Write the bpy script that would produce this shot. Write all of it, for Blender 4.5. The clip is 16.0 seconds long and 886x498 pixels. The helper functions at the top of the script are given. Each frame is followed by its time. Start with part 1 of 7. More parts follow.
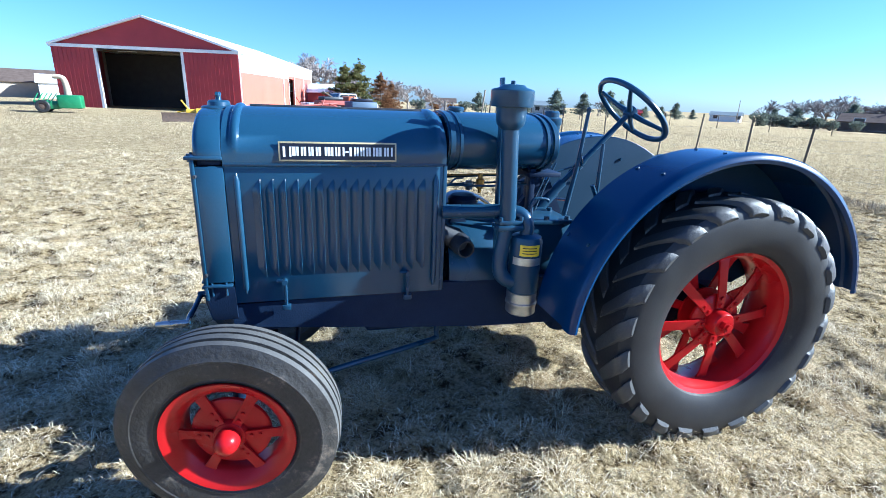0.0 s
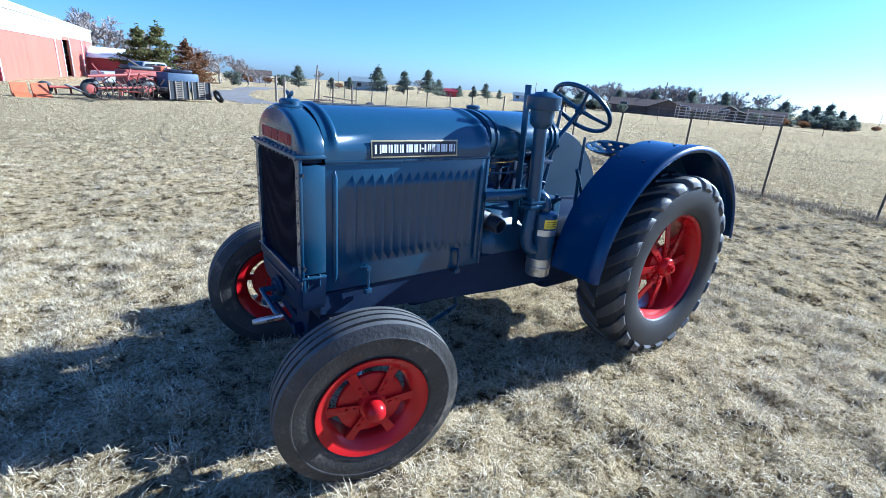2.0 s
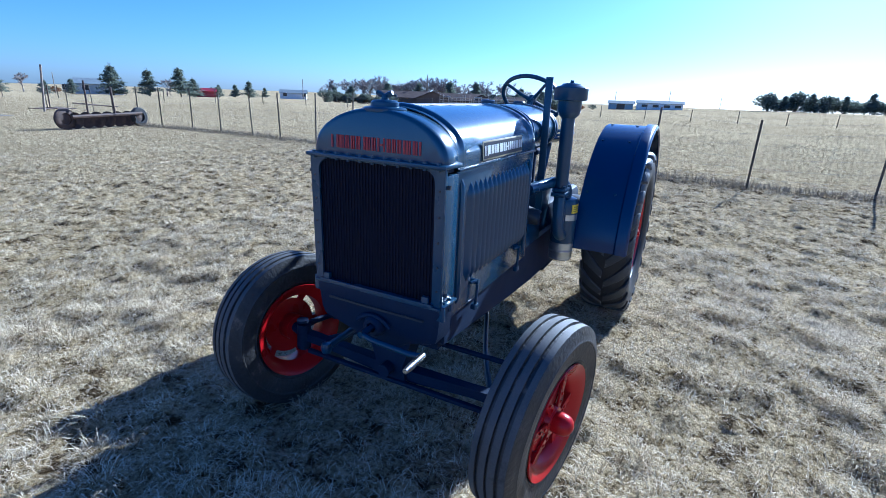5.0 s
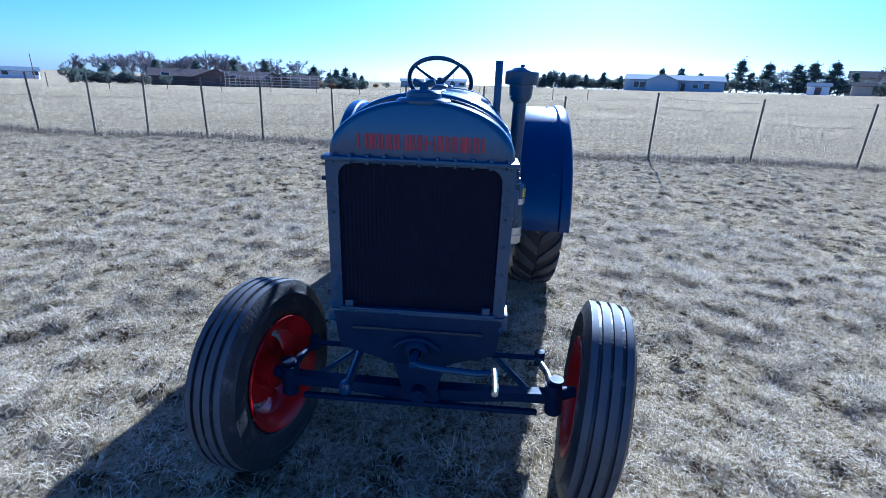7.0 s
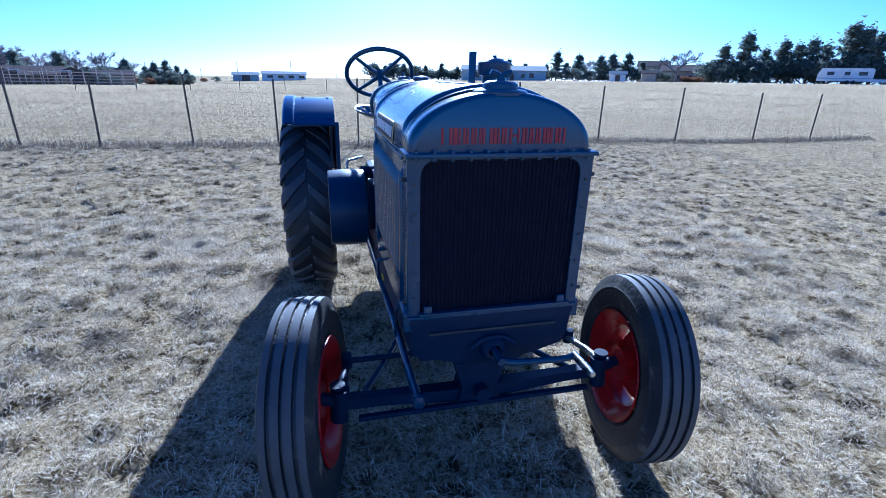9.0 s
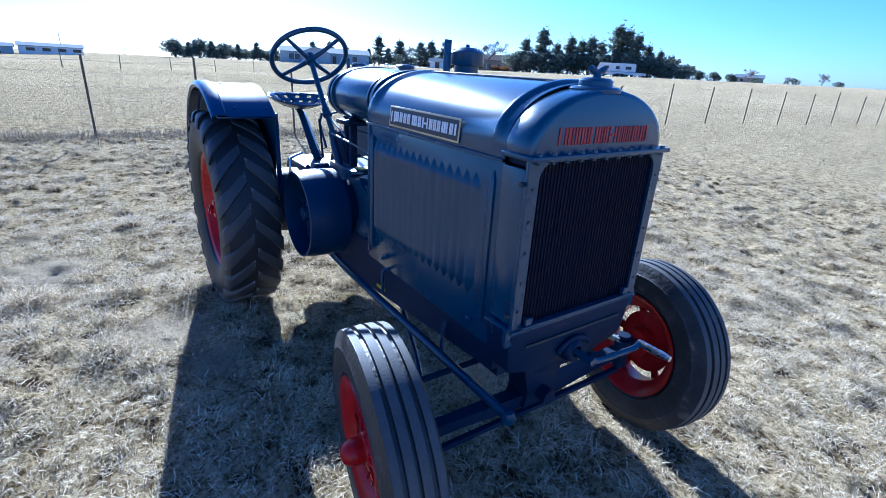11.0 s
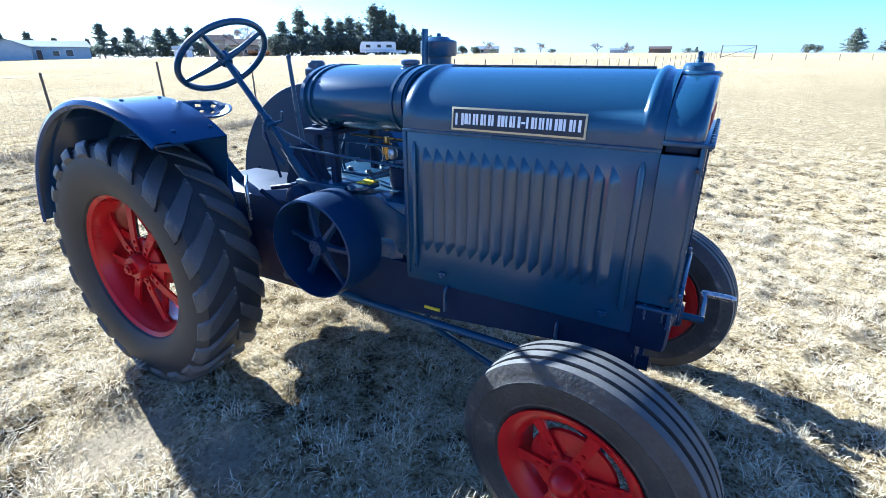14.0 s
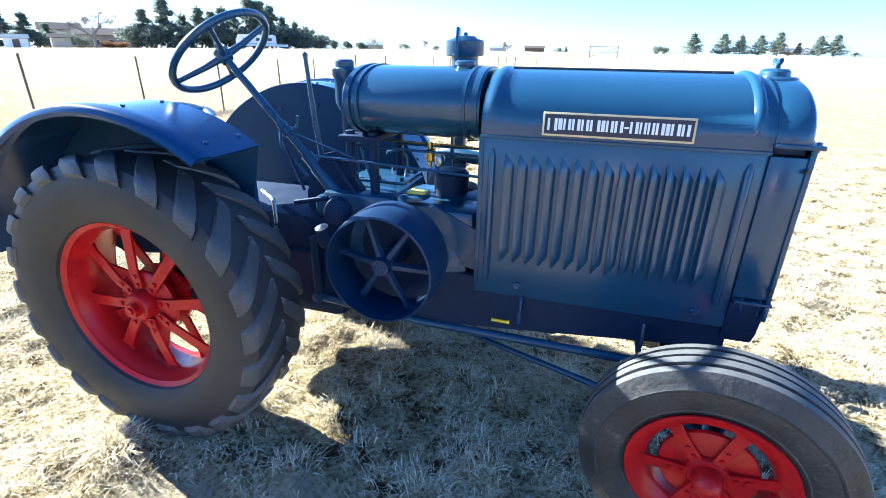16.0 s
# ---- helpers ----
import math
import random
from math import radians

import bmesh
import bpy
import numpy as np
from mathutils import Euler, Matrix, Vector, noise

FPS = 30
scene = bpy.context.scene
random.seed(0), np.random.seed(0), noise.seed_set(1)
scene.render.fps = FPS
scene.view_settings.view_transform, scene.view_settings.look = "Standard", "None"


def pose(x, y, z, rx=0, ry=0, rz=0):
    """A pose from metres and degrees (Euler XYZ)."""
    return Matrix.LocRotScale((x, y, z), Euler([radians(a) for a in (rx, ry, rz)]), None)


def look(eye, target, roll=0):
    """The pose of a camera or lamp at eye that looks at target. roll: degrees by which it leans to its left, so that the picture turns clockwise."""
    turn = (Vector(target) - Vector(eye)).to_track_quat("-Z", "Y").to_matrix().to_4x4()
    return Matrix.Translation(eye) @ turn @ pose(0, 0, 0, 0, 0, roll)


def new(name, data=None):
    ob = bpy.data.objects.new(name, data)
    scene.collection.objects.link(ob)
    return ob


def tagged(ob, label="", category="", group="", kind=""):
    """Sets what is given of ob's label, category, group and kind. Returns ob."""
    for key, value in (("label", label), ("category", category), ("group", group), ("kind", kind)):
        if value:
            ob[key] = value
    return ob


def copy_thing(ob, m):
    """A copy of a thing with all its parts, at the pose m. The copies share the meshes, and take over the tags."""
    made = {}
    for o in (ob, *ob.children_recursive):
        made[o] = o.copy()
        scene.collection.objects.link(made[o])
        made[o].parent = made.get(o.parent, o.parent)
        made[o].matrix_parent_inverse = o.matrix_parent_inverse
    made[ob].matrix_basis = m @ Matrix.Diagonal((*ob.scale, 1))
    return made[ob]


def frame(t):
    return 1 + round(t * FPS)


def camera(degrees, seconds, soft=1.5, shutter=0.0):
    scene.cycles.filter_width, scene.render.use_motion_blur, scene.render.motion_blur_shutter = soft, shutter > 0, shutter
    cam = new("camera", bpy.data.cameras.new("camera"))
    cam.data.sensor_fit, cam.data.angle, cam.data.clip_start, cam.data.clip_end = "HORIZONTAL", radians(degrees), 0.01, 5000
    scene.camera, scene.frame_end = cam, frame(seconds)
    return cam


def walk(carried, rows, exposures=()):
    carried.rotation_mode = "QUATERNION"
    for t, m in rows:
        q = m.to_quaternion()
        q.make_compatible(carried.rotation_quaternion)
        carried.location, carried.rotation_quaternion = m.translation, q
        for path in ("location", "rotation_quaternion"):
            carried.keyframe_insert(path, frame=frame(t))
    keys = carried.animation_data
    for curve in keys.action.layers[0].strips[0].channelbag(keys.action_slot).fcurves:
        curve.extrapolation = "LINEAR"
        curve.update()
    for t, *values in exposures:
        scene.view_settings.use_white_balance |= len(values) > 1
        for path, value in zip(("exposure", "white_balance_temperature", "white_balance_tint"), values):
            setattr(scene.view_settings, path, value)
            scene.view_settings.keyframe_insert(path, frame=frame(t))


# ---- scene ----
cam = camera(85.9, 16.0, 0.45)
EXPOSURES = [
    (0.0, 1.77, 4800, 3), (1.5, 1.59, 4650, 4), (3.0, 1.47, 4480, 5), (5.5, 1.24, 4300, 8), (7.0, 1.27, 4080, 11), (8.5, 1.27, 4060, 12), (9.2, 1.33, 4100, 12),
    (11.5, 1.68, 4350, 8), (12.5, 1.97, 4480, 6), (13.5, 2.15, 4650, 5), (14.5, 2.41, 4910, 4), (16.0, 2.84, 5120, 1)]
PATH = [
    (0, (0.513, -2.433, 1.588), (1.024, -0.595, 0.985), 2.3),
    (0.5, (0.147, -2.447, 1.603), (0.94, -0.702, 1.033), 5.3),
    (1, (-0.106, -2.457, 1.616), (0.843, -0.807, 1.001), 5.4),
    (1.5, (-0.36, -2.363, 1.642), (0.685, -0.786, 0.993), 5.0),
    (2, (-0.667, -2.288, 1.656), (0.47, -0.777, 1.004), 4.4),
    (2.5, (-0.908, -2.226, 1.649), (0.324, -0.786, 1.007), 2.6),
    (3, (-1.072, -2.006, 1.622), (0.286, -0.68, 0.993), 3.0),
    (3.2, (-1.115, -1.909, 1.627), (0.282, -0.627, 0.99), 2.7),
    (5.3, (-1.58, -0.927, 1.571), (0.164, -0.174, 0.944), 2.1),
    (5.5, (-1.62, -0.814, 1.589), (0.156, -0.152, 0.952), 2.0),
    (6, (-1.633, -0.611, 1.582), (0.201, -0.156, 0.924), 2.2),
    (6.5, (-1.573, -0.363, 1.577), (0.292, -0.09, 0.908), 1.9),
    (7, (-1.547, -0.171, 1.577), (0.334, -0.05, 0.907), 2.1),
    (7.5, (-1.582, 0.102, 1.595), (0.306, 0.062, 0.934), 1.3),
    (8, (-1.577, 0.254, 1.579), (0.303, 0.046, 0.93), 1.8),
    (8.5, (-1.483, 0.445, 1.547), (0.373, 0.108, 0.884), 1.5),
    (9, (-1.433, 0.585, 1.553), (0.391, 0.127, 0.871), 1.3),
    (9.2, (-1.401, 0.686, 1.551), (0.394, 0.138, 0.862), 1.9),
    (11.3, (-0.845, 1.399, 1.547), (0.626, 0.254, 0.821), 2.1),
    (11.5, (-0.783, 1.473, 1.569), (0.636, 0.273, 0.829), 1.2),
    (12, (-0.666, 1.61, 1.544), (0.602, 0.247, 0.813), 1.6),
    (12.5, (-0.485, 1.678, 1.527), (0.693, 0.234, 0.8), 0.8),
    (13, (-0.355, 1.734, 1.54), (0.753, 0.242, 0.799), -0.0),
    (13.5, (-0.162, 1.833, 1.558), (0.875, 0.298, 0.805), 0.0),
    (14, (0.005, 1.936, 1.566), (0.926, 0.328, 0.813), -0.1),
    (14.5, (0.163, 1.938, 1.547), (0.974, 0.276, 0.785), 0.7),
    (15, (0.343, 1.921, 1.551), (1.06, 0.217, 0.789), 0.7),
    (15.5, (0.502, 1.944, 1.564), (1.147, 0.216, 0.791), 0.7),
    (16, (0.723, 2.106, 1.579), (1.248, 0.334, 0.816), 0.9),
]
walk(cam, [(t, look(eye, target, roll)) for t, eye, target, roll in PATH], EXPOSURES)

# ---- world, sun ----
SUN_AZ, SUN_EL = -13.0, 26.0
world = bpy.data.worlds.new("world")
scene.world = world
world.use_nodes = True
wn = world.node_tree.nodes
sky = wn.new("ShaderNodeTexSky")
sky.sky_type = "NISHITA"
sky.sun_disc = False
sky.sun_elevation = radians(SUN_EL)
sky.sun_rotation = radians(90 - SUN_AZ)
sky.altitude = 1200
sky.air_density, sky.dust_density, sky.ozone_density = 1.0, 1.3, 3.0
wn["Background"].inputs["Strength"].default_value = 0.054
clear = wn.new("ShaderNodeMix")
clear.data_type, clear.blend_type = "RGBA", "MULTIPLY"
clear.inputs["Factor"].default_value = 1.0
clear.inputs["B"].default_value = (0.785, 0.912, 1.20, 1)
world.node_tree.links.new(sky.outputs["Color"], clear.inputs["A"])
world.node_tree.links.new(clear.outputs["Result"], wn["Background"].inputs["Color"])
sun_data = bpy.data.lights.new("sun", "SUN")
sun_data.energy, sun_data.angle, sun_data.color = 5.0, radians(0.53), (1.0, 0.91, 0.78)
sun = new("sun", sun_data)
sun_dir = Vector((math.cos(radians(SUN_EL)) * math.cos(radians(SUN_AZ)), math.cos(radians(SUN_EL)) * math.sin(radians(SUN_AZ)), math.sin(radians(SUN_EL))))
sun.matrix_world = look(sun_dir * 50, (0, 0, 0))


# ---- materials ----
def material(name, c1, c2, rough=0.5, metal=0.0, scale=5.0, fine=70.0, bump=0.1, coat=0.0, rough_var=0.12, fleck=None, spec=0.5, random_tint=0.0, stretch=(1, 1, 1)):
    m = bpy.data.materials.new(name)
    m.use_nodes = True
    t = m.node_tree
    n, lk = t.nodes, t.links
    b = n["Principled BSDF"]
    co = n.new("ShaderNodeTexCoord")
    mp = n.new("ShaderNodeMapping")
    mp.inputs["Scale"].default_value = stretch
    lk.new(co.outputs["Object"], mp.inputs["Vector"])
    big = n.new("ShaderNodeTexNoise")
    big.inputs["Scale"].default_value, big.inputs["Detail"].default_value = scale, 6
    small = n.new("ShaderNodeTexNoise")
    small.inputs["Scale"].default_value, small.inputs["Detail"].default_value = fine, 4
    for x in (big, small):
        lk.new(mp.outputs["Vector"], x.inputs["Vector"])
    ramp = n.new("ShaderNodeValToRGB")
    ramp.color_ramp.elements[0].position, ramp.color_ramp.elements[1].position = 0.32, 0.68
    ramp.color_ramp.elements[0].color, ramp.color_ramp.elements[1].color = (*c1, 1), (*c2, 1)
    add = n.new("ShaderNodeMath")
    add.operation = "MULTIPLY_ADD"
    add.inputs[1].default_value = 0.35
    lk.new(small.outputs["Fac"], add.inputs[0])
    sub = n.new("ShaderNodeMath")
    sub.operation = "MULTIPLY"
    sub.inputs[1].default_value = 0.65
    lk.new(big.outputs["Fac"], sub.inputs[0])
    lk.new(sub.outputs[0], add.inputs[2])
    lk.new(add.outputs[0], ramp.inputs["Fac"])
    col = ramp.outputs["Color"]
    if fleck:
        fl, amount, fscale = fleck
        fn = n.new("ShaderNodeTexNoise")
        fn.inputs["Scale"].default_value, fn.inputs["Detail"].default_value, fn.inputs["Roughness"].default_value = fscale, 8, 0.7
        lk.new(mp.outputs["Vector"], fn.inputs["Vector"])
        fr = n.new("ShaderNodeValToRGB")
        fr.color_ramp.elements[0].position, fr.color_ramp.elements[1].position = 1 - amount, min(1.0, 1.08 - amount)
        lk.new(fn.outputs["Fac"], fr.inputs["Fac"])
        mx = n.new("ShaderNodeMix")
        mx.data_type = "RGBA"
        lk.new(fr.outputs["Color"], mx.inputs["Factor"])
        lk.new(col, mx.inputs["A"])
        mx.inputs["B"].default_value = (*fl, 1)
        col = mx.outputs["Result"]
    if random_tint:
        oi = n.new("ShaderNodeObjectInfo")
        mr0 = n.new("ShaderNodeMapRange")
        mr0.inputs["To Min"].default_value, mr0.inputs["To Max"].default_value = 1 - random_tint, 1 + random_tint
        lk.new(oi.outputs["Random"], mr0.inputs["Value"])
        hs = n.new("ShaderNodeHueSaturation")
        lk.new(mr0.outputs["Result"], hs.inputs["Value"])
        lk.new(col, hs.inputs["Color"])
        col = hs.outputs["Color"]
    lk.new(col, b.inputs["Base Color"])
    mr = n.new("ShaderNodeMapRange")
    mr.inputs["To Min"].default_value, mr.inputs["To Max"].default_value = max(0.02, rough - rough_var), min(1.0, rough + rough_var)
    lk.new(big.outputs["Fac"], mr.inputs["Value"])
    lk.new(mr.outputs["Result"], b.inputs["Roughness"])
    b.inputs["Metallic"].default_value = metal
    b.inputs["Specular IOR Level"].default_value = spec
    b.inputs["Coat Weight"].default_value = coat
    b.inputs["Coat Roughness"].default_value = 0.08
    if bump:
        bp = n.new("ShaderNodeBump")
        bp.inputs["Strength"].default_value, bp.inputs["Distance"].default_value = bump, 0.01
        lk.new(small.outputs["Fac"], bp.inputs["Height"])
        lk.new(bp.outputs["Normal"], b.inputs["Normal"])
    return m


M_BLUE = material("grey_blue_paint", (0.015, 0.047, 0.088), (0.023, 0.058, 0.104), 0.28, scale=2.5, fine=240, bump=0.02, coat=0.15, spec=0.4, rough_var=0.05)
M_SHEET = material("grey_blue_sheet_paint", (0.013, 0.048, 0.090), (0.022, 0.062, 0.112), 0.24, scale=1.6, fine=160, bump=0.03, coat=0.25, spec=0.5, rough_var=0.06, fleck=((0.10, 0.10, 0.10), 0.30, 30))
M_DECK = material("dull_grey_blue_paint", (0.011, 0.036, 0.070), (0.018, 0.047, 0.086), 0.55, scale=3, fine=120, bump=0.04, spec=0.22, fleck=((0.05, 0.045, 0.04), 0.3, 12))
M_FENDER = material("ultramarine_fender_paint", (0.006, 0.030, 0.092), (0.011, 0.040, 0.112), 0.24, scale=1.6, fine=160, bump=0.03, coat=0.1, spec=0.28, rough_var=0.06, fleck=((0.08, 0.08, 0.09), 0.29, 30))
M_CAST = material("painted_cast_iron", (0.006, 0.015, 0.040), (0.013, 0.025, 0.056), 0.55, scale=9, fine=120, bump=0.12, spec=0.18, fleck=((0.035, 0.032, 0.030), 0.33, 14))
M_PULLEY = material("navy_pulley_paint", (0.007, 0.021, 0.056), (0.013, 0.031, 0.074), 0.36, scale=6, fine=150, bump=0.08, spec=0.3, fleck=((0.05, 0.05, 0.05), 0.30, 20))
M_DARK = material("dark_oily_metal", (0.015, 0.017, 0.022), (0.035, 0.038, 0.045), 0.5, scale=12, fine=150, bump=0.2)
M_RED = material("red_wheel_paint", (0.36, 0.005, 0.008), (0.45, 0.009, 0.011), 0.30, scale=4, fine=200, bump=0.03, coat=0.1, spec=0.22, fleck=((0.22, 0.01, 0.01), 0.30, 20))
M_RUBBER = material("weathered_black_rubber", (0.014, 0.014, 0.016), (0.034, 0.033, 0.033), 0.50, scale=5, fine=160, bump=0.07, spec=0.35, fleck=((0.075, 0.068, 0.058), 0.36, 6))
M_TYRE_F = material("front_tyre_rubber", (0.024, 0.023, 0.022), (0.058, 0.054, 0.050), 0.46, scale=7, fine=60, bump=0.35, spec=0.4, fleck=((0.16, 0.13, 0.10), 0.42, 7))
M_LUG = material("worn_lug_rubber", (0.032, 0.033, 0.035), (0.068, 0.067, 0.066), 0.5, scale=6, fine=120, bump=0.25, fleck=((0.20, 0.18, 0.15), 0.42, 9))
# lighter grey than the tyre, with the sun on the ribs painted in
M_TREAD = material("sunlit_worn_tread_rubber", (0.052, 0.051, 0.050), (0.102, 0.098, 0.091), 0.68, scale=7, fine=140, bump=0.1, fleck=((0.04, 0.038, 0.036), 0.40, 6))
M_CORE = material("black_radiator_core", (0.006, 0.006, 0.014), (0.011, 0.011, 0.024), 0.7, scale=20, fine=200, bump=0.2, spec=0.15)
M_WHITE = material("white_decal", (0.78, 0.78, 0.76), (0.85, 0.85, 0.83), 0.4, bump=0)
M_NAVY = material("navy_decal", (0.006, 0.007, 0.016), (0.010, 0.011, 0.024), 0.3, bump=0)
M_GOLD = material("cream_gold_decal", (0.50, 0.40, 0.20), (0.62, 0.52, 0.30), 0.4, bump=0)
M_REDDECAL = material("red_cast_lettering", (0.26, 0.016, 0.022), (0.34, 0.022, 0.026), 0.5, fine=200, bump=0.1)
M_YELLOW = material("yellow_decal", (0.75, 0.52, 0.02), (0.85, 0.62, 0.03), 0.4, bump=0)
M_SILVER = material("bare_aluminium", (0.42, 0.43, 0.44), (0.58, 0.59, 0.60), 0.34, metal=0.9, scale=20, fine=160, bump=0.06)
M_STEEL = material("worn_bright_steel", (0.40, 0.39, 0.37), (0.60, 0.59, 0.57), 0.28, metal=1.0, scale=25, fine=200, bump=0.08)
M_BRASS = material("aged_brass", (0.45, 0.27, 0.07), (0.60, 0.38, 0.12), 0.3, metal=1.0, scale=30, bump=0.05)


# ---- mesh helpers ----
def part(name, bm, mat, parent=None, label="", m=None, smooth=40):
    bmesh.ops.recalc_face_normals(bm, faces=bm.faces)
    me = bpy.data.meshes.new(name)
    bm.to_mesh(me)
    bm.free()
    if smooth:
        me.polygons.foreach_set("use_smooth", [True] * len(me.polygons))
        me.set_sharp_from_angle(angle=radians(smooth))
    me.materials.append(mat)
    ob = new(name, me)
    if parent:
        ob.parent = parent
    if m is not None:
        ob.matrix_basis = m
    if label:
        tagged(ob, label)
    return ob


def share(name, me, mat, parent, m):
    ob = new(name, me)
    ob.parent = parent
    ob.matrix_basis = m
    return ob


def box(bm, x0, x1, y0, y1, z0, z1, bev=0.0, m=None):
    r = bmesh.ops.create_cube(bm, size=1.0, matrix=Matrix.Translation(((x0 + x1) / 2, (y0 + y1) / 2, (z0 + z1) / 2)) @ Matrix.Diagonal((abs(x1 - x0), abs(y1 - y0), abs(z1 - z0), 1)))
    vs = r["verts"]
    if bev:
        es = list({e for v in vs for e in v.link_edges})
        out = bmesh.ops.bevel(bm, geom=es, offset=bev, segments=2, affect="EDGES", profile=0.5)
        vs = list({v for f in out["faces"] for v in f.verts} | {v for v in vs if v.is_valid})
    if m is not None:
        bmesh.ops.transform(bm, matrix=m, verts=[v for v in vs if v.is_valid])
    return bm


def basis(d):
    d = Vector(d).normalized()
    a = Vector((0, 0, 1)) if abs(d.z) < 0.9 else Vector((1, 0, 0))
    u = d.cross(a).normalized()
    return u, u.cross(d).normalized()


def rings(bm, loops, cap0=True, cap1=True, closed=True):
    """Skin between loops of points."""
    vv = [[bm.verts.new(p) for p in lp] for lp in loops]
    k = len(vv[0])
    for a, b in zip(vv, vv[1:]):
        for i in range(k if closed else k - 1):
            j = (i + 1) % k
            bm.faces.new((a[i], a[j], b[j], b[i]))
    if cap0 and closed:
        bm.faces.new(vv[0][::-1])
    if cap1 and closed:
        bm.faces.new(vv[-1])
    return vv


def cyl(bm, p0, p1, r0, r1=None, seg=16):
    p0, p1 = Vector(p0), Vector(p1)
    r1 = r0 if r1 is None else r1
    u, v = basis(p1 - p0)
    cs = [(math.cos(2 * math.pi * i / seg), math.sin(2 * math.pi * i / seg)) for i in range(seg)]
    rings(bm, [[p + (u * c + v * s) * r for c, s in cs] for p, r in ((p0, r0), (p1, r1))])
    return bm


def lathe(bm, prof, origin=(0, 0, 0), axis=(0, 1, 0), seg=48, cap=False):
    """Profile of (radius, height along axis)."""
    o, a = Vector(origin), Vector(axis).normalized()
    u, v = basis(a)
    cs = [(math.cos(2 * math.pi * i / seg), math.sin(2 * math.pi * i / seg)) for i in range(seg)]
    rings(bm, [[o + a * h + (u * c + v * s) * max(r, 1e-4) for c, s in cs] for r, h in prof], cap, cap)
    return bm


def smooth_path(pts, n=6):
    pts = [Vector(p) for p in pts]
    out = []
    for i in range(len(pts) - 1):
        p0, p1, p2, p3 = pts[max(i - 1, 0)], pts[i], pts[i + 1], pts[min(i + 2, len(pts) - 1)]
        for k in range(n):
            t = k / n
            out.append(0.5 * ((2 * p1) + (p2 - p0) * t + (2 * p0 - 5 * p1 + 4 * p2 - p3) * t * t + (3 * p1 - p0 - 3 * p2 + p3) * t ** 3))
    return out + [pts[-1]]


def tube(bm, pts, r, seg=10, curve=0):
    k0 = len(pts)
    pts = smooth_path(pts, curve) if curve else [Vector(p) for p in pts]
    if isinstance(r, (list, tuple)) and len(r) != len(pts):
        r = [float(q) for q in np.interp(np.linspace(0, k0 - 1, len(pts)), range(k0), r)]
    u, v = basis(pts[1] - pts[0])
    loops = []
    for i, p in enumerate(pts):
        d = (pts[min(i + 1, len(pts) - 1)] - pts[max(i - 1, 0)]).normalized()
        u = (u - d * u.dot(d)).normalized()
        v = d.cross(u)
        rr = r[i] if isinstance(r, (list, tuple)) else r
        loops.append([p + (u * math.cos(2 * math.pi * k / seg) + v * math.sin(2 * math.pi * k / seg)) * rr for k in range(seg)])
    rings(bm, loops)
    return bm


def ring_torus(bm, c, axis, R, r, seg=48, tseg=10, flat=1.0):
    prof = [(R + r * math.cos(2 * math.pi * k / tseg), flat * r * math.sin(2 * math.pi * k / tseg)) for k in range(tseg + 1)]
    return lathe(bm, prof, c, axis, seg)


def plate(bm, outline, y0, y1, axes="xz"):
    """A polygon in two axes pulled along the third."""
    def at(p, h):
        return {"xz": (p[0], h, p[1]), "yz": (h, p[0], p[1]), "xy": (p[0], p[1], h)}[axes]
    rings(bm, [[at(p, y0) for p in outline], [at(p, y1) for p in outline]])
    return bm


def bolt(bm, p, d, r=0.009, h=0.008):
    p, d = Vector(p), Vector(d).normalized()
    cyl(bm, p, p + d * h, r, r * 0.9, 6)
    return bm


def BM():
    return bmesh.new()


# ---- ground ----
rng = np.random.default_rng(7)
WAVES = [(rng.uniform(0, 6.28), rng.uniform(0, 6.28), f) for f in (0.35, 0.6, 0.9, 1.4, 2.1, 3.0, 4.3, 6.0, 8.5, 12.0) for _ in range(3)]


def cell_noise(i, j, k):
    """A fixed number from 0 to 1 for each cell of a plan grid."""
    h = (np.atleast_1d(np.asarray(i, np.int64)) * 374761393 + np.asarray(j, np.int64) * 668265263 + k * 2246822519) & 0xFFFFFFFF
    h = ((h ^ (h >> 13)) * 1274126177) & 0xFFFFFFFF
    h = ((h ^ (h >> 16)) * 2654435761) & 0xFFFFFFFF
    return ((h ^ (h >> 15)) & 0xFFFFFF) / 16777216.0


TUFT = 0.15
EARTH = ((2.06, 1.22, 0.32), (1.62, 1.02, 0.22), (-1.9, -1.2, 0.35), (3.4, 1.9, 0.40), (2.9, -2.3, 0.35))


def tuft_of(i, j):
    """Centre, radius and height of the grass tussock of one cell."""
    x, y = (i + cell_noise(i, j, 1)) * TUFT, (j + cell_noise(i, j, 2)) * TUFT
    r = 0.055 + 0.075 * cell_noise(i, j, 3)
    h = np.where(cell_noise(i, j, 4) < 0.82, 0.008 + 0.042 * cell_noise(i, j, 5) ** 1.6, 0.0)
    return x, y, r, h


def tussocks(x, y):
    i, j = np.floor(x / TUFT).astype(np.int64), np.floor(y / TUFT).astype(np.int64)
    z = np.zeros_like(x)
    for di in (-1, 0, 1):
        for dj in (-1, 0, 1):
            cx, cy, r, h = tuft_of(i + di, j + dj)
            q = np.clip(1 - ((x - cx) ** 2 + (y - cy) ** 2) / r ** 2, 0, 1)
            z = np.maximum(z, h * np.sqrt(q) * np.minimum(1, q * 3))
    return z


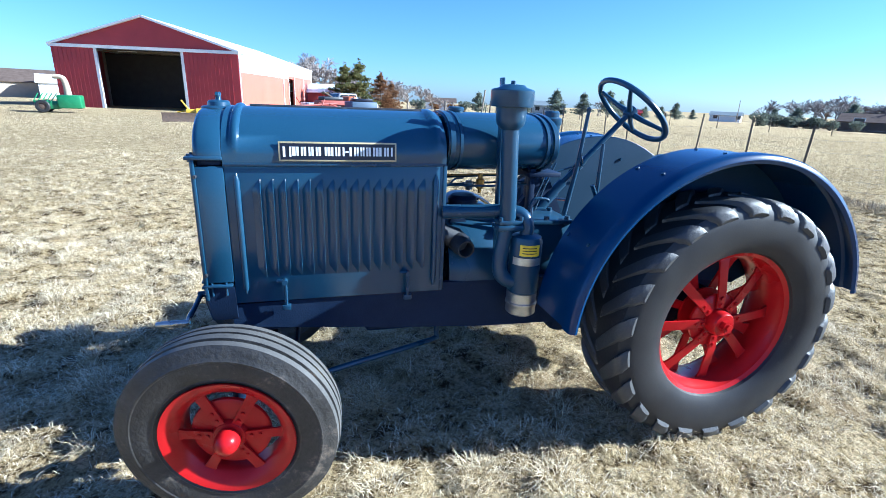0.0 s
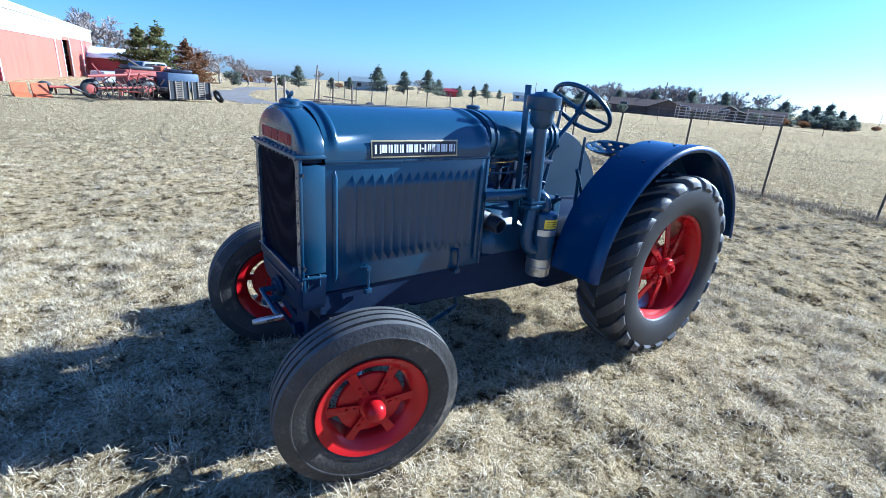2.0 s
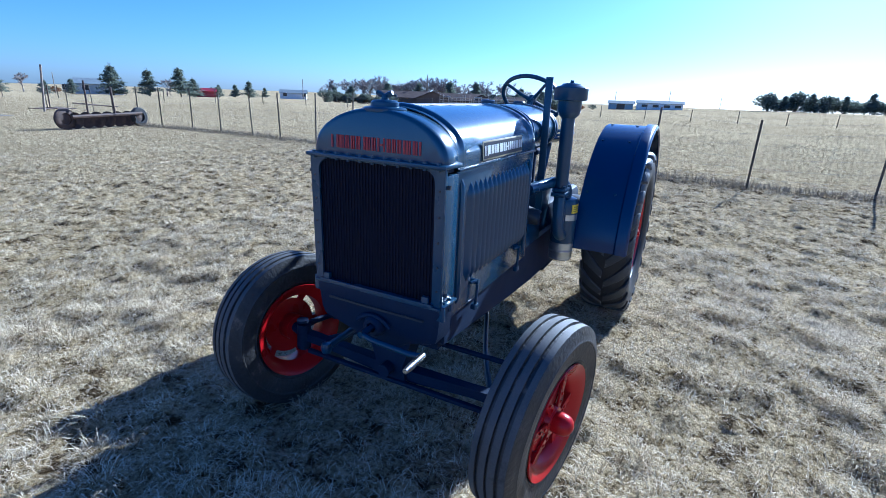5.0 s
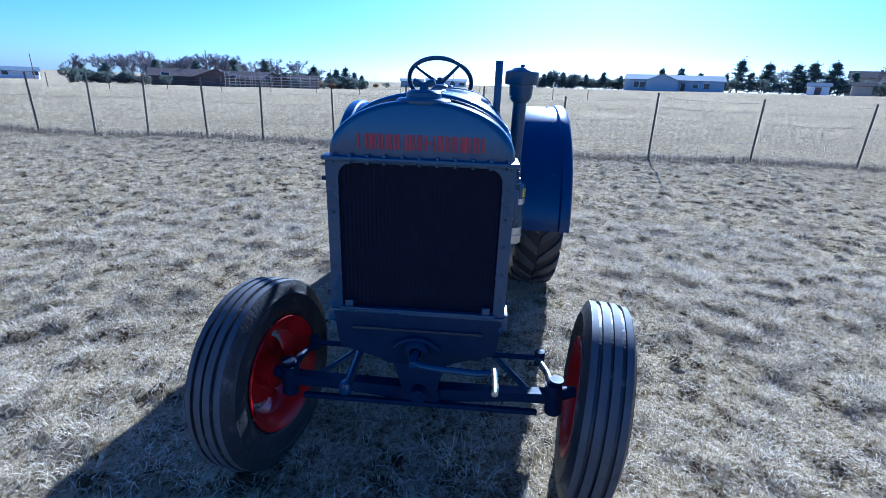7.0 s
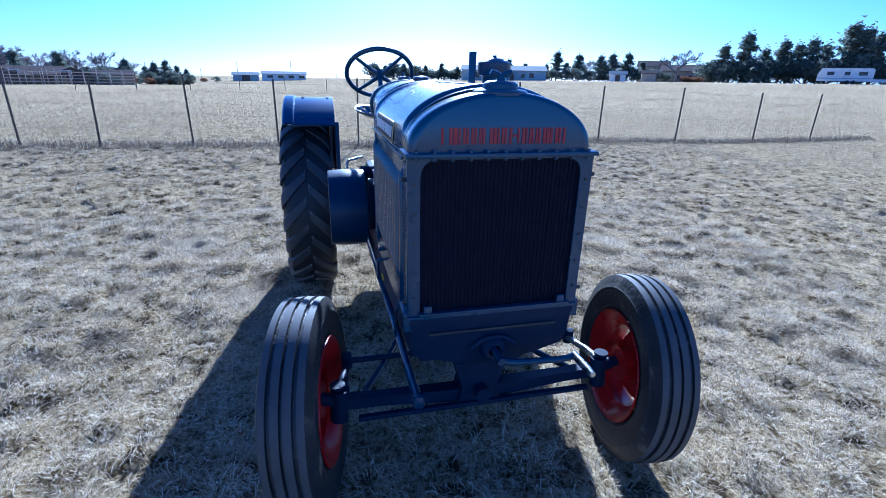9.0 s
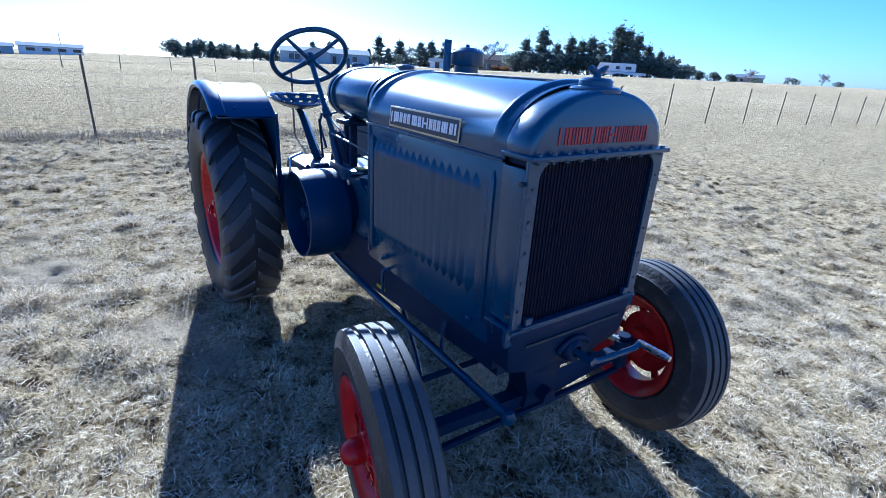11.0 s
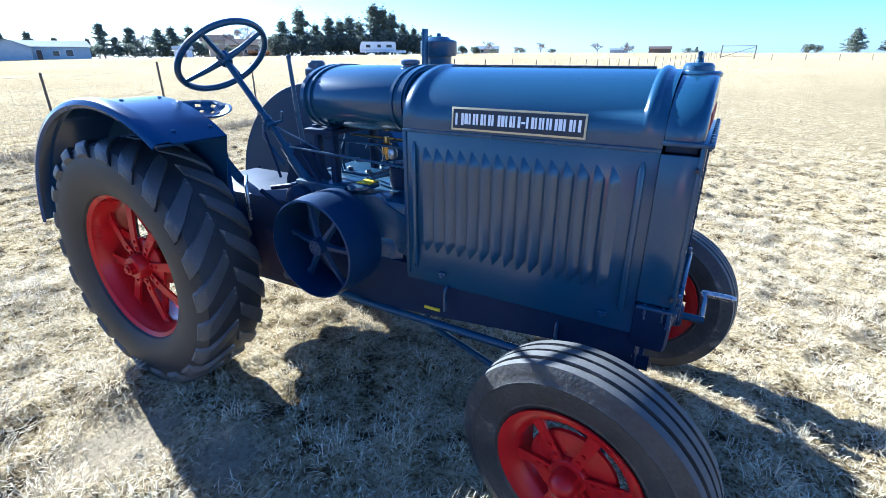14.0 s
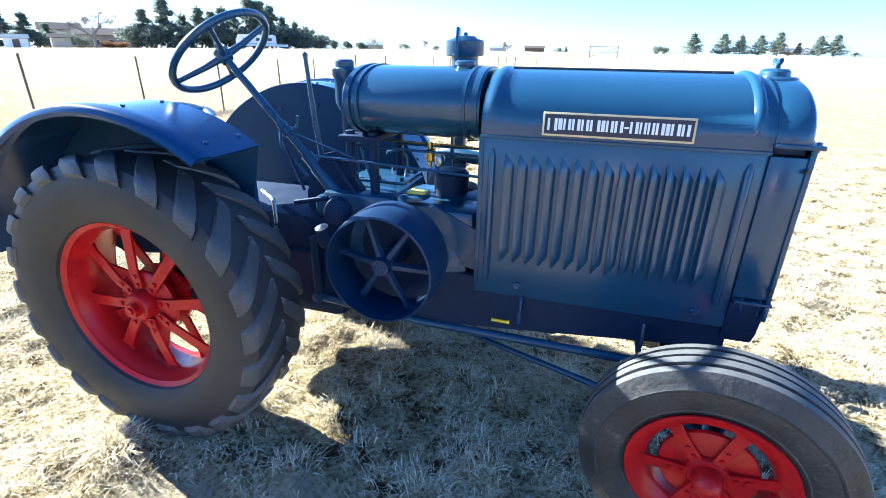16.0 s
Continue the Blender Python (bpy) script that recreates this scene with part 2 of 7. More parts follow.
def ground_z(x, y):
    """Height of the field: flat by the tractor, rising gently far off on one side and falling away on the other."""
    x, y = np.asarray(x, float), np.asarray(y, float)
    z = np.zeros_like(x) - 0.068
    for a, ph, f in WAVES:
        z = z + 0.011 / (0.6 + f) * np.sin(f * (x * math.cos(a) + y * math.sin(a)) + ph) * 1.2
    near = np.clip(1.5 - np.maximum(np.abs(x - 3.0) / 8.5, np.abs(y - 1) / 8.5), 0, 0.4) * 2.5
    z = z + near * tussocks(x, y)
    d = np.hypot(x, y) + 1e-6
    toward = (x * math.cos(radians(-55)) + y * math.sin(radians(-55)) - 40) / 80
    t = np.clip(toward, 0, 1)
    rise = 2.2 * t * t * (3 - 2 * t)
    w = np.clip(0.45 + 1.1 * (x * math.cos(radians(45)) + y * math.sin(radians(45))) / d, 0, 1)
    fall = (-0.019 * np.clip(d - 55, 0, 55) - 0.0125 * np.maximum(0, d - 110)) * w
    return z + rise + np.maximum(fall, -22)


def axis_steps(lo, hi, fine):
    inner = np.arange(lo, hi + fine / 2, fine)
    step, out = fine, []
    d = 0.0
    while d < 2400:
        step *= 1.17
        d += step
        out.append(d)
    out = np.array(out)
    return np.concatenate([lo - out[::-1], inner, hi + out])


def grid_mesh(name, gx, gy):
    nx, ny = len(gx), len(gy)
    X, Y = np.meshgrid(gx, gy, indexing="ij")
    co = np.stack([X, Y, ground_z(X, Y)], -1).reshape(-1, 3)
    i, j = np.meshgrid(np.arange(nx - 1), np.arange(ny - 1), indexing="ij")
    a = (i * ny + j).ravel()
    quads = np.stack([a, a + ny, a + ny + 1, a + 1], 1)
    return raw_mesh(name, co, quads)


def raw_mesh(name, co, polys, smooth=True):
    me = bpy.data.meshes.new(name)
    k = polys.shape[1]
    me.vertices.add(len(co))
    me.vertices.foreach_set("co", np.ascontiguousarray(co, dtype=np.float32).ravel())
    me.loops.add(polys.size)
    me.loops.foreach_set("vertex_index", np.ascontiguousarray(polys, dtype=np.int32).ravel())
    me.polygons.add(len(polys))
    me.polygons.foreach_set("loop_start", np.arange(0, polys.size, k, dtype=np.int32))
    me.polygons.foreach_set("use_smooth", np.full(len(polys), smooth))
    me.update()
    me.validate()
    return me


def ground_material():
    m = bpy.data.materials.new("dry_pasture_ground")
    m.use_nodes = True
    n, lk = m.node_tree.nodes, m.node_tree.links
    b = n["Principled BSDF"]
    co = n.new("ShaderNodeTexCoord")

    def noise_at(scale, detail=6, rough=0.6):
        x = n.new("ShaderNodeTexNoise")
        x.inputs["Scale"].default_value, x.inputs["Detail"].default_value, x.inputs["Roughness"].default_value = scale, detail, rough
        lk.new(co.outputs["Object"], x.inputs["Vector"])
        return x.outputs["Fac"]

    def ramp(fac, stops):
        r = n.new("ShaderNodeValToRGB")
        while len(r.color_ramp.elements) < len(stops):
            r.color_ramp.elements.new(0.5)
        for e, (p, c) in zip(r.color_ramp.elements, stops):
            e.position, e.color = p, (*c, 1)
        lk.new(fac, r.inputs["Fac"])
        return r.outputs["Color"]

    def mix(fac, a, bcol, kind="MIX"):
        x = n.new("ShaderNodeMix")
        x.data_type, x.blend_type = "RGBA", kind
        if isinstance(fac, float):
            x.inputs["Factor"].default_value = fac
        else:
            lk.new(fac, x.inputs["Factor"])
        lk.new(a, x.inputs["A"])
        lk.new(bcol, x.inputs["B"])
        return x.outputs["Result"]

    clump, fibre, wide, huge = noise_at(7.5, 9, 0.72), noise_at(42, 9, 0.75), noise_at(0.8, 6), noise_at(0.05, 5)
    thatch = ramp(clump, [(0.40, (0.13, 0.095, 0.055)), (0.465, (0.50, 0.395, 0.225)), (0.60, (0.80, 0.66, 0.42))])
    field_straw = ramp(clump, [(0.36, (0.33, 0.26, 0.162)), (0.48, (0.50, 0.408, 0.25)), (0.62, (0.62, 0.52, 0.335))])
    # the grazed yard round the tractor shows its thatch, the open field its straw
    away = n.new("ShaderNodeVectorMath")
    away.operation = "DISTANCE"
    away.inputs[1].default_value = (3, 0, 0)
    lk.new(co.outputs["Object"], away.inputs[0])
    zone = n.new("ShaderNodeMapRange")
    zone.inputs["From Min"].default_value, zone.inputs["From Max"].default_value = 7.0, 12.0
    lk.new(away.outputs["Value"], zone.inputs["Value"])
    straw = mix(zone.outputs["Result"], thatch, field_straw)
    # dark end mixes brown thatch with shade between stalks, put into the colour
    fine = ramp(fibre, [(0.40, (0.34, 0.30, 0.25)), (0.50, (0.86, 0.84, 0.80)), (0.62, (1.05, 1.04, 1.0))])
    straw = mix(1.0, straw, fine, "MULTIPLY")
    bare = ramp(fibre, [(0.3, (0.26, 0.185, 0.12)), (0.7, (0.40, 0.30, 0.195))])
    patch = ramp(wide, [(0.58, (0, 0, 0)), (0.70, (0.6, 0.6, 0.6))])
    col = mix(patch, straw, bare)
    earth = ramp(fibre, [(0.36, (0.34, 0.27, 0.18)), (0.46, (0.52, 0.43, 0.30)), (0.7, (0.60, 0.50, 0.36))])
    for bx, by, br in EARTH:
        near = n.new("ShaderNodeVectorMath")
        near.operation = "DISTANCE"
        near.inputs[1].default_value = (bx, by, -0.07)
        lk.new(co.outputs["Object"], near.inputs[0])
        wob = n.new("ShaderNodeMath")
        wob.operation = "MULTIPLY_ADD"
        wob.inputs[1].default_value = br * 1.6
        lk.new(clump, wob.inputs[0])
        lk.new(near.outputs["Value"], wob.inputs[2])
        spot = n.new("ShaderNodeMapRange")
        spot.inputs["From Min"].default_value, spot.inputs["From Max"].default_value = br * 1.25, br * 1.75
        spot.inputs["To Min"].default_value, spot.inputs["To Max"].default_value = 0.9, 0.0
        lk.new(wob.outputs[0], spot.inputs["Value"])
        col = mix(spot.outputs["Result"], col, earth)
    field = ramp(huge, [(0.35, (0.90, 0.87, 0.82)), (0.65, (1.08, 1.05, 1.0))])
    col = mix(1.0, col, field, "MULTIPLY")
    lk.new(col, b.inputs["Base Color"])
    b.inputs["Roughness"].default_value = 1.0
    b.inputs["Specular IOR Level"].default_value = 0.0
    h = n.new("ShaderNodeMath")
    h.operation = "MULTIPLY_ADD"
    lk.new(fibre, h.inputs[0])
    h.inputs[1].default_value = 1.5
    lk.new(clump, h.inputs[2])
    bp = n.new("ShaderNodeBump")
    bp.inputs["Strength"].default_value, bp.inputs["Distance"].default_value = 1.0, 0.06
    lk.new(h.outputs[0], bp.inputs["Height"])
    lk.new(bp.outputs["Normal"], b.inputs["Normal"])
    return m


ground = new("ground", grid_mesh("ground", axis_steps(-5, 11, 0.042), axis_steps(-7, 9, 0.042)))
ground.data.materials.append(ground_material())
tagged(ground, "dry pale straw-coloured pasture with bare earth patches", "ground", kind="structure")


def blade_material(name, lo, hi):
    m = bpy.data.materials.new(name)
    m.use_nodes = True
    n, lk = m.node_tree.nodes, m.node_tree.links
    b = n["Principled BSDF"]
    g = n.new("ShaderNodeNewGeometry")
    r = n.new("ShaderNodeValToRGB")
    r.color_ramp.elements[0].color, r.color_ramp.elements[1].color = (*lo, 1), (*hi, 1)
    mid = r.color_ramp.elements.new(0.40)
    mid.color = (*[0.42 * p + 0.58 * q for p, q in zip(lo, hi)], 1)
    lk.new(g.outputs["Random Per Island"], r.inputs["Fac"])
    lk.new(r.outputs["Color"], b.inputs["Base Color"])
    b.inputs["Roughness"].default_value = 0.8
    b.inputs["Specular IOR Level"].default_value = 0.1
    tr = n.new("ShaderNodeBsdfTranslucent")
    lk.new(r.outputs["Color"], tr.inputs["Color"])
    mx = n.new("ShaderNodeMixShader")
    mx.inputs["Fac"].default_value = 0.15
    lk.new(b.outputs["BSDF"], mx.inputs[1])
    lk.new(tr.outputs["BSDF"], mx.inputs[2])
    lk.new(mx.outputs["Shader"], n["Material Output"].inputs["Surface"])
    return m


def blades(bx, by, turn, L, ln, w):
    """Bent blades of grass, two triangles each: coordinates and triangles."""
    n = len(bx)
    base = np.stack([bx, by, ground_z(bx, by) - 0.008], 1)
    dx, dy = np.cos(turn), np.sin(turn)
    side = np.stack([-dy, dx, np.zeros(n)], 1) * w[:, None] * 0.5
    out = np.stack([dx, dy, np.zeros(n)], 1)
    up = np.array([0, 0, 1.0])
    mid = base + out * (L * 0.45 * np.sin(ln * 0.6))[:, None] + up * (L * 0.45 * np.cos(ln * 0.6))[:, None]
    tip = mid + out * (L * 0.55 * np.sin(ln * 1.4))[:, None] + up * (L * 0.55 * np.cos(np.minimum(ln * 1.4, 1.8)))[:, None]
    co = np.stack([base, mid + side, mid - side, tip], 1).reshape(-1, 3)
    i = np.arange(n)[:, None] * 4
    return co, np.concatenate([i + [[0, 1, 2]], i + [[2, 1, 3]]], 0)


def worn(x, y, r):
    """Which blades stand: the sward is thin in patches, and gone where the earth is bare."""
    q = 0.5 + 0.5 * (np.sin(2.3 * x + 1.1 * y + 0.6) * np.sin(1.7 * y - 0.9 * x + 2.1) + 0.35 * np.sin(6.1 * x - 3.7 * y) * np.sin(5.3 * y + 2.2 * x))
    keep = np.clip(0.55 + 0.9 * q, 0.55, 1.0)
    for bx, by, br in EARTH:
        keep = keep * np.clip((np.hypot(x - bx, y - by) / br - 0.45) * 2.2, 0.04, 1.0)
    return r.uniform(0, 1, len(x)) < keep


def tuft_blades(x0, x1, y0, y1, per, length, width, seed, share_of=1.0, hole=None, reach=1.0):
    """Blades that droop outwards from the tussocks of a stretch of the field."""
    r = np.random.default_rng(seed)
    i, j = np.meshgrid(np.arange(int(x0 / TUFT), int(x1 / TUFT)), np.arange(int(y0 / TUFT), int(y1 / TUFT)), indexing="ij")
    i, j = i.ravel(), j.ravel()
    pick = (r.uniform(0, 1, len(i)) < share_of) & (cell_noise(i, j, 4) < 0.82)
    cx, cy, rad, h = [a[pick] for a in tuft_of(i, j)]
    if hole:
        out = (cx < hole[0]) | (cx > hole[1]) | (cy < hole[2]) | (cy > hole[3])
        cx, cy, rad, h = cx[out], cy[out], rad[out], h[out]
    num = np.maximum(2, per * (rad / 0.092) ** 2 * (0.5 + h / 0.028)).astype(int)
    k = np.repeat(np.arange(len(cx)), num)
    n = len(k)
    ang = r.uniform(0, 2 * np.pi, n)
    off = np.sqrt(r.uniform(0, 1, n)) * rad[k] * 0.95 * reach
    turn = ang + r.normal(0, 1.0, n) + 0.5 * np.sin(ang - 0.6)
    L = length * (0.65 + 0.8 * h[k] / 0.035) * r.uniform(0.5, 1.25, n)
    px, py, ln, w = cx[k] + np.cos(ang) * off, cy[k] + np.sin(ang) * off, np.clip(r.normal(1.05, 0.3, n), 0.05, 1.5), width * r.uniform(0.6, 1.35, n)
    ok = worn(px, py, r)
    return blades(px[ok], py[ok], turn[ok], L[ok], ln[ok], w[ok])


def litter(x0, x1, y0, y1, n, length, width, seed):
    """Fallen blades that lie flat between the tussocks."""
    r = np.random.default_rng(seed)
    x, y = r.uniform(x0, x1, n), r.uniform(y0, y1, n)
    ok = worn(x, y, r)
    x, y, n = x[ok], y[ok], int(ok.sum())
    return blades(x, y, r.uniform(0, 6.283, n), length * r.uniform(0.4, 1.3, n), np.clip(r.normal(1.25, 0.15, n), 0.9, 1.5), width * r.uniform(0.6, 1.3, n))


M_STRAW = blade_material("straw_blades", (0.30, 0.225, 0.125), (0.90, 0.77, 0.53))
M_GOLD_GRASS = blade_material("golden_blades", (0.24, 0.170, 0.090), (0.86, 0.71, 0.45))
M_WEED = blade_material("grey_weed_blades", (0.16, 0.125, 0.085), (0.36, 0.30, 0.21))


def grass(name, sets, mat, label):
    cs, ts, k = [], [], 0
    for co, tr in sets:
        cs.append(co)
        ts.append(tr + k)
        k += len(co)
    ob = new(name, raw_mesh(name, np.concatenate(cs), np.concatenate(ts), smooth=False))
    ob.data.materials.append(mat)
    return tagged(ob, label, "grass", kind="stuff")


NEAR = (-3.4, 4.6, -4.0, 4.0)
grass("dry_grass", [
    tuft_blades(*NEAR, 46, 0.074, 0.0030, 11, 0.74),
    litter(*NEAR, 90000, 0.080, 0.0028, 12),
    tuft_blades(-7, 12, -9, 12, 17, 0.052, 0.0046, 13, 0.50, NEAR),
    litter(-5, 11, -7, 9, 110000, 0.085, 0.0042, 16),
], M_STRAW, "short dry bleached pasture grass in matted tufts")
grass("golden_grass", [
    tuft_blades(*NEAR, 42, 0.068, 0.0030, 21, 0.30),
    litter(*NEAR, 30000, 0.065, 0.0030, 22),
    tuft_blades(-7, 12, -9, 12, 15, 0.050, 0.0046, 23, 0.60, NEAR),
    tuft_blades(-14, 26, -20, 28, 4, 0.07, 0.012, 14, 0.22, (-7, 12, -9, 12)),
], M_GOLD_GRASS, "tawny dead grass between the bleached tufts")
wr = np.random.default_rng(15)
wx, wy = wr.normal(10.25, 0.16, 22000), wr.uniform(-16, 24, 22000)
grass("fence_line_weeds", [
    blades(wx, wy, wr.uniform(0, 6.283, 22000), 0.17 * wr.uniform(0.4, 1.3, 22000), np.clip(wr.normal(0.6, 0.3, 22000), 0.05, 1.4), 0.009 * wr.uniform(0.6, 1.3, 22000)),
], M_WEED, "grey-brown dead weeds along the wire fence")

# ---- tractor ----
tractor = tagged(new("tractor"), "restored antique farm tractor in grey-blue paint with red wheels", "tractor")
tractor.location = (0.0, 0.018, 0.0)
HW = 0.312


def arch(a, b, zc, zlow, n=28, flat=0.0):
    """Half-ellipse cross-section with short upright sides: points (y, z)."""
    pts = [(-a, zlow)]
    for i in range(n + 1):
        t = math.pi - math.pi * i / n
        pts.append((a * math.cos(t), zc + b * math.sin(t)))
    return pts + [(a, zlow)]


# hood: arched sheet with a pressed bead at each end
bm = BM()
loops = []
for x, k in ((0.150, 0), (0.180, 0), (0.190, 1), (0.204, 1.25), (0.212, 0.9), (0.220, 0), (0.4, 0), (0.7, 0), (1.0, 0), (1.045, 0), (1.058, 1), (1.085, 1), (1.098, 0), (1.108, 0)):
    lp = []
    for y, z in arch(HW, 0.188, 1.335, 1.297):
        g = 0.010 * k * min(1.0, max(0.0, (z - 1.345) / 0.06))
        d = Vector((0, y / HW ** 2, (z - 1.335) / 0.188 ** 2)).normalized() if z > 1.335 else Vector((0, 0, 0))
        lp.append(Vector((x, y, z)) + d * g)
    lp += [Vector((x, y, z)) for y, z in arch(HW - 0.004, 0.184, 1.335, 1.297)[::-1]]
    loops.append(lp)
rings(bm, loops)
hood = part("hood", bm, M_SHEET, tractor, "arched grey-blue sheet metal hood")
bm = BM()
cyl(bm, (0.24, 0, 1.5245), (1.05, 0, 1.5245), 0.0065, seg=8)
for k in range(5):
    box(bm, 0.27 + k * 0.185, 0.31 + k * 0.185, -0.022, 0.022, 1.5195, 1.5250, 0.001)
part("hinge", bm, M_DARK, hood, "long dark hinge rod")
# gutter along the hood's lower edge
for sy in (-1, 1):
    bm = BM()
    box(bm, 0.15, 1.108, sy * (HW + 0.0015), sy * (HW + 0.009), 1.288, 1.299, 0.002)
    part("hood_edge", bm, M_BLUE, hood)


def strokes(bm, a0, a1, d0, d1, z0, z1, i, single, axes):
    """A plain mark: two upright bars."""
    w = abs(a1 - a0)
    lo, hi = min(a0, a1), max(a0, a1)
    if single or w < 0.015:
        bits = [(lo, hi, z0, z1)]
    else:
        t = min(0.010, w * 0.36)
        bits = [(lo, lo + t, z0, z1), (hi - t * 0.8, hi, z0, z1)]
    for p, q, u0, u1 in bits:
        if axes == "xz":
            box(bm, p, q, d0, d1, u0, u1)
        else:
            box(bm, d0, d1, p, q, u0, u1)


def nameplate(sy):
    """Framed dark plate with a row of light blocks, on the side of the hood."""
    tilt = Matrix.Translation((0.623 if sy < 0 else 0.634, sy * (HW + 0.001), 1.350)) @ Matrix.Rotation(radians(sy * 5), 4, "X")
    bm = BM()
    box(bm, -0.250, 0.250, -0.0015, 0.0015, -0.041, 0.041, 0.001)
    pl = part("nameplate", bm, M_GOLD, hood, "framed dark plate with pale lettering", m=tilt @ Matrix.Translation((0, sy * 0.002, 0)))
    bm = BM()
    box(bm, -0.243, 0.243, -0.0008, 0.0008, -0.034, 0.034)
    widths = [0.034, 0.014, 0.026, 0.028, 0.026, 0.034, 0.012, 0.025, 0.028, -0.014, 0.028, 0.022, 0.022, 0.028, 0.012, 0.030, 0.026]
    total = sum(abs(w) for w in widths) + 0.0035 * (len(widths) - 1)
    x = -total / 2
    for i, w in enumerate(widths):
        h = 0.018 if i > 0 else 0.022
        xa, xb = (x, x + abs(w)) if sy < 0 else (-x - abs(w), -x)
        z0, z1 = (-h, 0.020) if w > 0 else (-0.004, 0.003)
        bars = BM()
        strokes(bars, xa, xb, sy * 0.0008, sy * 0.0022, z0, z1, i, w < 0, "xz")
        part("mark", bars, M_WHITE, hood, m=tilt @ Matrix.Translation((0, sy * 0.0042, 0)), smooth=0)
        x += abs(w) + 0.0035
    part("plate_field", bm, M_NAVY, hood, m=tilt @ Matrix.Translation((0, sy * 0.0035, 0)))


nameplate(-1)
nameplate(1)


def louvre_mesh():
    """One pressed louvre, upright, open along one edge, with pointed ends."""
    bm = BM()
    H, W, D = 0.222, 0.038, 0.021
    loops = []
    n = 16
    for i in range(n + 1):
        t = -1 + 2 * i / n
        t = math.copysign(abs(t) ** 0.8, t)
        e = 1.0 if abs(t) < 0.80 else max(0.02, (1 - abs(t)) / 0.20)
        lip, front, d = W * 0.42, W * 0.42 - W * (0.12 + 0.82 * e), D * e
        mid = front + (lip - front) * 0.55
        loops.append([(front, 0.0, t * H), (mid, d * 0.62, t * H), (lip - 0.004, d * 0.98, t * H), (lip, d, t * H), (lip + 0.001, d * 0.86, t * H), (lip - 0.006, d * 0.45, t * H), (lip - 0.004, -0.001, t * H)])
    rings(bm, loops, closed=True)
    bmesh.ops.recalc_face_normals(bm, faces=bm.faces)
    me = bpy.data.meshes.new("louvre")
    bm.to_mesh(me)
    bm.free()
    me.polygons.foreach_set("use_smooth", [True] * len(me.polygons))
    me.set_sharp_from_angle(angle=radians(35))
    me.materials.append(M_SHEET)
    return me


LOUVRE = louvre_mesh()


def side_panel(sy):
    bm = BM()
    box(bm, 0.152, 1.112, sy * (HW - 0.012), sy * (HW - 0.006), 0.668 if sy < 0 else 0.640, 1.290, 0.002)
    pan = part("side_panel", bm, M_SHEET, tractor, "louvred sheet metal engine side panel")
    y = sy * (HW - 0.006)
    n = 15
    for i in range(n):
        x = 0.275 + (0.995 - 0.275) * i / (n - 1)
        share("louvre", LOUVRE, M_SHEET, pan, Matrix.Translation((x, y, 1.010)) @ Matrix.Diagonal((1, sy, 1, 1)))
    for x, z0, z1 in ((0.198, 0.715, 1.255), (1.062, 0.70, 1.25)):
        bm = BM()
        pts = [(x, y, z0), (x, y + sy * 0.004, z0 + 0.03), (x, y + sy * 0.004, z1 - 0.03), (x, y, z1)]
        tube(bm, pts, [0.004, 0.013, 0.013, 0.004], 10)
        part("pressed_rib", bm, M_SHEET, pan)
    bm = BM()
    box(bm, 1.096, 1.114, sy * (HW - 0.018), sy * (HW - 0.002), 0.668, 1.290, 0.002)
    part("panel_edge", bm, M_BLUE, pan)
    for x, z in ((0.36, 0.755), (0.925, 0.765)) if sy < 0 else ((0.26, 0.70), (0.93, 0.70)):
        bm = BM()
        if sy < 0:
            tube(bm, [(x - 0.028, y - 0.006, z + 0.012), (x + 0.002, y - 0.022, z + 0.014), (x + 0.008, y - 0.024, z - 0.02), (x + 0.006, y - 0.02, z - 0.105)], 0.0075, 8, 3)
            cyl(bm, (x + 0.006, y + 0.004, z + 0.010), (x + 0.006, y - 0.032, z + 0.010), 0.013, seg=10)
            box(bm, x - 0.012, x + 0.026, y - 0.030, y - 0.004, z - 0.125, z - 0.10, 0.003)
        else:
            box(bm, x - 0.016, x + 0.016, y, y + 0.012, z - 0.012, z + 0.004, 0.003)
            cyl(bm, (x, y, z - 0.010), (x, y + 0.018, z - 0.010), 0.009, seg=8)
        part("latch", bm, M_BLUE, pan)


side_panel(-1)
side_panel(1)
# box filling the engine bay, its dark colour standing in for shade behind louvres
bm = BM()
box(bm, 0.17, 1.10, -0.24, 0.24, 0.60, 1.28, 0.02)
part("engine_bay_fill", bm, M_DARK, tractor)

# ---- radiator ----
SET_BACK = Matrix.Translation((0.028, 0, 0)) @ Matrix.Diagonal((0.82, 1, 1, 1))
bm = BM()
outer = [(-0.318, 0.750), (0.318, 0.750), (0.322, 1.317), (-0.322, 1.317)]


def loop_of(corners, radii, n=8):
    out = []
    k = len(corners)
    for i, c in enumerate(corners):
        c = Vector(c)
        a, b = Vector(corners[i - 1]), Vector(corners[(i + 1) % k])
        ra = radii[i]
        p0, p1 = c + (a - c).normalized() * ra, c + (b - c).normalized() * ra
        for j in range(n + 1):
            t = j / n
            out.append(((1 - t) ** 2 * p0 + 2 * t * (1 - t) * c + t * t * p1)[:])
    return out


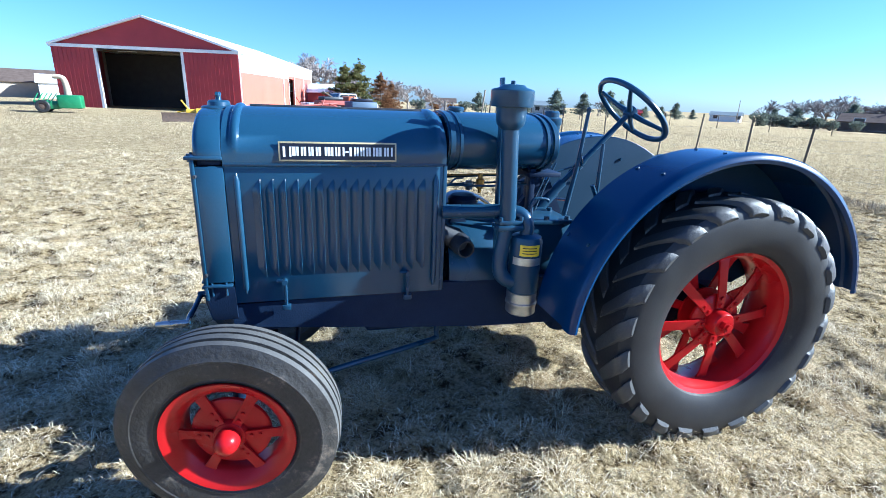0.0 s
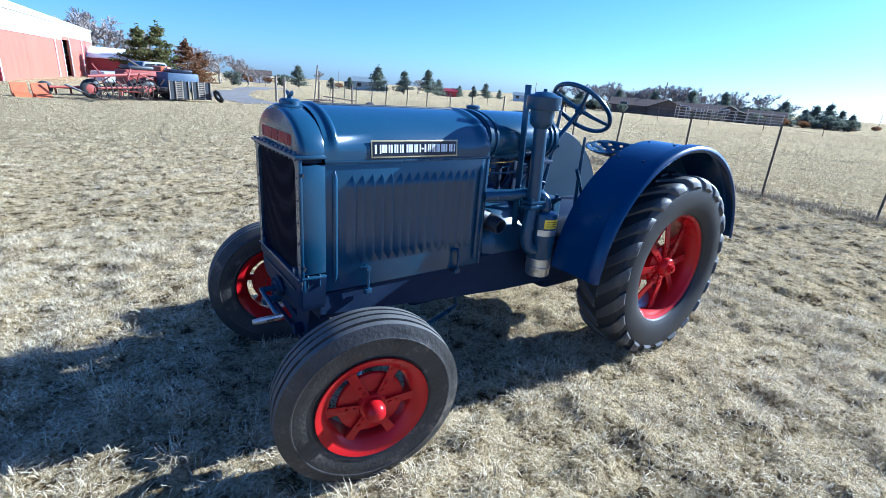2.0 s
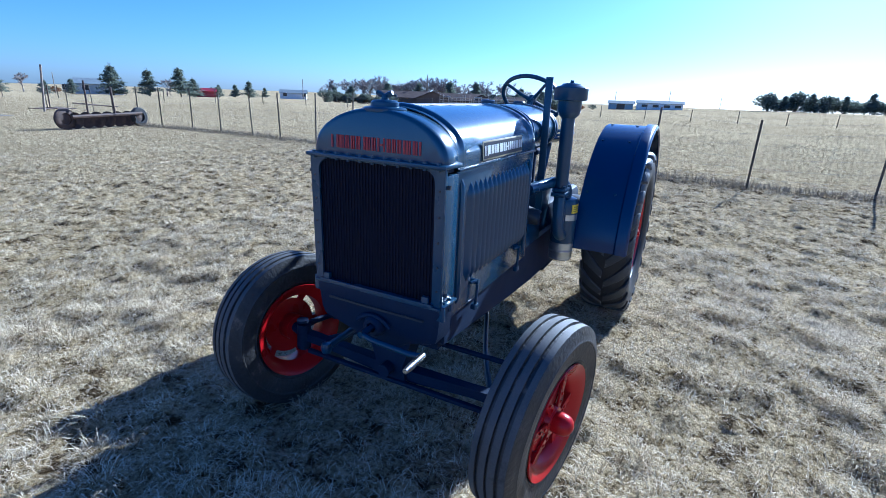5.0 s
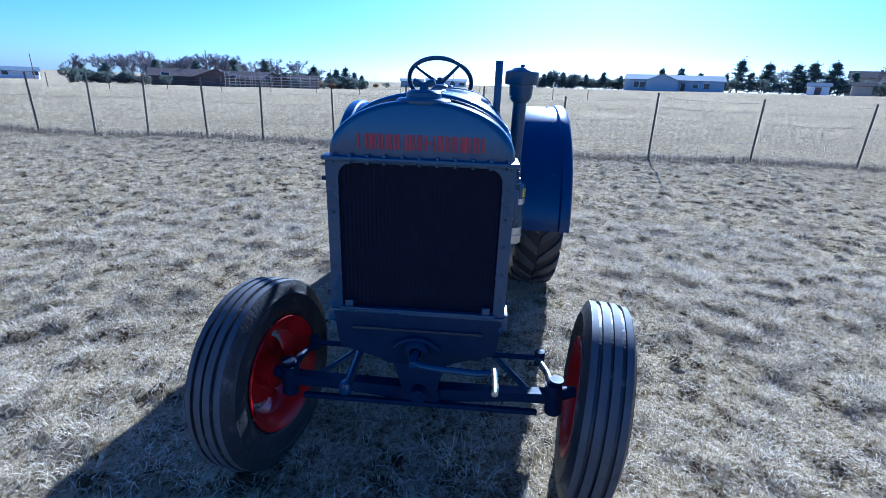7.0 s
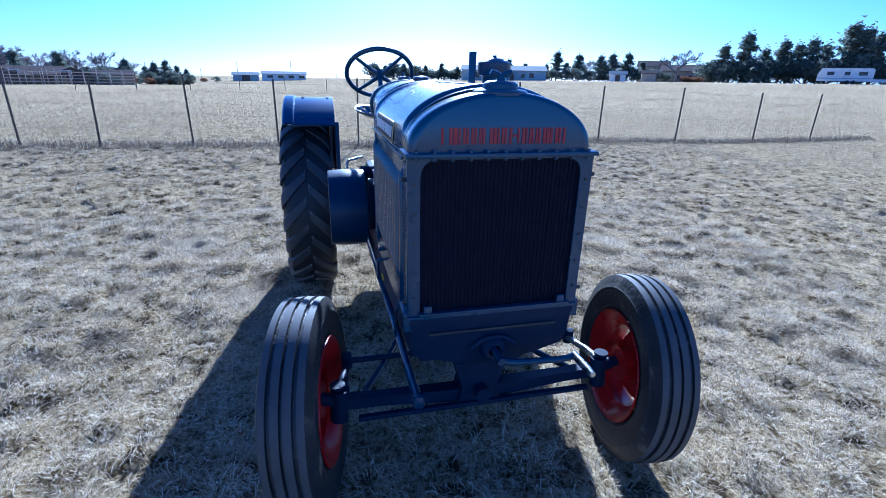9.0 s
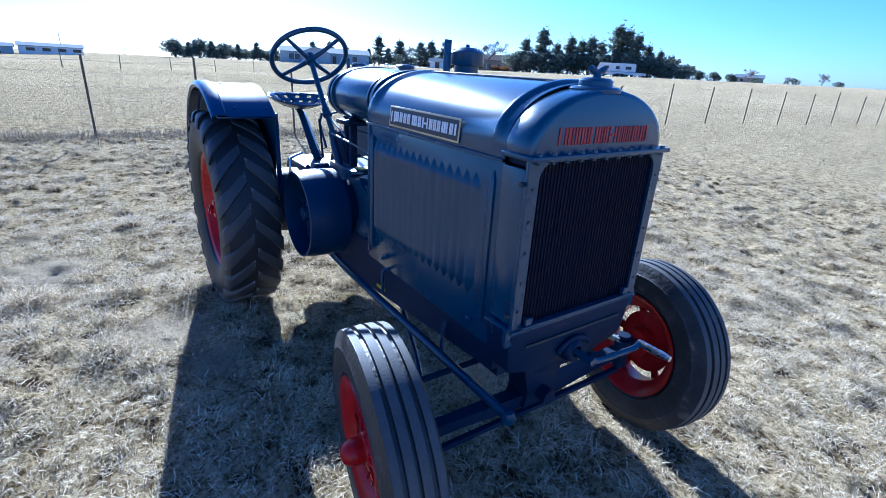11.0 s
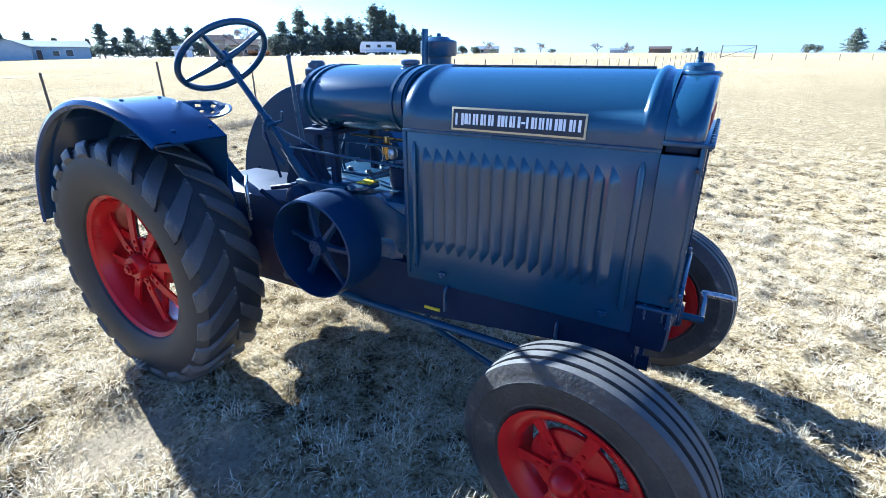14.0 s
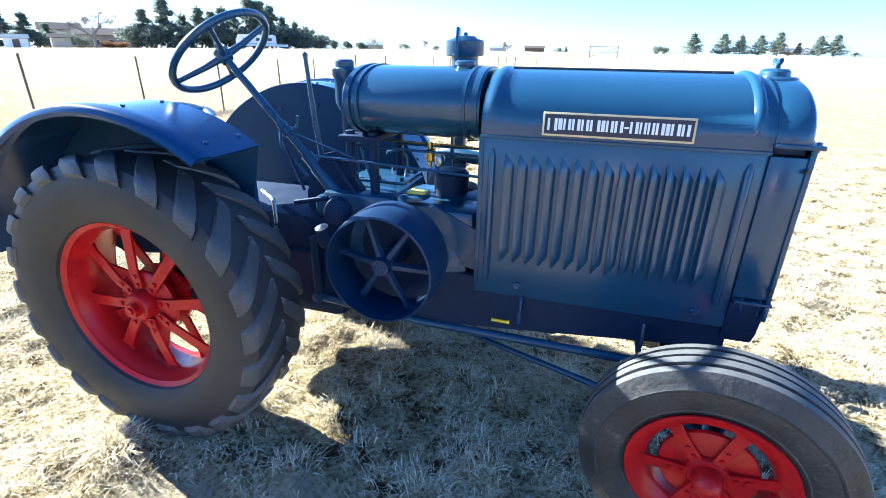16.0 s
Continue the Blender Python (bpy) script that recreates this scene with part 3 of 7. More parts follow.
hole = loop_of([(-0.279, 0.772), (0.279, 0.772), (0.279, 1.305), (-0.279, 1.305)], [0.012, 0.012, 0.06, 0.06])
rim = loop_of(outer, [0.004, 0.004, 0.004, 0.004])
rings(bm, [[(0.012, y, z) for y, z in hole], [(0.0, y, z) for y, z in hole], [(0.0, y, z) for y, z in rim], [(0.014, y, z) for y, z in rim]], False, False)
shell = part("radiator_frame", bm, M_BLUE, tractor, "grey-blue radiator frame with rows of small bolts", m=SET_BACK)
for sy in (-1, 1):
    for z in (0.83, 0.93, 1.03, 1.13, 1.23):
        part("bolt", bolt(BM(), (0.0, sy * 0.300, z), (-1, 0, 0), 0.0055, 0.004), M_DARK, shell)
bm = BM()
box(bm, 0.020, 0.13, -0.284, 0.284, 0.762, 1.314)
core = part("radiator_core", bm, M_CORE, tractor, "black finned radiator core", m=SET_BACK, smooth=0)
bm = BM()
box(bm, 0.015, 0.0205, -0.0022, 0.0022, 0.765, 1.312)
FIN = bpy.data.meshes.new("fin")
bm.to_mesh(FIN)
bm.free()
FIN.materials.append(M_CORE)
for k in range(38):
    share("fin", FIN, M_CORE, core, Matrix.Translation((0, -0.272 + 0.544 * k / 37, 0)))
for sy in (-1, 1):
    bm = BM()
    box(bm, 0.006, 0.150, sy * 0.285, sy * 0.316, 0.775, 1.285, 0.004)
    box(bm, 0.004, 0.020, sy * 0.300, sy * 0.322, 0.750, 1.317, 0.003)
    part("radiator_side", bm, M_SHEET, tractor, m=SET_BACK)
    for z in (1.245, 0.815):
        part("side_stud", cyl(BM(), (0.018, sy * 0.315, z), (0.018, sy * 0.338, z), 0.008, seg=8), M_DARK, tractor, m=SET_BACK)
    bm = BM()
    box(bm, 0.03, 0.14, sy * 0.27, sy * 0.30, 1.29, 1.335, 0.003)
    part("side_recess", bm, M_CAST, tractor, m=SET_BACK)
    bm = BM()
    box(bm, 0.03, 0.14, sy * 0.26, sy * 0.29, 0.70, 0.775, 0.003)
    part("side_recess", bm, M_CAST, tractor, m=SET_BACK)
    bm = BM()
    box(bm, 0.005, 0.145, sy * 0.288, sy * 0.335, 0.758, 0.768, 0.002)
    box(bm, 0.005, 0.022, sy * 0.30, sy * 0.335, 0.70, 0.765, 0.002)
    for x in (0.04, 0.11):
        cyl(bm, (x, sy * 0.318, 0.715), (x, sy * 0.318, 0.775), 0.006, seg=8)
    part("side_bracket", bm, M_BLUE, tractor, m=SET_BACK)
# top tank
bm = BM()
loops = []
for x, k in ((0.012, 0.90), (0.016, 0.955), (0.026, 0.985), (0.045, 1.0), (0.140, 1.0), (0.147, 0.99)):
    loops.append([(x, y * k, 1.335 + (z - 1.335) * k) for y, z in arch(0.316, 0.180, 1.334, 1.318, 30)])
rings(bm, loops)
tank = part("radiator_top_tank", bm, M_SHEET, tractor, "arched radiator top tank with raised red lettering", m=SET_BACK)
bm = BM()
box(bm, -0.022, 0.150, -0.330, 0.330, 1.312, 1.327, 0.004)
for k in range(11):
    y = -0.295 + 0.59 * k / 10
    bolt(bm, (-0.009, y, 1.327), (0, 0, 1), 0.009, 0.008)
    bolt(bm, (-0.009, y, 1.312), (0, 0, -1), 0.008, 0.010)
part("tank_flange", bm, M_BLUE, tank, "bolted flange")
x = -0.212
for i, w in enumerate([0.036, 0.014, 0.022, 0.024, 0.022, 0.034, 0.010, 0.021, 0.024, -0.012, 0.025, 0.019, 0.019, 0.025, 0.010, 0.027, 0.023]):
    z0, z1 = (1.352, 1.403) if w > 0 else (1.374, 1.382)
    bm = BM()
    strokes(bm, -x, -x - abs(w), 0.0085, 0.014, z0, z1, i, w < 0, "yz")
    part("raised_mark", bm, M_REDDECAL, tank, smooth=0)
    x += abs(w) + 0.0035
bm = BM()
lathe(bm, [(0.0, 0.0), (0.092, 0.0), (0.092, 0.010), (0.084, 0.016), (0.060, 0.019), (0.058, 0.034), (0.048, 0.042), (0.0, 0.045)], (0.098, 0, 1.500), (0, 0, 1), 32)
cap = part("radiator_cap", bm, M_BLUE, tank)
bm = BM()
cyl(bm, (0.098, 0, 1.543), (0.098, 0, 1.562), 0.016, 0.012)
for sy in (-1, 1):
    tube(bm, [(0.098, 0, 1.558), (0.098, sy * 0.020, 1.564), (0.098, sy * 0.036, 1.571)], [0.008, 0.012, 0.009], 8)
part("wing_nut", bm, M_BLUE, tank)
# bottom tank with chin and crank boss
bm = BM()
sec = [(0.318, 0.752, 0.0), (0.318, 0.73, -0.006), (0.312, 0.70, 0.0), (0.304, 0.62, 0.004), (0.292, 0.585, 0.010), (0.22, 0.562, 0.016), (0.15, 0.540, 0.02), (0.13, 0.52, 0.03)]
loops = []
for w, z, x in sec:
    loops.append([(x + 0.012, -w, z), (x, -w + 0.02, z), (x, w - 0.02, z), (x + 0.012, w, z), (0.15, w, z), (0.15, -w, z)])
rings(bm, loops)
low = part("radiator_bottom_tank", bm, M_CAST, tractor, "cast lower radiator tank with crank boss", m=SET_BACK)
bm = BM()
box(bm, -0.012, 0.012, -0.32, 0.32, 0.749, 0.761, 0.003)
box(bm, -0.020, 0.004, -0.285, 0.285, 0.763, 0.773, 0.002)
for k in range(10):
    bolt(bm, (-0.004, -0.28 + 0.56 * k / 9, 0.761), (0, 0, 1), 0.008, 0.008)
part("lower_flange", bm, M_BLUE, low)
for sy in (-1, 1):
    bm = BM()
    box(bm, -0.014, 0.010, sy * 0.252 - 0.015, sy * 0.252 + 0.015, 0.752, 0.799, 0.003)
    part("clip", bm, M_BLUE, low)
bm = BM()
box(bm, -0.010, 0.012, -0.245, 0.245, 0.680, 0.690, 0.002)
part("slot", bm, M_DARK, low)
bm = BM()
lathe(bm, [(0.050, 0.05), (0.050, -0.01), (0.042, -0.03), (0.036, -0.035), (0.022, -0.035), (0.020, 0.0)], (0.0, 0, 0.602), (1, 0, 0), 24)
tube(bm, [(-0.012, -0.085, 0.612), (-0.012, -0.05, 0.640), (-0.012, 0, 0.652), (-0.012, 0.05, 0.640), (-0.012, 0.085, 0.612)], 0.010, 8, 4)
part("crank_boss", bm, M_CAST, low)
# hand crank
bm = BM()
cyl(bm, (0.02, 0, 0.602), (-0.075, 0, 0.600), 0.015)
tube(bm, [(-0.062, 0.0, 0.602), (-0.066, -0.05, 0.590), (-0.068, -0.16, 0.584), (-0.070, -0.24, 0.582), (-0.062, -0.290, 0.584)], 0.0125, 10, 4)
crank = part("crank", bm, M_BLUE, tractor, "bent hand crank")
bm = BM()
lathe(bm, [(0.0, 0.0), (0.014, 0.0), (0.015, 0.02), (0.015, 0.10), (0.011, 0.135), (0.0, 0.137)], (-0.055, -0.294, 0.585), (-1, 0, 0.0), 14)
part("crank_grip", bm, M_STEEL, crank, "bright worn steel grip")

# ---- main frame and drivetrain ----
bm = BM()
prof = [(0.13, 0.655), (0.13, 0.545), (0.45, 0.515), (1.0, 0.465), (1.35, 0.44), (1.90, 0.425), (2.05, 0.45), (2.05, 0.70), (1.12, 0.70), (1.12, 0.67)]
for sy in (-1, 1):
    plate(bm, prof, sy * 0.255, sy * 0.292)
box(bm, 0.14, 2.04, -0.255, 0.255, 0.50, 0.66)
part("main_frame", bm, M_CAST, tractor, "cast main frame stained with oil")
bm = BM()
box(bm, 0.74, 1.06, -0.16, 0.16, 0.385, 0.50, 0.03)
part("oil_pan", bm, M_CAST, tractor)
bm = BM()
lathe(bm, [(0.0, 0.0), (0.27, 0.0), (0.29, 0.05), (0.29, 0.30), (0.25, 0.42), (0.22, 0.55), (0.0, 0.56)], (1.16, 0, 0.70), (1, 0, 0), 36)
part("clutch_housing", bm, M_BLUE, tractor)
bm = BM()
box(bm, 1.52, 1.86, -0.24, 0.22, 0.66, 0.985, 0.02)
box(bm, 1.54, 1.84, -0.255, 0.0, 0.975, 0.998, 0.006)
for x in (1.57, 1.69, 1.81):
    for y in (-0.235, -0.03):
        bolt(bm, (x, y, 0.998), (0, 0, 1), 0.015, 0.018)
part("gearbox_cover", bm, M_BLUE, tractor, "cast gearbox housing with bolted cover")
bm = BM()
# unseen underside lowered to stop sunlight passing below the tractor
box(bm, 1.78, 2.72, -0.26, 0.24, 0.33, 0.87, 0.05)
part("transmission_case", bm, M_CAST, tractor)
bm = BM()
cyl(bm, (2.43, -0.60, 0.63), (2.43, 0.60, 0.63), 0.085, seg=24)
# unseen housing, made this stout so its shadow closes a sunlit gap
lathe(bm, [(0.085, -0.50), (0.19, -0.48), (0.215, -0.44), (0.225, -0.3), (0.225, 0.3), (0.215, 0.44), (0.19, 0.48), (0.085, 0.50)], (2.43, 0, 0.60), (0, 1, 0), 32, True)
part("rear_axle", bm, M_CAST, tractor)
bm = BM()
tube(bm, [(1.98, 0.42, 0.80), (1.975, 0.42, 0.965), (2.02, 0.38, 0.985), (2.12, 0.30, 0.985)], 0.009, 8, 3)
part("brake_lever", bm, M_STEEL, tractor, "worn bright bent brake lever")


# ---- fuel tank and air intake ----
def oval(a, b, zc, n=40, k=1.0):
    return [(a * k * math.copysign(abs(math.cos(t)) ** 0.9, math.cos(t)), zc + b * k * math.copysign(abs(math.sin(t)) ** 0.9, math.sin(t))) for t in [2 * math.pi * i / n for i in range(n)]]


bm = BM()
rings(bm, [[(x, y, z) for y, z in oval(0.272, 0.147, 1.381, 40, k)] for x, k in ((1.128, 0.90), (1.13, 0.97), (1.14, 0.985), (1.69, 0.985), (1.705, 0.97), (1.715, 0.86))])
fuel = part("fuel_tank", bm, M_SHEET, tractor, "long rounded fuel tank with clamp bands")
for x, w in ((1.150, 0.024), (1.192, 0.014), (1.640, 0.014), (1.682, 0.022)):
    bm = BM()
    rings(bm, [[(x + dx, y, z) for y, z in oval(0.272, 0.147, 1.381, 40, k)] for dx, k in ((-w / 2, 0.98), (-w / 2, 1.022), (w / 2, 1.022), (w / 2, 0.98))], False, False)
    part("tank_band", bm, M_BLUE, fuel)
bm = BM()
lathe(bm, [(0.0, -0.02), (0.036, -0.02), (0.036, 0.010), (0.042, 0.012), (0.042, 0.024), (0.034, 0.030), (0.0, 0.032)], (1.245, 0.04, 1.520), (0, 0, 1), 24)
part("filler_cap", bm, M_BLUE, fuel)
bm = BM()
lathe(bm, [(0.0, 0.0), (0.020, 0.0), (0.027, 0.02), (0.027, 0.10), (0.046, 0.135), (0.050, 0.15), (0.050, 0.25), (0.058, 0.262), (0.058, 0.290), (0.042, 0.298), (0.042, 0.322), (0.034, 0.330), (0.0, 0.331)], (1.800, 0.04, 1.215), (0, 0, 1), 28)
part("vacuum_tank", bm, M_BLUE, tractor, "small upright cylindrical tank behind the fuel tank")
# air intake stack
bm = BM()
top, foot = Vector((1.367, -0.417, 1.50)), Vector((1.392, -0.415, 1.03))
cyl(bm, foot, top, 0.039, seg=24)
box(bm, 1.33, 1.46, -0.46, -0.37, 1.005, 1.032, 0.006)
box(bm, 1.335, 1.455, -0.455, -0.375, 1.034, 1.056, 0.006)
for x in (1.345, 1.447):
    bolt(bm, (x, -0.445, 1.056), (0, 0, 1), 0.011, 0.016)
stack = part("air_intake_pipe", bm, M_BLUE, tractor, "upright grey-blue air intake pipe with drum cap")
bm = BM()
lathe(bm, [(0.041, -0.02), (0.060, 0.0), (0.066, 0.02), (0.068, 0.075), (0.092, 0.078), (0.095, 0.085), (0.095, 0.145), (0.090, 0.150), (0.060, 0.158), (0.05, 0.168), (0.012, 0.172), (0.010, 0.186), (0.0, 0.187)], (1.366, -0.417, 1.487), (0.0, 0, 1), 40)
part("drum_cap", bm, M_BLUE, stack)
bm = BM()
tube(bm, [(1.388, -0.415, 1.03), (1.375, -0.42, 0.95), (1.362, -0.425, 0.86), (1.368, -0.432, 0.79), (1.405, -0.438, 0.755), (1.46, -0.44, 0.750)], 0.036, 16, 5)
part("lower_elbow", bm, M_BLUE, stack)
bm = BM()
tube(bm, [(1.485, -0.430, 0.96), (1.487, -0.428, 1.03), (1.46, -0.405, 1.075), (1.39, -0.37, 1.083), (1.28, -0.33, 1.075), (1.10, -0.30, 1.070)], 0.034, 16, 5)
part("intake_pipe", bm, M_BLUE, stack)
bm = BM()
lathe(bm, [(0.0, 0.0), (0.068, 0.0), (0.076, 0.012), (0.078, 0.26), (0.070, 0.285), (0.045, 0.295), (0.0, 0.297)], (1.490, -0.432, 0.690), (0, 0, 1), 32)
canister = part("oil_bath_canister", bm, M_BLUE, tractor, "upright canister air cleaner with yellow label")
bm = BM()
lathe(bm, [(0.0, 0.0), (0.066, 0.0), (0.074, 0.008), (0.074, 0.045), (0.078, 0.05), (0.078, 0.062), (0.074, 0.066), (0.075, 0.115), (0.0, 0.116)], (1.490, -0.432, 0.578), (0, 0, 1), 32)
part("cup", bm, M_SILVER, canister, "bare metal lower cup")


def wrap(bm, c, r, z0, z1, a0, a1, n=10, t=0.0015):
    loops = []
    for i in range(n + 1):
        a = radians(a0 + (a1 - a0) * i / n)
        u = Vector((math.cos(a), math.sin(a), 0))
        o = Vector((c[0], c[1], 0))
        loops.append([o + u * r + Vector((0, 0, z0)), o + u * (r + t) + Vector((0, 0, z0)), o + u * (r + t) + Vector((0, 0, z1)), o + u * r + Vector((0, 0, z1))])
    rings(bm, loops)
    return bm


part("yellow_label", wrap(BM(), (1.490, -0.432), 0.078, 0.893, 0.947, -135, -62), M_YELLOW, canister, "yellow paper label")
bm = BM()
for k in range(3):
    wrap(bm, (1.490, -0.432), 0.0796, 0.905 + k * 0.013, 0.909 + k * 0.013, -125, -75, 8, 0.0006)
part("label_bars", bm, M_NAVY, canister, smooth=0)
part("silver_band", wrap(BM(), (1.490, -0.432), 0.078, 0.845, 0.882, -160, -50), M_SILVER, canister, "silver band")
# exhaust elbow with open mouth
bm = BM()
lathe(bm, [(0.036, -0.07), (0.052, -0.05), (0.054, 0.05), (0.048, 0.085), (0.044, 0.12), (0.037, 0.12), (0.035, 0.05), (0.0, 0.045)], (1.20, -0.235, 0.905), (0.12, -1, -0.12), 24)
cyl(bm, (1.08, -0.22, 0.955), (1.20, -0.235, 0.915), 0.052, seg=20)
part("exhaust_elbow", bm, M_DARK, tractor, "open sooty exhaust elbow")
# upright flat lever beside the stack
bm = BM()
box(bm, -0.006, 0.006, -0.021, 0.021, 0.0, 0.83, 0.002, m=Matrix.Translation((1.392, -0.285, 0.86)) @ Matrix.Rotation(radians(-1.8), 4, "Y"))
part("flat_bar", bm, M_BLUE, tractor)
# bits between hood and gearbox
bm = BM()
tube(bm, [(1.12, -0.10, 1.165), (1.4, -0.12, 1.16), (1.62, -0.10, 1.165)], 0.006, 8)
tube(bm, [(1.10, -0.16, 1.21), (1.16, -0.16, 1.17), (1.2, -0.14, 1.20), (1.26, -0.1, 1.2)], 0.005, 8, 4)
tube(bm, [(1.10, 0.20, 1.105), (1.40, 0.20, 1.12), (1.90, 0.18, 1.135)], 0.0065, 8)
tube(bm, [(1.12, 0.10, 1.17), (1.72, 0.12, 1.185)], 0.006, 8)
part("control_linkage", bm, M_BLUE, tractor)
bm = BM()
lathe(bm, [(0.0, 0.0), (0.008, 0.0), (0.010, 0.02), (0.022, 0.028), (0.024, 0.075), (0.014, 0.082), (0.012, 0.11), (0.0, 0.111)], (1.40, 0.03, 1.095), (0, 0, 1), 18)
cyl(bm, (1.20, 0.03, 1.195), (1.62, 0.03, 1.20), 0.0045, seg=8)
part("glass_bowl", lathe(BM(), [(0.0, 0.0), (0.016, 0.003), (0.024, 0.018), (0.024, 0.04), (0.014, 0.055), (0.0, 0.057)], (1.345, 0.06, 1.105), (0, 0, 1), 16), M_SILVER, tractor, "pale glass sediment bowl")
part("fuel_strainer", bm, M_BRASS, tractor, "brass fuel strainer and copper line")
bm = BM()
for x, y in ((1.62, 0.16), (1.62, -0.15), (1.74, 0.14)):
    box(bm, x - 0.016, x + 0.016, y - 0.02, y + 0.02, 0.90, 1.255, 0.004)
box(bm, 1.59, 1.77, -0.19, 0.20, 1.215, 1.24, 0.004)
part("tank_support", bm, M_CAST, tractor)
bm = BM()
lathe(bm, [(0.0, 0.0), (0.075, 0.0), (0.08, 0.01), (0.08, 0.17), (0.06, 0.19), (0.0, 0.192)], (1.30, 0.02, 0.90), (0, 0, 1), 24)
box(bm, 1.22, 1.42, -0.06, 0.10, 0.84, 0.92, 0.01)
cyl(bm, (1.24, -0.11, 0.96), (1.24, 0.0, 0.96), 0.045, seg=16)
part("carburettor", bm, M_CAST, tractor)
bm = BM()
box(bm, 1.13, 1.47, 0.06, 0.27, 0.83, 0.97, 0.03)
lathe(bm, [(0.0, 0.0), (0.075, 0.0), (0.075, 0.014), (0.06, 0.022), (0.0, 0.024)], (1.42, 0.20, 0.99), (0.1, 0, 1), 24)
plate(bm, [(1.12, 0.90), (1.30, 0.985), (1.42, 0.97), (1.46, 0.80), (1.12, 0.72)], 0.235, 0.275)
part("governor_housing", bm, M_BLUE, tractor)
bm = BM()
box(bm, 1.36, 1.44, 0.15, 0.23, 1.016, 1.020, 0.001)
part("warning_label", bm, M_YELLOW, tractor, "small yellow label")
bm = BM()
tube(bm, [(1.60, -0.20, 0.99), (1.60, -0.205, 1.06), (1.63, -0.2, 1.105), (1.70, -0.2, 1.10), (1.71, -0.2, 1.085)], 0.008, 8, 4)
cyl(bm, (1.60, -0.20, 0.985), (1.60, -0.20, 1.03), 0.018, 0.012, seg=10)
part("small_lever", bm, M_BLUE, tractor)
for pts in ([(1.70, 0.02, 0.99), (1.76, 0.0, 1.15), (1.79, 0.0, 1.28)], [(1.72, -0.02, 1.0), (1.77, -0.03, 1.15), (1.82, -0.03, 1.27)]):
    bm = BM()
    tube(bm, pts, 0.006, 8, 3)
    part("small_lever", bm, M_BLUE, tractor)
# gear and brake levers
bm = BM()
tube(bm, [(1.93, -0.30, 0.88), (1.93, -0.29, 1.15), (1.935, -0.285, 1.40)], [0.014, 0.012, 0.009], 10)
tube(bm, [(1.90, -0.29, 1.19), (2.02, -0.30, 0.95)], 0.012, 8)
part("clutch_lever", bm, M_BLUE, tractor)
bm = BM()
tube(bm, [(1.93, 0.03, 0.90), (1.985, 0.02, 1.25), (2.012, 0.015, 1.55)], [0.016, 0.013, 0.010], 10)
lathe(bm, [(0.0, 0.0), (0.012, 0.004), (0.013, 0.02), (0.0, 0.03)], (2.012, 0.015, 1.545), (0, 0, 1), 12)
part("gear_lever", bm, M_BLUE, tractor)

# ---- steering ----
HUB, COL = Vector((2.372, 0.132, 1.562)), Vector((1.80, 0.150, 0.945))
CDIR = (HUB - COL).normalized()
bm = BM()
cyl(bm, COL, HUB - CDIR * 0.02, 0.017, seg=14)
cyl(bm, COL, COL + (HUB - COL) * 0.30, 0.032, 0.028, seg=18)
cyl(bm, COL - CDIR * 0.03, COL + CDIR * 0.18, 0.042, 0.034, seg=18)
box(bm, 1.72, 1.90, 0.07, 0.23, 0.86, 0.96, 0.02)
steer = part("steering_column", bm, M_BLUE, tractor)
bm = BM()
ring_torus(bm, HUB, CDIR, 0.242, 0.0165, 56, 12)
lathe(bm, [(0.0, -0.045), (0.030, -0.045), (0.036, -0.03), (0.034, 0.012), (0.022, 0.020), (0.0, 0.022)], HUB, CDIR, 20)
u, v = basis(CDIR)
for k in range(4):
    a = radians(45 + 90 * k + 4)
    d = u * math.cos(a) + v * math.sin(a)
    tube(bm, [HUB - CDIR * 0.018 + d * 0.02, HUB - CDIR * 0.016 + d * 0.10, HUB + d * 0.238], [0.018, 0.014, 0.011], 10)
part("steering_wheel", bm, M_BLUE, steer, "four-spoke iron steering wheel")
bm = BM()
for k, q in ((0.46, 0.028), (0.50, 0.024)):
    p = COL + (HUB - COL) * k
    cyl(bm, p - CDIR * 0.012, p + CDIR * 0.012, q, seg=14)
p = COL + (HUB - COL) * 0.47
tube(bm, [p + Vector((0.0, -0.02, 0)), p + Vector((-0.02, -0.06, 0.01)), p + Vector((-0.03, -0.06, 0.06))], 0.008, 8)
tube(bm, [p + Vector((0.01, 0.03, 0)), p + Vector((0.0, 0.05, -0.06)), p + Vector((-0.13, 0.06, -0.19))], 0.008, 8)
tube(bm, [p, p + Vector((-0.35, 0.02, -0.10))], 0.0055, 8)
part("throttle_bracket", bm, M_BLUE, steer)
# sides of the steering box, with a jumble of linkage
bm = BM()
plate(bm, [(1.64, 0.93), (1.80, 1.16), (1.88, 1.14), (1.97, 0.96), (1.97, 0.88), (1.64, 0.88)], 0.13, 0.165)
for a, b, r in (((1.66, 0.2, 0.93), (1.80, 0.2, 1.12), 0.009), ((1.95, 0.22, 0.98), (2.05, 0.2, 1.20), 0.007), ((1.90, 0.26, 0.82), (2.02, 0.30, 0.92), 0.012), ((1.82, 0.24, 0.96), (1.98, 0.26, 0.93), 0.012)):
    cyl(bm, a, b, r, seg=8)
lathe(bm, [(0.0, 0.0), (0.034, 0.0), (0.040, 0.03), (0.028, 0.06), (0.03, 0.09), (0.0, 0.10)], (1.78, 0.34, 0.78), (0.1, 0.3, 1), 16)
lathe(bm, [(0.05, 0.0), (0.06, 0.02), (0.06, 0.06), (0.03, 0.08)], (1.74, 0.28, 0.93), (-0.3, 1, 0), 20, True)
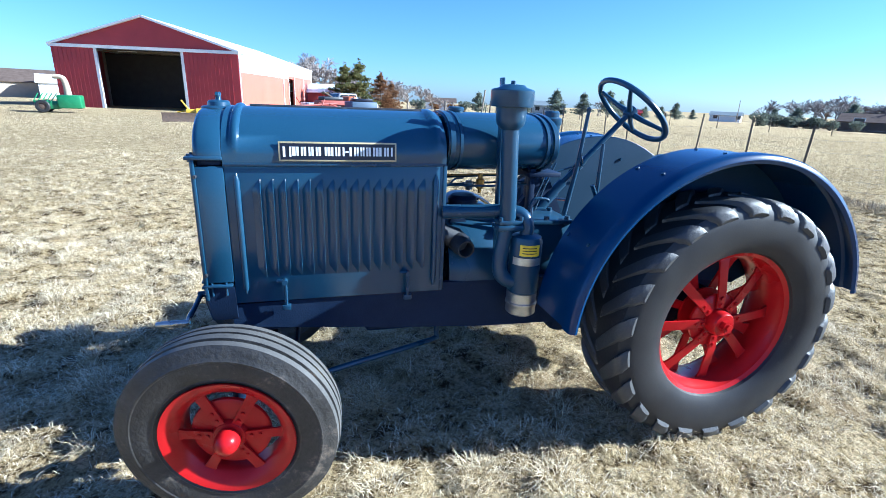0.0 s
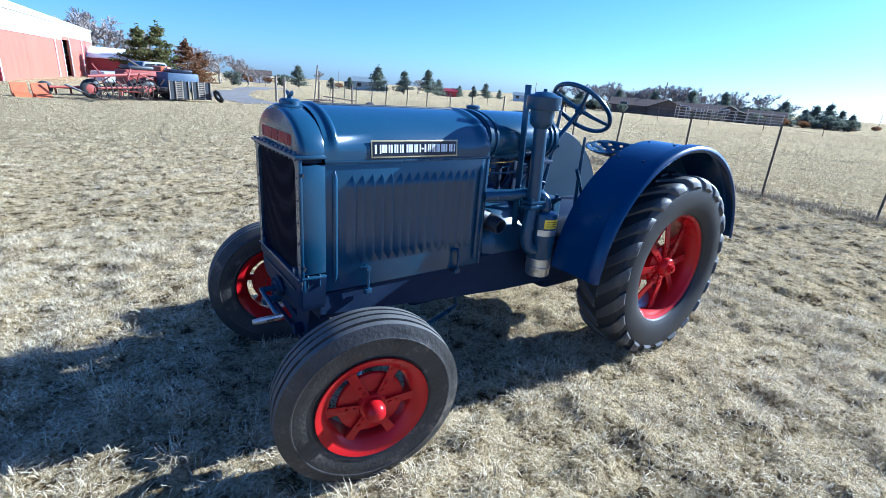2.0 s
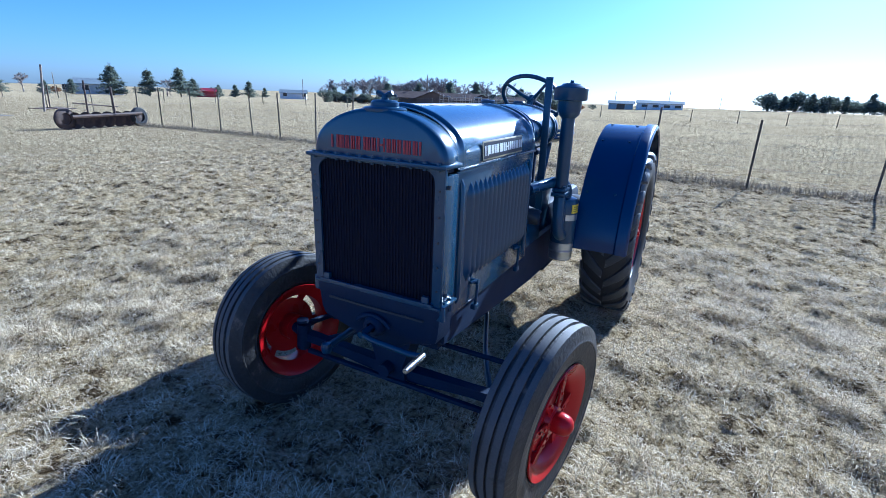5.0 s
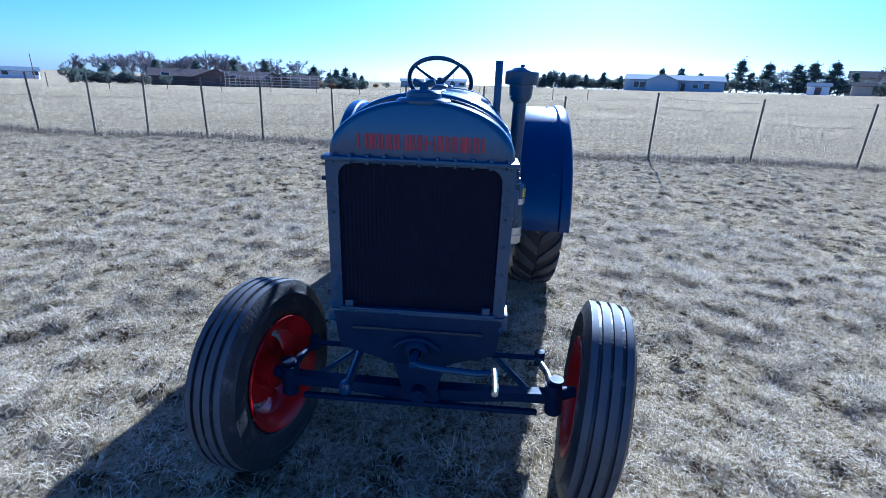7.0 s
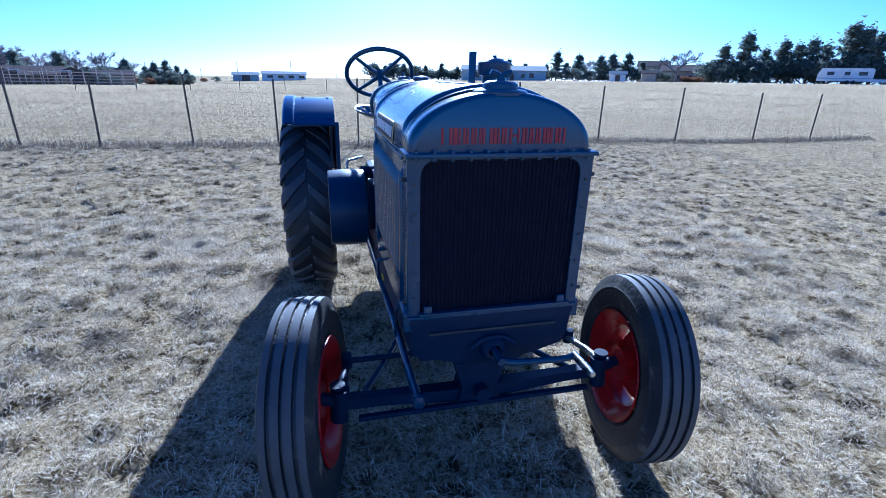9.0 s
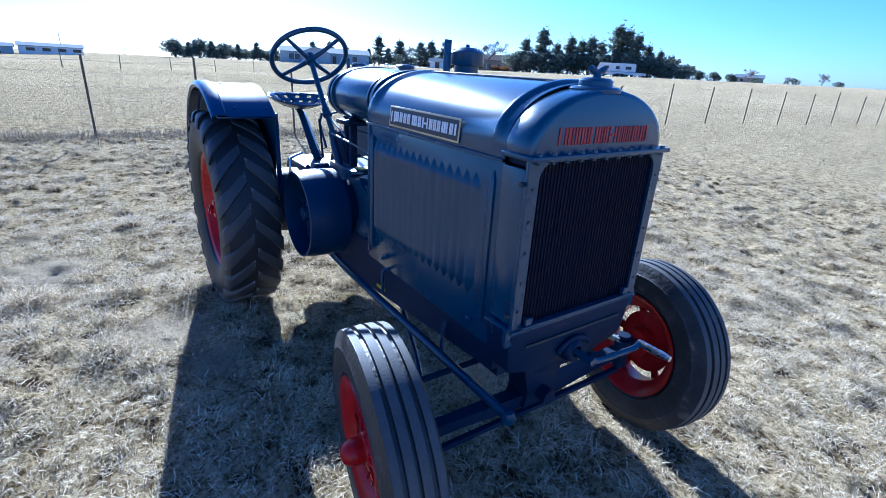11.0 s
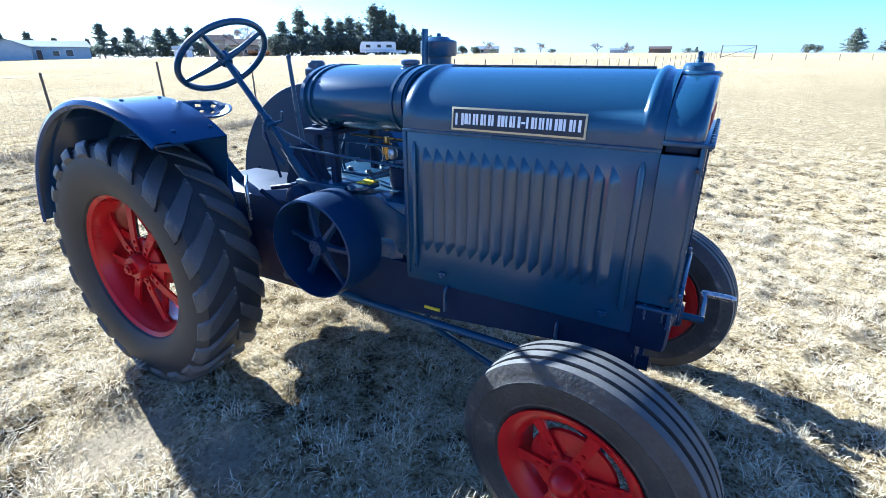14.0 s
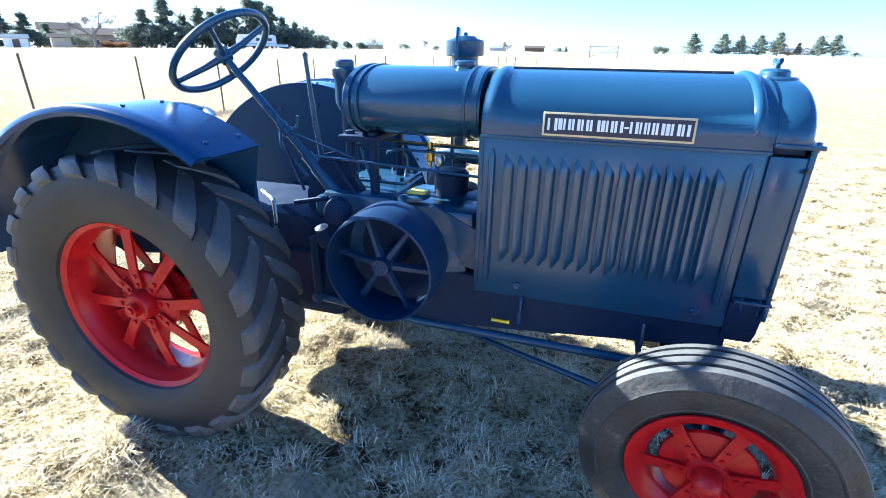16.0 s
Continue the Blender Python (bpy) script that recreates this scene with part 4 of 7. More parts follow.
part("linkage", bm, M_CAST, tractor)

# ---- seat ----
bm = BM()


def seat_point(i, j, n, m_):
    s, t = i / n, j / m_
    a = math.pi * (t - 0.5) * 2
    rx, ry = 0.205, 0.225
    q = s ** 0.85
    x = q * rx * math.cos(a)
    y = q * ry * math.sin(a) * (1.0 - 0.10 * math.cos(a))
    z = 0.085 * q ** 2.2 * (0.45 + 0.75 * max(0, math.cos(a))) + 0.05 * q ** 2 * abs(math.sin(a)) ** 2
    return Vector((x, y, z))


n, m_ = 9, 36
grid = [[bm.verts.new(seat_point(i, j, n, m_)) for j in range(m_)] for i in range(1, n + 1)]
mid = bm.verts.new((0, 0, 0))
for j in range(m_):
    bm.faces.new((mid, grid[0][j], grid[0][(j + 1) % m_]))
for i in range(n - 1):
    for j in range(m_):
        a = 2 * math.pi * (j + 0.5) / m_ - math.pi
        if i in (4, 6) and abs(a) < 2.3 and (j % 3) == (0 if i == 4 else 1):
            continue
        bm.faces.new((grid[i][j], grid[i + 1][j], grid[i + 1][(j + 1) % m_], grid[i][(j + 1) % m_]))
seat = part("seat", bm, M_BLUE, tractor, "pressed steel pan seat with round holes", m=Matrix.Translation((2.80, 0.085, 1.195)))
seat.modifiers.new("thickness", "SOLIDIFY").thickness = 0.006
bm = BM()
tube(bm, [(2.50, 0.05, 0.86), (2.60, 0.06, 0.97), (2.76, 0.075, 1.16), (2.84, 0.085, 1.19)], [0.04, 0.036, 0.032, 0.02], 4, 3)
part("seat_spring", bm, M_BLUE, tractor, "flat leaf seat spring")

# ---- fenders ----
FC, FR = Vector((2.385, 0, 0.600)), 0.805


def fender(sy, a_front, a_rear, label, shift):
    """Curved sheet over a rear wheel with a stepped outer band, rolled edge and inner side plate."""
    bm = BM()
    sec = [(0.490, 0.0), (0.70, 0.0), (0.752, 0.0), (0.762, 0.012), (0.815, 0.012), (0.828, 0.004), (0.834, -0.014), (0.828, -0.026)]
    loops = []
    n = 56
    for i in range(n + 1):
        a = radians(a_front + (a_rear - a_front) * i / n)
        d = Vector((math.cos(a), 0, math.sin(a)))
        loops.append([FC + d * (FR + h) + Vector((0, sy * y, 0)) for y, h in sec] + [FC + d * (FR + h - 0.004) + Vector((0, sy * (y - 0.003), 0)) for y, h in sec[::-1]])
    rings(bm, loops)
    f = part("fender", bm, M_FENDER, tractor, label, m=Matrix.Translation(shift))
    bm = BM()
    pts = []
    lowest = 0.80 if sy > 0 else 0.68
    for i in range(n + 1):
        a = radians(a_front + (a_rear - a_front) * i / n)
        p = FC + Vector((math.cos(a), 0, math.sin(a))) * (FR - 0.002)
        if p.z > lowest:
            pts.append((p.x, p.z))
    if sy > 0:
        pts = [(2.02, 0.80)] + pts
    else:
        pts = [(pts[0][0], lowest)] + pts
    pts += [(3.0, 0.80), (2.75, 0.68), (2.6, 0.70), (2.43, 0.72), (2.26, 0.70), (2.15, 0.66)]
    plate(bm, pts, sy * 0.488, sy * 0.492)
    part("inner_plate", bm, M_DECK, f)
    for a in ((150, 118, 95, 60) if sy < 0 else (121, 95, 60, 35)):
        d = Vector((math.cos(radians(a)), 0, math.sin(radians(a))))
        for y in (0.525, 0.70):
            part("bolt", bolt(BM(), FC + d * FR + Vector((0, sy * y, 0)), d, 0.010, 0.006), M_BLUE, f)
    for x, z in ((2.3, 1.28), (2.2, 1.1), (2.12, 0.9), (2.55, 1.25)):
        part("bolt", bolt(BM(), (x, sy * 0.488, z), (0, -sy, 0), 0.011, 0.010), M_BLUE, f)
    if sy > 0:
        bm = BM()
        box(bm, 1.966, 1.988, 0.462, 0.487, 0.80, 1.262, 0.003)
        box(bm, 1.945, 1.965, 0.50, 0.80, 1.235, 1.248, 0.002)
        part("front_angle_iron", bm, M_FENDER, f)
    return f


fender(-1, 177, 9, "rear fender of curved grey-blue sheet reaching low in front", (-0.030, 0, 0))
fender(1, 126, 9, "rear fender of curved grey-blue sheet cut short in front", (0.048, 0, -0.02))


# ---- wheels: axis along y, outboard is +y ----
def rear_tyre():
    bm = BM()
    half = [(0.372, 0.120), (0.380, 0.138), (0.40, 0.150), (0.44, 0.164), (0.49, 0.170), (0.54, 0.167), (0.580, 0.159), (0.605, 0.142), (0.616, 0.10), (0.621, 0.05)]
    prof = half + [(0.622, 0.0)] + [(r, -y) for r, y in half[::-1]]
    lathe(bm, prof, seg=72)
    return bm


LUGS = 22


def lug_mesh(sy):
    """One worn chevron lug from the middle of the tread out over the shoulder."""
    bm = BM()
    loops = []
    for s, wid in ((0.0, 0.032), (0.2, 0.037), (0.4, 0.040), (0.6, 0.043), (0.76, 0.046), (0.88, 0.047), (0.97, 0.047), (1.03, 0.046), (1.08, 0.044)):
        y = 0.008 + min(s, 1.0) * 0.160 + (0.006 if s > 1.05 else 0.0)
        rt = 0.632 if s < 0.7 else (0.629 if s < 0.8 else (0.622 if s < 0.9 else (0.609 if s < 1.0 else (0.594 if s < 1.05 else 0.572))))
        rb = 0.585 if s < 0.95 else 0.555
        a = s * 0.235 + 0.03 * s * s
        w = wid / 0.63
        lp = []
        for da, rr in ((-w * 1.20, rb), (-w * 1.10, rt - 0.010), (-w * 0.92, rt - 0.001), (0.0, rt + 0.001), (w * 0.92, rt - 0.001), (w * 1.10, rt - 0.010), (w * 1.20, rb)):
            yy = y if rr > rb else y - 0.010 * (s > 0.9)
            lp.append((rr * math.cos(a + da), sy * yy, rr * math.sin(a + da)))
        loops.append(lp)
    rings(bm, loops)
    bmesh.ops.recalc_face_normals(bm, faces=bm.faces)
    me = bpy.data.meshes.new("lug")
    bm.to_mesh(me)
    bm.free()
    me.polygons.foreach_set("use_smooth", [True] * len(me.polygons))
    me.set_sharp_from_angle(angle=radians(38))
    me.materials.append(M_LUG)
    return me


LUG = {1: lug_mesh(1), -1: lug_mesh(-1)}


def rear_wheel(m):
    """Rim, tyre, flat spokes, hub plate and hub nut."""
    bm = BM()
    lathe(bm, [(0.392, 0.128), (0.396, 0.122), (0.388, 0.112), (0.368, 0.106), (0.362, 0.085), (0.345, 0.06), (0.343, -0.06), (0.362, -0.085), (0.368, -0.106), (0.392, -0.122), (0.392, -0.128), (0.380, -0.126), (0.356, -0.112), (0.350, -0.09), (0.333, -0.065), (0.333, 0.065), (0.350, 0.09), (0.356, 0.112), (0.382, 0.130), (0.392, 0.128)], seg=64)
    w = part("rear_wheel", bm, M_RED, tractor, "red spoked steel rear wheel", m=m)
    part("tyre", rear_tyre(), M_RUBBER, w, "weathered black lugged tractor tyre", smooth=30)
    for sy in (1, -1):
        for k in range(LUGS):
            share("lug", LUG[sy], M_LUG, w, Matrix.Rotation(-2 * math.pi * (k + (0.5 if sy < 0 else 0)) / LUGS, 4, "Y") @ Matrix.Diagonal((1 + 0.006 * math.sin(k * 5.1), 1, 1 + 0.006 * math.sin(k * 5.1), 1)))
    bm = BM()
    lathe(bm, [(0.0, 0.060), (0.128, 0.056), (0.140, 0.048), (0.140, 0.036), (0.0, 0.034)], seg=40)
    lathe(bm, [(0.0, -0.050), (0.128, -0.048), (0.140, -0.040), (0.140, -0.028), (0.0, -0.026)], seg=40)
    lathe(bm, [(0.0, 0.118), (0.055, 0.116), (0.062, 0.108), (0.066, 0.06), (0.066, -0.06), (0.0, -0.06)], seg=28)
    part("hub", bm, M_RED, w)
    bm = BM()
    cyl(bm, (0, 0.116, 0), (0, 0.140, 0), 0.034, 0.032, 6)
    cyl(bm, (0, 0.14, 0), (0, 0.150, 0), 0.017, seg=12)
    part("hub_nut", bm, M_RED, w)
    for k in range(16):
        side = 1 if k % 2 == 0 else -1
        a = 2 * math.pi * k / 16 + 0.12
        bm = BM()
        d, t = Vector((math.cos(a), 0, math.sin(a))), Vector((-math.sin(a), 0, math.cos(a)))
        y0, y1 = (0.062, 0.030) if side > 0 else (-0.052, -0.030)
        loops = []
        for r, y, hw in ((0.072, y0, 0.020), (0.150, y0, 0.022), (0.30, y0 + (y1 - y0) * 0.7, 0.024), (0.338, y1, 0.034)):
            c = d * r
            loops.append([c - t * hw + Vector((0, y, 0)), c + t * hw + Vector((0, y, 0)), c + t * hw + Vector((0, y + 0.010, 0)), c - t * hw + Vector((0, y + 0.010, 0))])
        rings(bm, loops)
        if side > 0:
            for r in (0.088, 0.125):
                bolt(bm, d * r + Vector((0, y0 + 0.010, 0)), (0, 1, 0), 0.011, 0.008)
        part("spoke", bm, M_RED, w)
    return w


def front_tyre():
    bm = BM()
    half = [(0.244, 0.070), (0.250, 0.083), (0.262, 0.0895), (0.266, 0.0930), (0.271, 0.0915), (0.298, 0.0985), (0.322, 0.1010), (0.342, 0.1005), (0.346, 0.1030), (0.352, 0.1030), (0.356, 0.0995), (0.375, 0.094), (0.392, 0.087), (0.400, 0.083)]
    crown = [(0.406, 0.080), (0.409, 0.0535), (0.399, 0.051), (0.399, 0.039), (0.410, 0.0365), (0.412, 0.006), (0.401, 0.004), (0.401, 0.001)]
    prof = half + crown
    prof = prof + [(r, -y) for r, y in prof[::-1]]
    lathe(bm, prof, seg=80)
    return bm


def tread_bands():
    bm = BM()
    for y0, y1, r0, r1 in ((0.079, 0.054, 0.4064, 0.4092), (0.036, 0.0065, 0.4108, 0.4126), (-0.0065, -0.036, 0.4126, 0.4108), (-0.054, -0.079, 0.4092, 0.4064)):
        lathe(bm, [(r0 - 0.004, y0), (r0, y0), (r1, y1), (r1 - 0.004, y1)], seg=80)
    return bm


def front_wheel(m, label):
    bm = BM()
    lathe(bm, [(0.250, 0.090), (0.252, 0.084), (0.244, 0.076), (0.226, 0.071), (0.222, 0.062), (0.206, 0.058), (0.200, 0.046), (0.192, 0.038), (0.190, -0.03), (0.214, -0.06), (0.238, -0.074), (0.252, -0.084), (0.250, -0.09), (0.232, -0.082), (0.206, -0.06), (0.183, -0.034), (0.183, 0.036), (0.192, 0.052), (0.214, 0.074), (0.236, 0.085), (0.250, 0.090)], seg=56)
    w = part("front_wheel", bm, M_RED, tractor, label, m=m)
    slim = Matrix.Diagonal((1, 0.93, 1, 1))
    part("tyre", front_tyre(), M_TYRE_F, w, "ribbed front tyre with scuffed brown sidewall", m=slim, smooth=30)
    part("tread_ribs", tread_bands(), M_TREAD, w, "worn grey tread ribs, lightened for the sun on them", m=slim, smooth=30)
    bm = BM()
    lathe(bm, [(0.0, 0.052), (0.135, 0.044), (0.148, 0.038), (0.150, 0.026), (0.0, 0.022)], seg=40)
    lathe(bm, [(0.0, 0.075), (0.058, 0.070), (0.064, 0.060), (0.070, 0.02), (0.07, -0.05), (0.0, -0.05)], seg=28)
    part("hub", bm, M_RED, w)
    bm = BM()
    lathe(bm, [(0.044, 0.065), (0.046, 0.09), (0.046, 0.102), (0.042, 0.122), (0.032, 0.137), (0.016, 0.146), (0.0, 0.148)], seg=28)
    part("hub_cap", bm, M_RED, w, "domed red hub cap")
    for k in range(6):
        a = 2 * math.pi * k / 6 + 0.35
        d, t = Vector((math.cos(a), 0, math.sin(a))), Vector((-math.sin(a), 0, math.cos(a)))
        bm = BM()
        loops = []
        for r, y, hw in ((0.055, 0.058, 0.018), (0.12, 0.049, 0.019), (0.175, 0.044, 0.020), (0.194, 0.044, 0.024)):
            c = d * r
            loops.append([c - t * hw + Vector((0, y, 0)), c + t * hw + Vector((0, y, 0)), c + t * hw + Vector((0, y + 0.009, 0)), c - t * hw + Vector((0, y + 0.009, 0))])
        rings(bm, loops)
        for r, y in ((0.080, 0.064), (0.112, 0.059)):
            bolt(bm, d * r + Vector((0, y, 0)), (0, 1, 0), 0.008, 0.006)
        part("spoke", bm, M_RED, w)
    return w


FLIP = Matrix.Rotation(math.pi, 4, "Z")
STEER_L, STEER_R, CAMBER = -9.5, -10.0, 3.0
rear_wheel(Matrix.Translation((2.410, 0.698, 0.590)) @ Matrix.Rotation(radians(14), 4, "Y"))
rear_wheel(Matrix.Translation((2.405, -0.676, 0.590)) @ FLIP @ Matrix.Rotation(radians(9), 4, "Y"))
front_wheel(Matrix.Translation((0.210, 0.682, 0.334)) @ Matrix.Rotation(radians(STEER_R), 4, "Z") @ Matrix.Rotation(radians(-CAMBER), 4, "X") @ Matrix.Rotation(radians(-30), 4, "Y"), "red spoked front wheel turned slightly")
front_wheel(Matrix.Translation((0.172, -0.725, 0.334)) @ Matrix.Rotation(radians(STEER_L), 4, "Z") @ Matrix.Rotation(radians(CAMBER), 4, "X") @ FLIP @ Matrix.Rotation(radians(20), 4, "Y"), "red spoked front wheel turned slightly")

# ---- front axle ----
bm = BM()
loops = []
for y, z, h, d in ((-0.58, 0.372, 0.024, 0.026), (-0.40, 0.366, 0.022, 0.024), (-0.12, 0.352, 0.029, 0.030), (0.12, 0.352, 0.029, 0.030), (0.40, 0.366, 0.022, 0.024), (0.58, 0.372, 0.024, 0.026)):
    loops.append([(0.20 - d, y, z - h), (0.20 + d, y, z - h), (0.20 + d, y, z + h), (0.20 - d, y, z + h)])
rings(bm, loops)
axle = part("front_axle", bm, M_CAST, tractor, "forged front axle beam", m=Matrix.Translation((-0.01, 0, -0.048)))
for sy in (-1, 1):
    bm = BM()
    cyl(bm, (0.19, sy * 0.575, 0.30), (0.19, sy * 0.565, 0.44), 0.036, seg=16)
    cyl(bm, (0.19, sy * 0.575, 0.45), (0.19, sy * 0.575, 0.462), 0.030, seg=16)
    cyl(bm, (0.19, sy * 0.57, 0.385), (0.20, sy * 0.66, 0.402), 0.030, 0.024, seg=14)
    part("kingpin", bm, M_CAST, axle)
    bm = BM()
    tube(bm, [(0.19, sy * 0.555, 0.435), (0.28, sy * 0.55, 0.43), (0.40, sy * 0.52, 0.425)], [0.02, 0.016, 0.014], 10)
    part("steering_arm", bm, M_STEEL if sy < 0 else M_CAST, axle)
bm = BM()
plate(bm, [(-0.09, 0.33), (0.09, 0.33), (0.075, 0.40), (0.13, 0.585), (-0.13, 0.585), (-0.075, 0.40)], 0.15, 0.26, "yz")
cyl(bm, (0.10, 0, 0.385), (0.30, 0, 0.385), 0.032, seg=16)
part("axle_bracket", bm, M_CAST, axle)
bm = BM()
cyl(bm, (0.405, -0.53, 0.425), (0.405, 0.53, 0.425), 0.013, seg=10)
for sy in (-1, 1):
    lathe(bm, [(0.0, -0.03), (0.022, -0.03), (0.024, 0.0), (0.022, 0.035), (0.0, 0.04)], (0.405, sy * 0.53, 0.425), (0, 0, 1), 14)
part("tie_rod", bm, M_CAST, axle)
bm = BM()
box(bm, 0.135, 0.160, -0.50, 0.50, 0.312, 0.332, 0.004)
part("lower_strut", bm, M_CAST, axle)
for sy in (-1, 1):
    bm = BM()
    tube(bm, [(0.21, sy * 0.50, 0.345), (0.62, sy * 0.30, 0.33), (1.12, sy * 0.10, 0.325), (1.16, sy * 0.08, 0.36), (1.16, sy * 0.08, 0.52)], 0.015, 10, 3)
    part("radius_rod", bm, M_BLUE, axle)
bm = BM()
tube(bm, [(1.86, 0.315, 0.49), (1.37, 0.295, 0.435), (0.60, 0.288, 0.420), (0.04, 0.282, 0.405)], 0.019, 12)
lathe(bm, [(0.0, -0.028), (0.020, -0.024), (0.028, 0.0), (0.020, 0.024), (0.0, 0.028)], (0.03, 0.282, 0.405), (0, 0, 1), 14)
lathe(bm, [(0.0, -0.03), (0.026, -0.03), (0.03, 0.0), (0.026, 0.03), (0.0, 0.035)], (1.86, 0.315, 0.49), (0, 1, 0), 14)
part("drag_link", bm, M_BLUE, tractor, "long steering drag link")
bm = BM()
box(bm, 1.835, 1.88, 0.295, 0.335, 0.46, 0.80, 0.012)
part("steering_drop_arm", bm, M_CAST, tractor)
bm = BM()
box(bm, 0.95, 1.03, 0.294, 0.302, 0.500, 0.513, 0.001)
part("frame_label", bm, M_YELLOW, tractor, "small yellow label")
bm = BM()
tube(bm, [(0.90, 0.30, 0.64), (0.905, 0.33, 0.635), (0.905, 0.33, 0.53)], 0.008, 8, 3)
part("panel_hook", bm, M_BLUE, tractor)
bm = BM()
tube(bm, [(0.42, 0.30, 0.60), (0.42, 0.31, 0.56), (0.42, 0.31, 0.46)], 0.007, 8, 3)
part("panel_hook", bm, M_BLUE, tractor)

# ---- belt pulley ----
PC = (1.443, -0.014, 0.790)
bm = BM()
lathe(bm, [(0.214, 0.575), (0.222, 0.572), (0.229, 0.50), (0.230, 0.45), (0.227, 0.365), (0.219, 0.362), (0.213, 0.40), (0.214, 0.47), (0.211, 0.55), (0.214, 0.575)], PC, seg=56)
pulley = part("belt_pulley", bm, M_PULLEY, tractor, "grey-blue flat belt pulley with six spokes")
bm = BM()
lathe(bm, [(0.0, 0.545), (0.034, 0.543), (0.038, 0.53), (0.042, 0.46), (0.04, 0.40), (0.0, 0.39)], PC, seg=24)
for k in range(6):
    bolt(bm, Vector(PC) + Vector((0.02 * math.cos(k * 1.047), 0.543, 0.02 * math.sin(k * 1.047))), (0, 1, 0), 0.005, 0.004)
cyl(bm, (PC[0], 0.22, PC[2]), (PC[0], 0.42, PC[2]), 0.055, 0.05, seg=20)
part("pulley_hub", bm, M_PULLEY, pulley)
for k in range(6):
    a = 2 * math.pi * k / 6 + 0.10
    d, t = Vector((math.cos(a), 0, math.sin(a))), Vector((-math.sin(a), 0, math.cos(a)))
    bm = BM()
    loops = []
    for r, y, hw, th in ((0.03, 0.50, 0.020, 0.014), (0.10, 0.49, 0.016, 0.011), (0.185, 0.47, 0.017, 0.010), (0.213, 0.465, 0.024, 0.012)):
        c = Vector(PC) + d * r + Vector((0, y, 0))
        Y = Vector((0, 1, 0))
        loops.append([c - t * hw - Y * th * 0.3, c + t * hw - Y * th * 0.3, c + t * hw * 0.5 + Y * th, c - t * hw * 0.5 + Y * th])
    rings(bm, loops)
    part("spoke", bm, M_PULLEY, pulley)
bm = BM()
lathe(bm, [(0.0, 0.0), (0.13, 0.0), (0.15, 0.02), (0.16, 0.10), (0.0, 0.11)], (1.455, 0.22, 0.80), (0, 1, 0), 28)
part("pulley_carrier", bm, M_CAST, tractor)


# ---- surroundings ----
def place(name, label, category, x, y, rot=0.0, group=""):
    ob = tagged(new(name), label, category, group)
    ob.matrix_basis = pose(x, y, float(ground_z(x, y)), 0, 0, rot)
    return ob


def polar(az, d):
    return d * math.cos(radians(az)), d * math.sin(radians(az))


def on_ground(x, y, rot=0.0, s=1.0):
    return Matrix.Translation((x, y, float(ground_z(x, y)))) @ Matrix.Rotation(radians(rot), 4, "Z") @ Matrix.Diagonal((s, s, s, 1))


M_BARN = material("red_ribbed_steel", (0.27, 0.020, 0.026), (0.36, 0.032, 0.038), 0.45, scale=0.8, fine=14, bump=0.05)
# side wall's red lightened to salmon to paint the strong sun on it
M_BARN_LIT = material("sunlit_red_steel", (0.48, 0.112, 0.07), (0.56, 0.147, 0.095), 0.5, scale=0.7, fine=9, bump=0.12, stretch=(1, 3, 0.2))
M_ROOF = material("white_steel_roof", (0.62, 0.63, 0.64), (0.75, 0.76, 0.77), 0.45, scale=0.8, fine=14, bump=0.05)
M_TRIM = material("white_trim", (0.66, 0.66, 0.65), (0.78, 0.78, 0.76), 0.5, scale=2, fine=30, bump=0.03)
M_INSIDE = material("barn_interior_shade", (0.030, 0.028, 0.026), (0.06, 0.055, 0.05), 0.8, scale=2, fine=20, bump=0.1)
M_TANW = material("tan_stucco", (0.36, 0.29, 0.21), (0.46, 0.38, 0.28), 0.8, scale=1, fine=20, bump=0.1)
M_GREYW = material("pale_blue_grey_siding", (0.33, 0.375, 0.39), (0.41, 0.455, 0.47), 0.7, scale=1, fine=20, bump=0.1)
M_BROWNW = material("dark_brown_siding", (0.10, 0.07, 0.05), (0.17, 0.12, 0.085), 0.8, scale=1, fine=20, bump=0.1)
M_SHINGLE = material("brown_shingles", (0.085, 0.062, 0.050), (0.145, 0.11, 0.09), 0.95, scale=1.5, fine=20, bump=0.2, spec=0.05)
M_GREYROOF = material("grey_shingles", (0.17, 0.20, 0.21), (0.25, 0.28, 0.29), 0.9, scale=1.5, fine=20, bump=0.2, spec=0.05)
M_GLASS = material("dark_window_glass", (0.02, 0.025, 0.03), (0.03, 0.035, 0.045), 0.08, scale=1, fine=3, bump=0)
M_POST = material("weathered_steel_post", (0.10, 0.085, 0.065), (0.18, 0.15, 0.11), 0.7, scale=8, fine=60, bump=0.3, random_tint=0.25)
M_WIRE = material("galvanised_wire", (0.24, 0.23, 0.21), (0.34, 0.33, 0.31), 0.45, metal=0.6, scale=20, fine=60, bump=0)
M_WOOD = material("grey_weathered_wood", (0.20, 0.165, 0.125), (0.32, 0.27, 0.21), 0.85, scale=3, fine=40, bump=0.4, stretch=(1, 1, 0.1))
M_BARK = material("dark_bark", (0.075, 0.055, 0.04), (0.15, 0.115, 0.085), 0.9, scale=6, fine=40, bump=0.5)
M_TWIG = material("pale_bare_branches", (0.22, 0.18, 0.155), (0.33, 0.28, 0.245), 0.9, scale=6, fine=40, bump=0.2)
M_BAREBARK = material("grey_winter_bark", (0.20, 0.165, 0.135), (0.30, 0.255, 0.215), 0.9, scale=6, fine=40, bump=0.3)
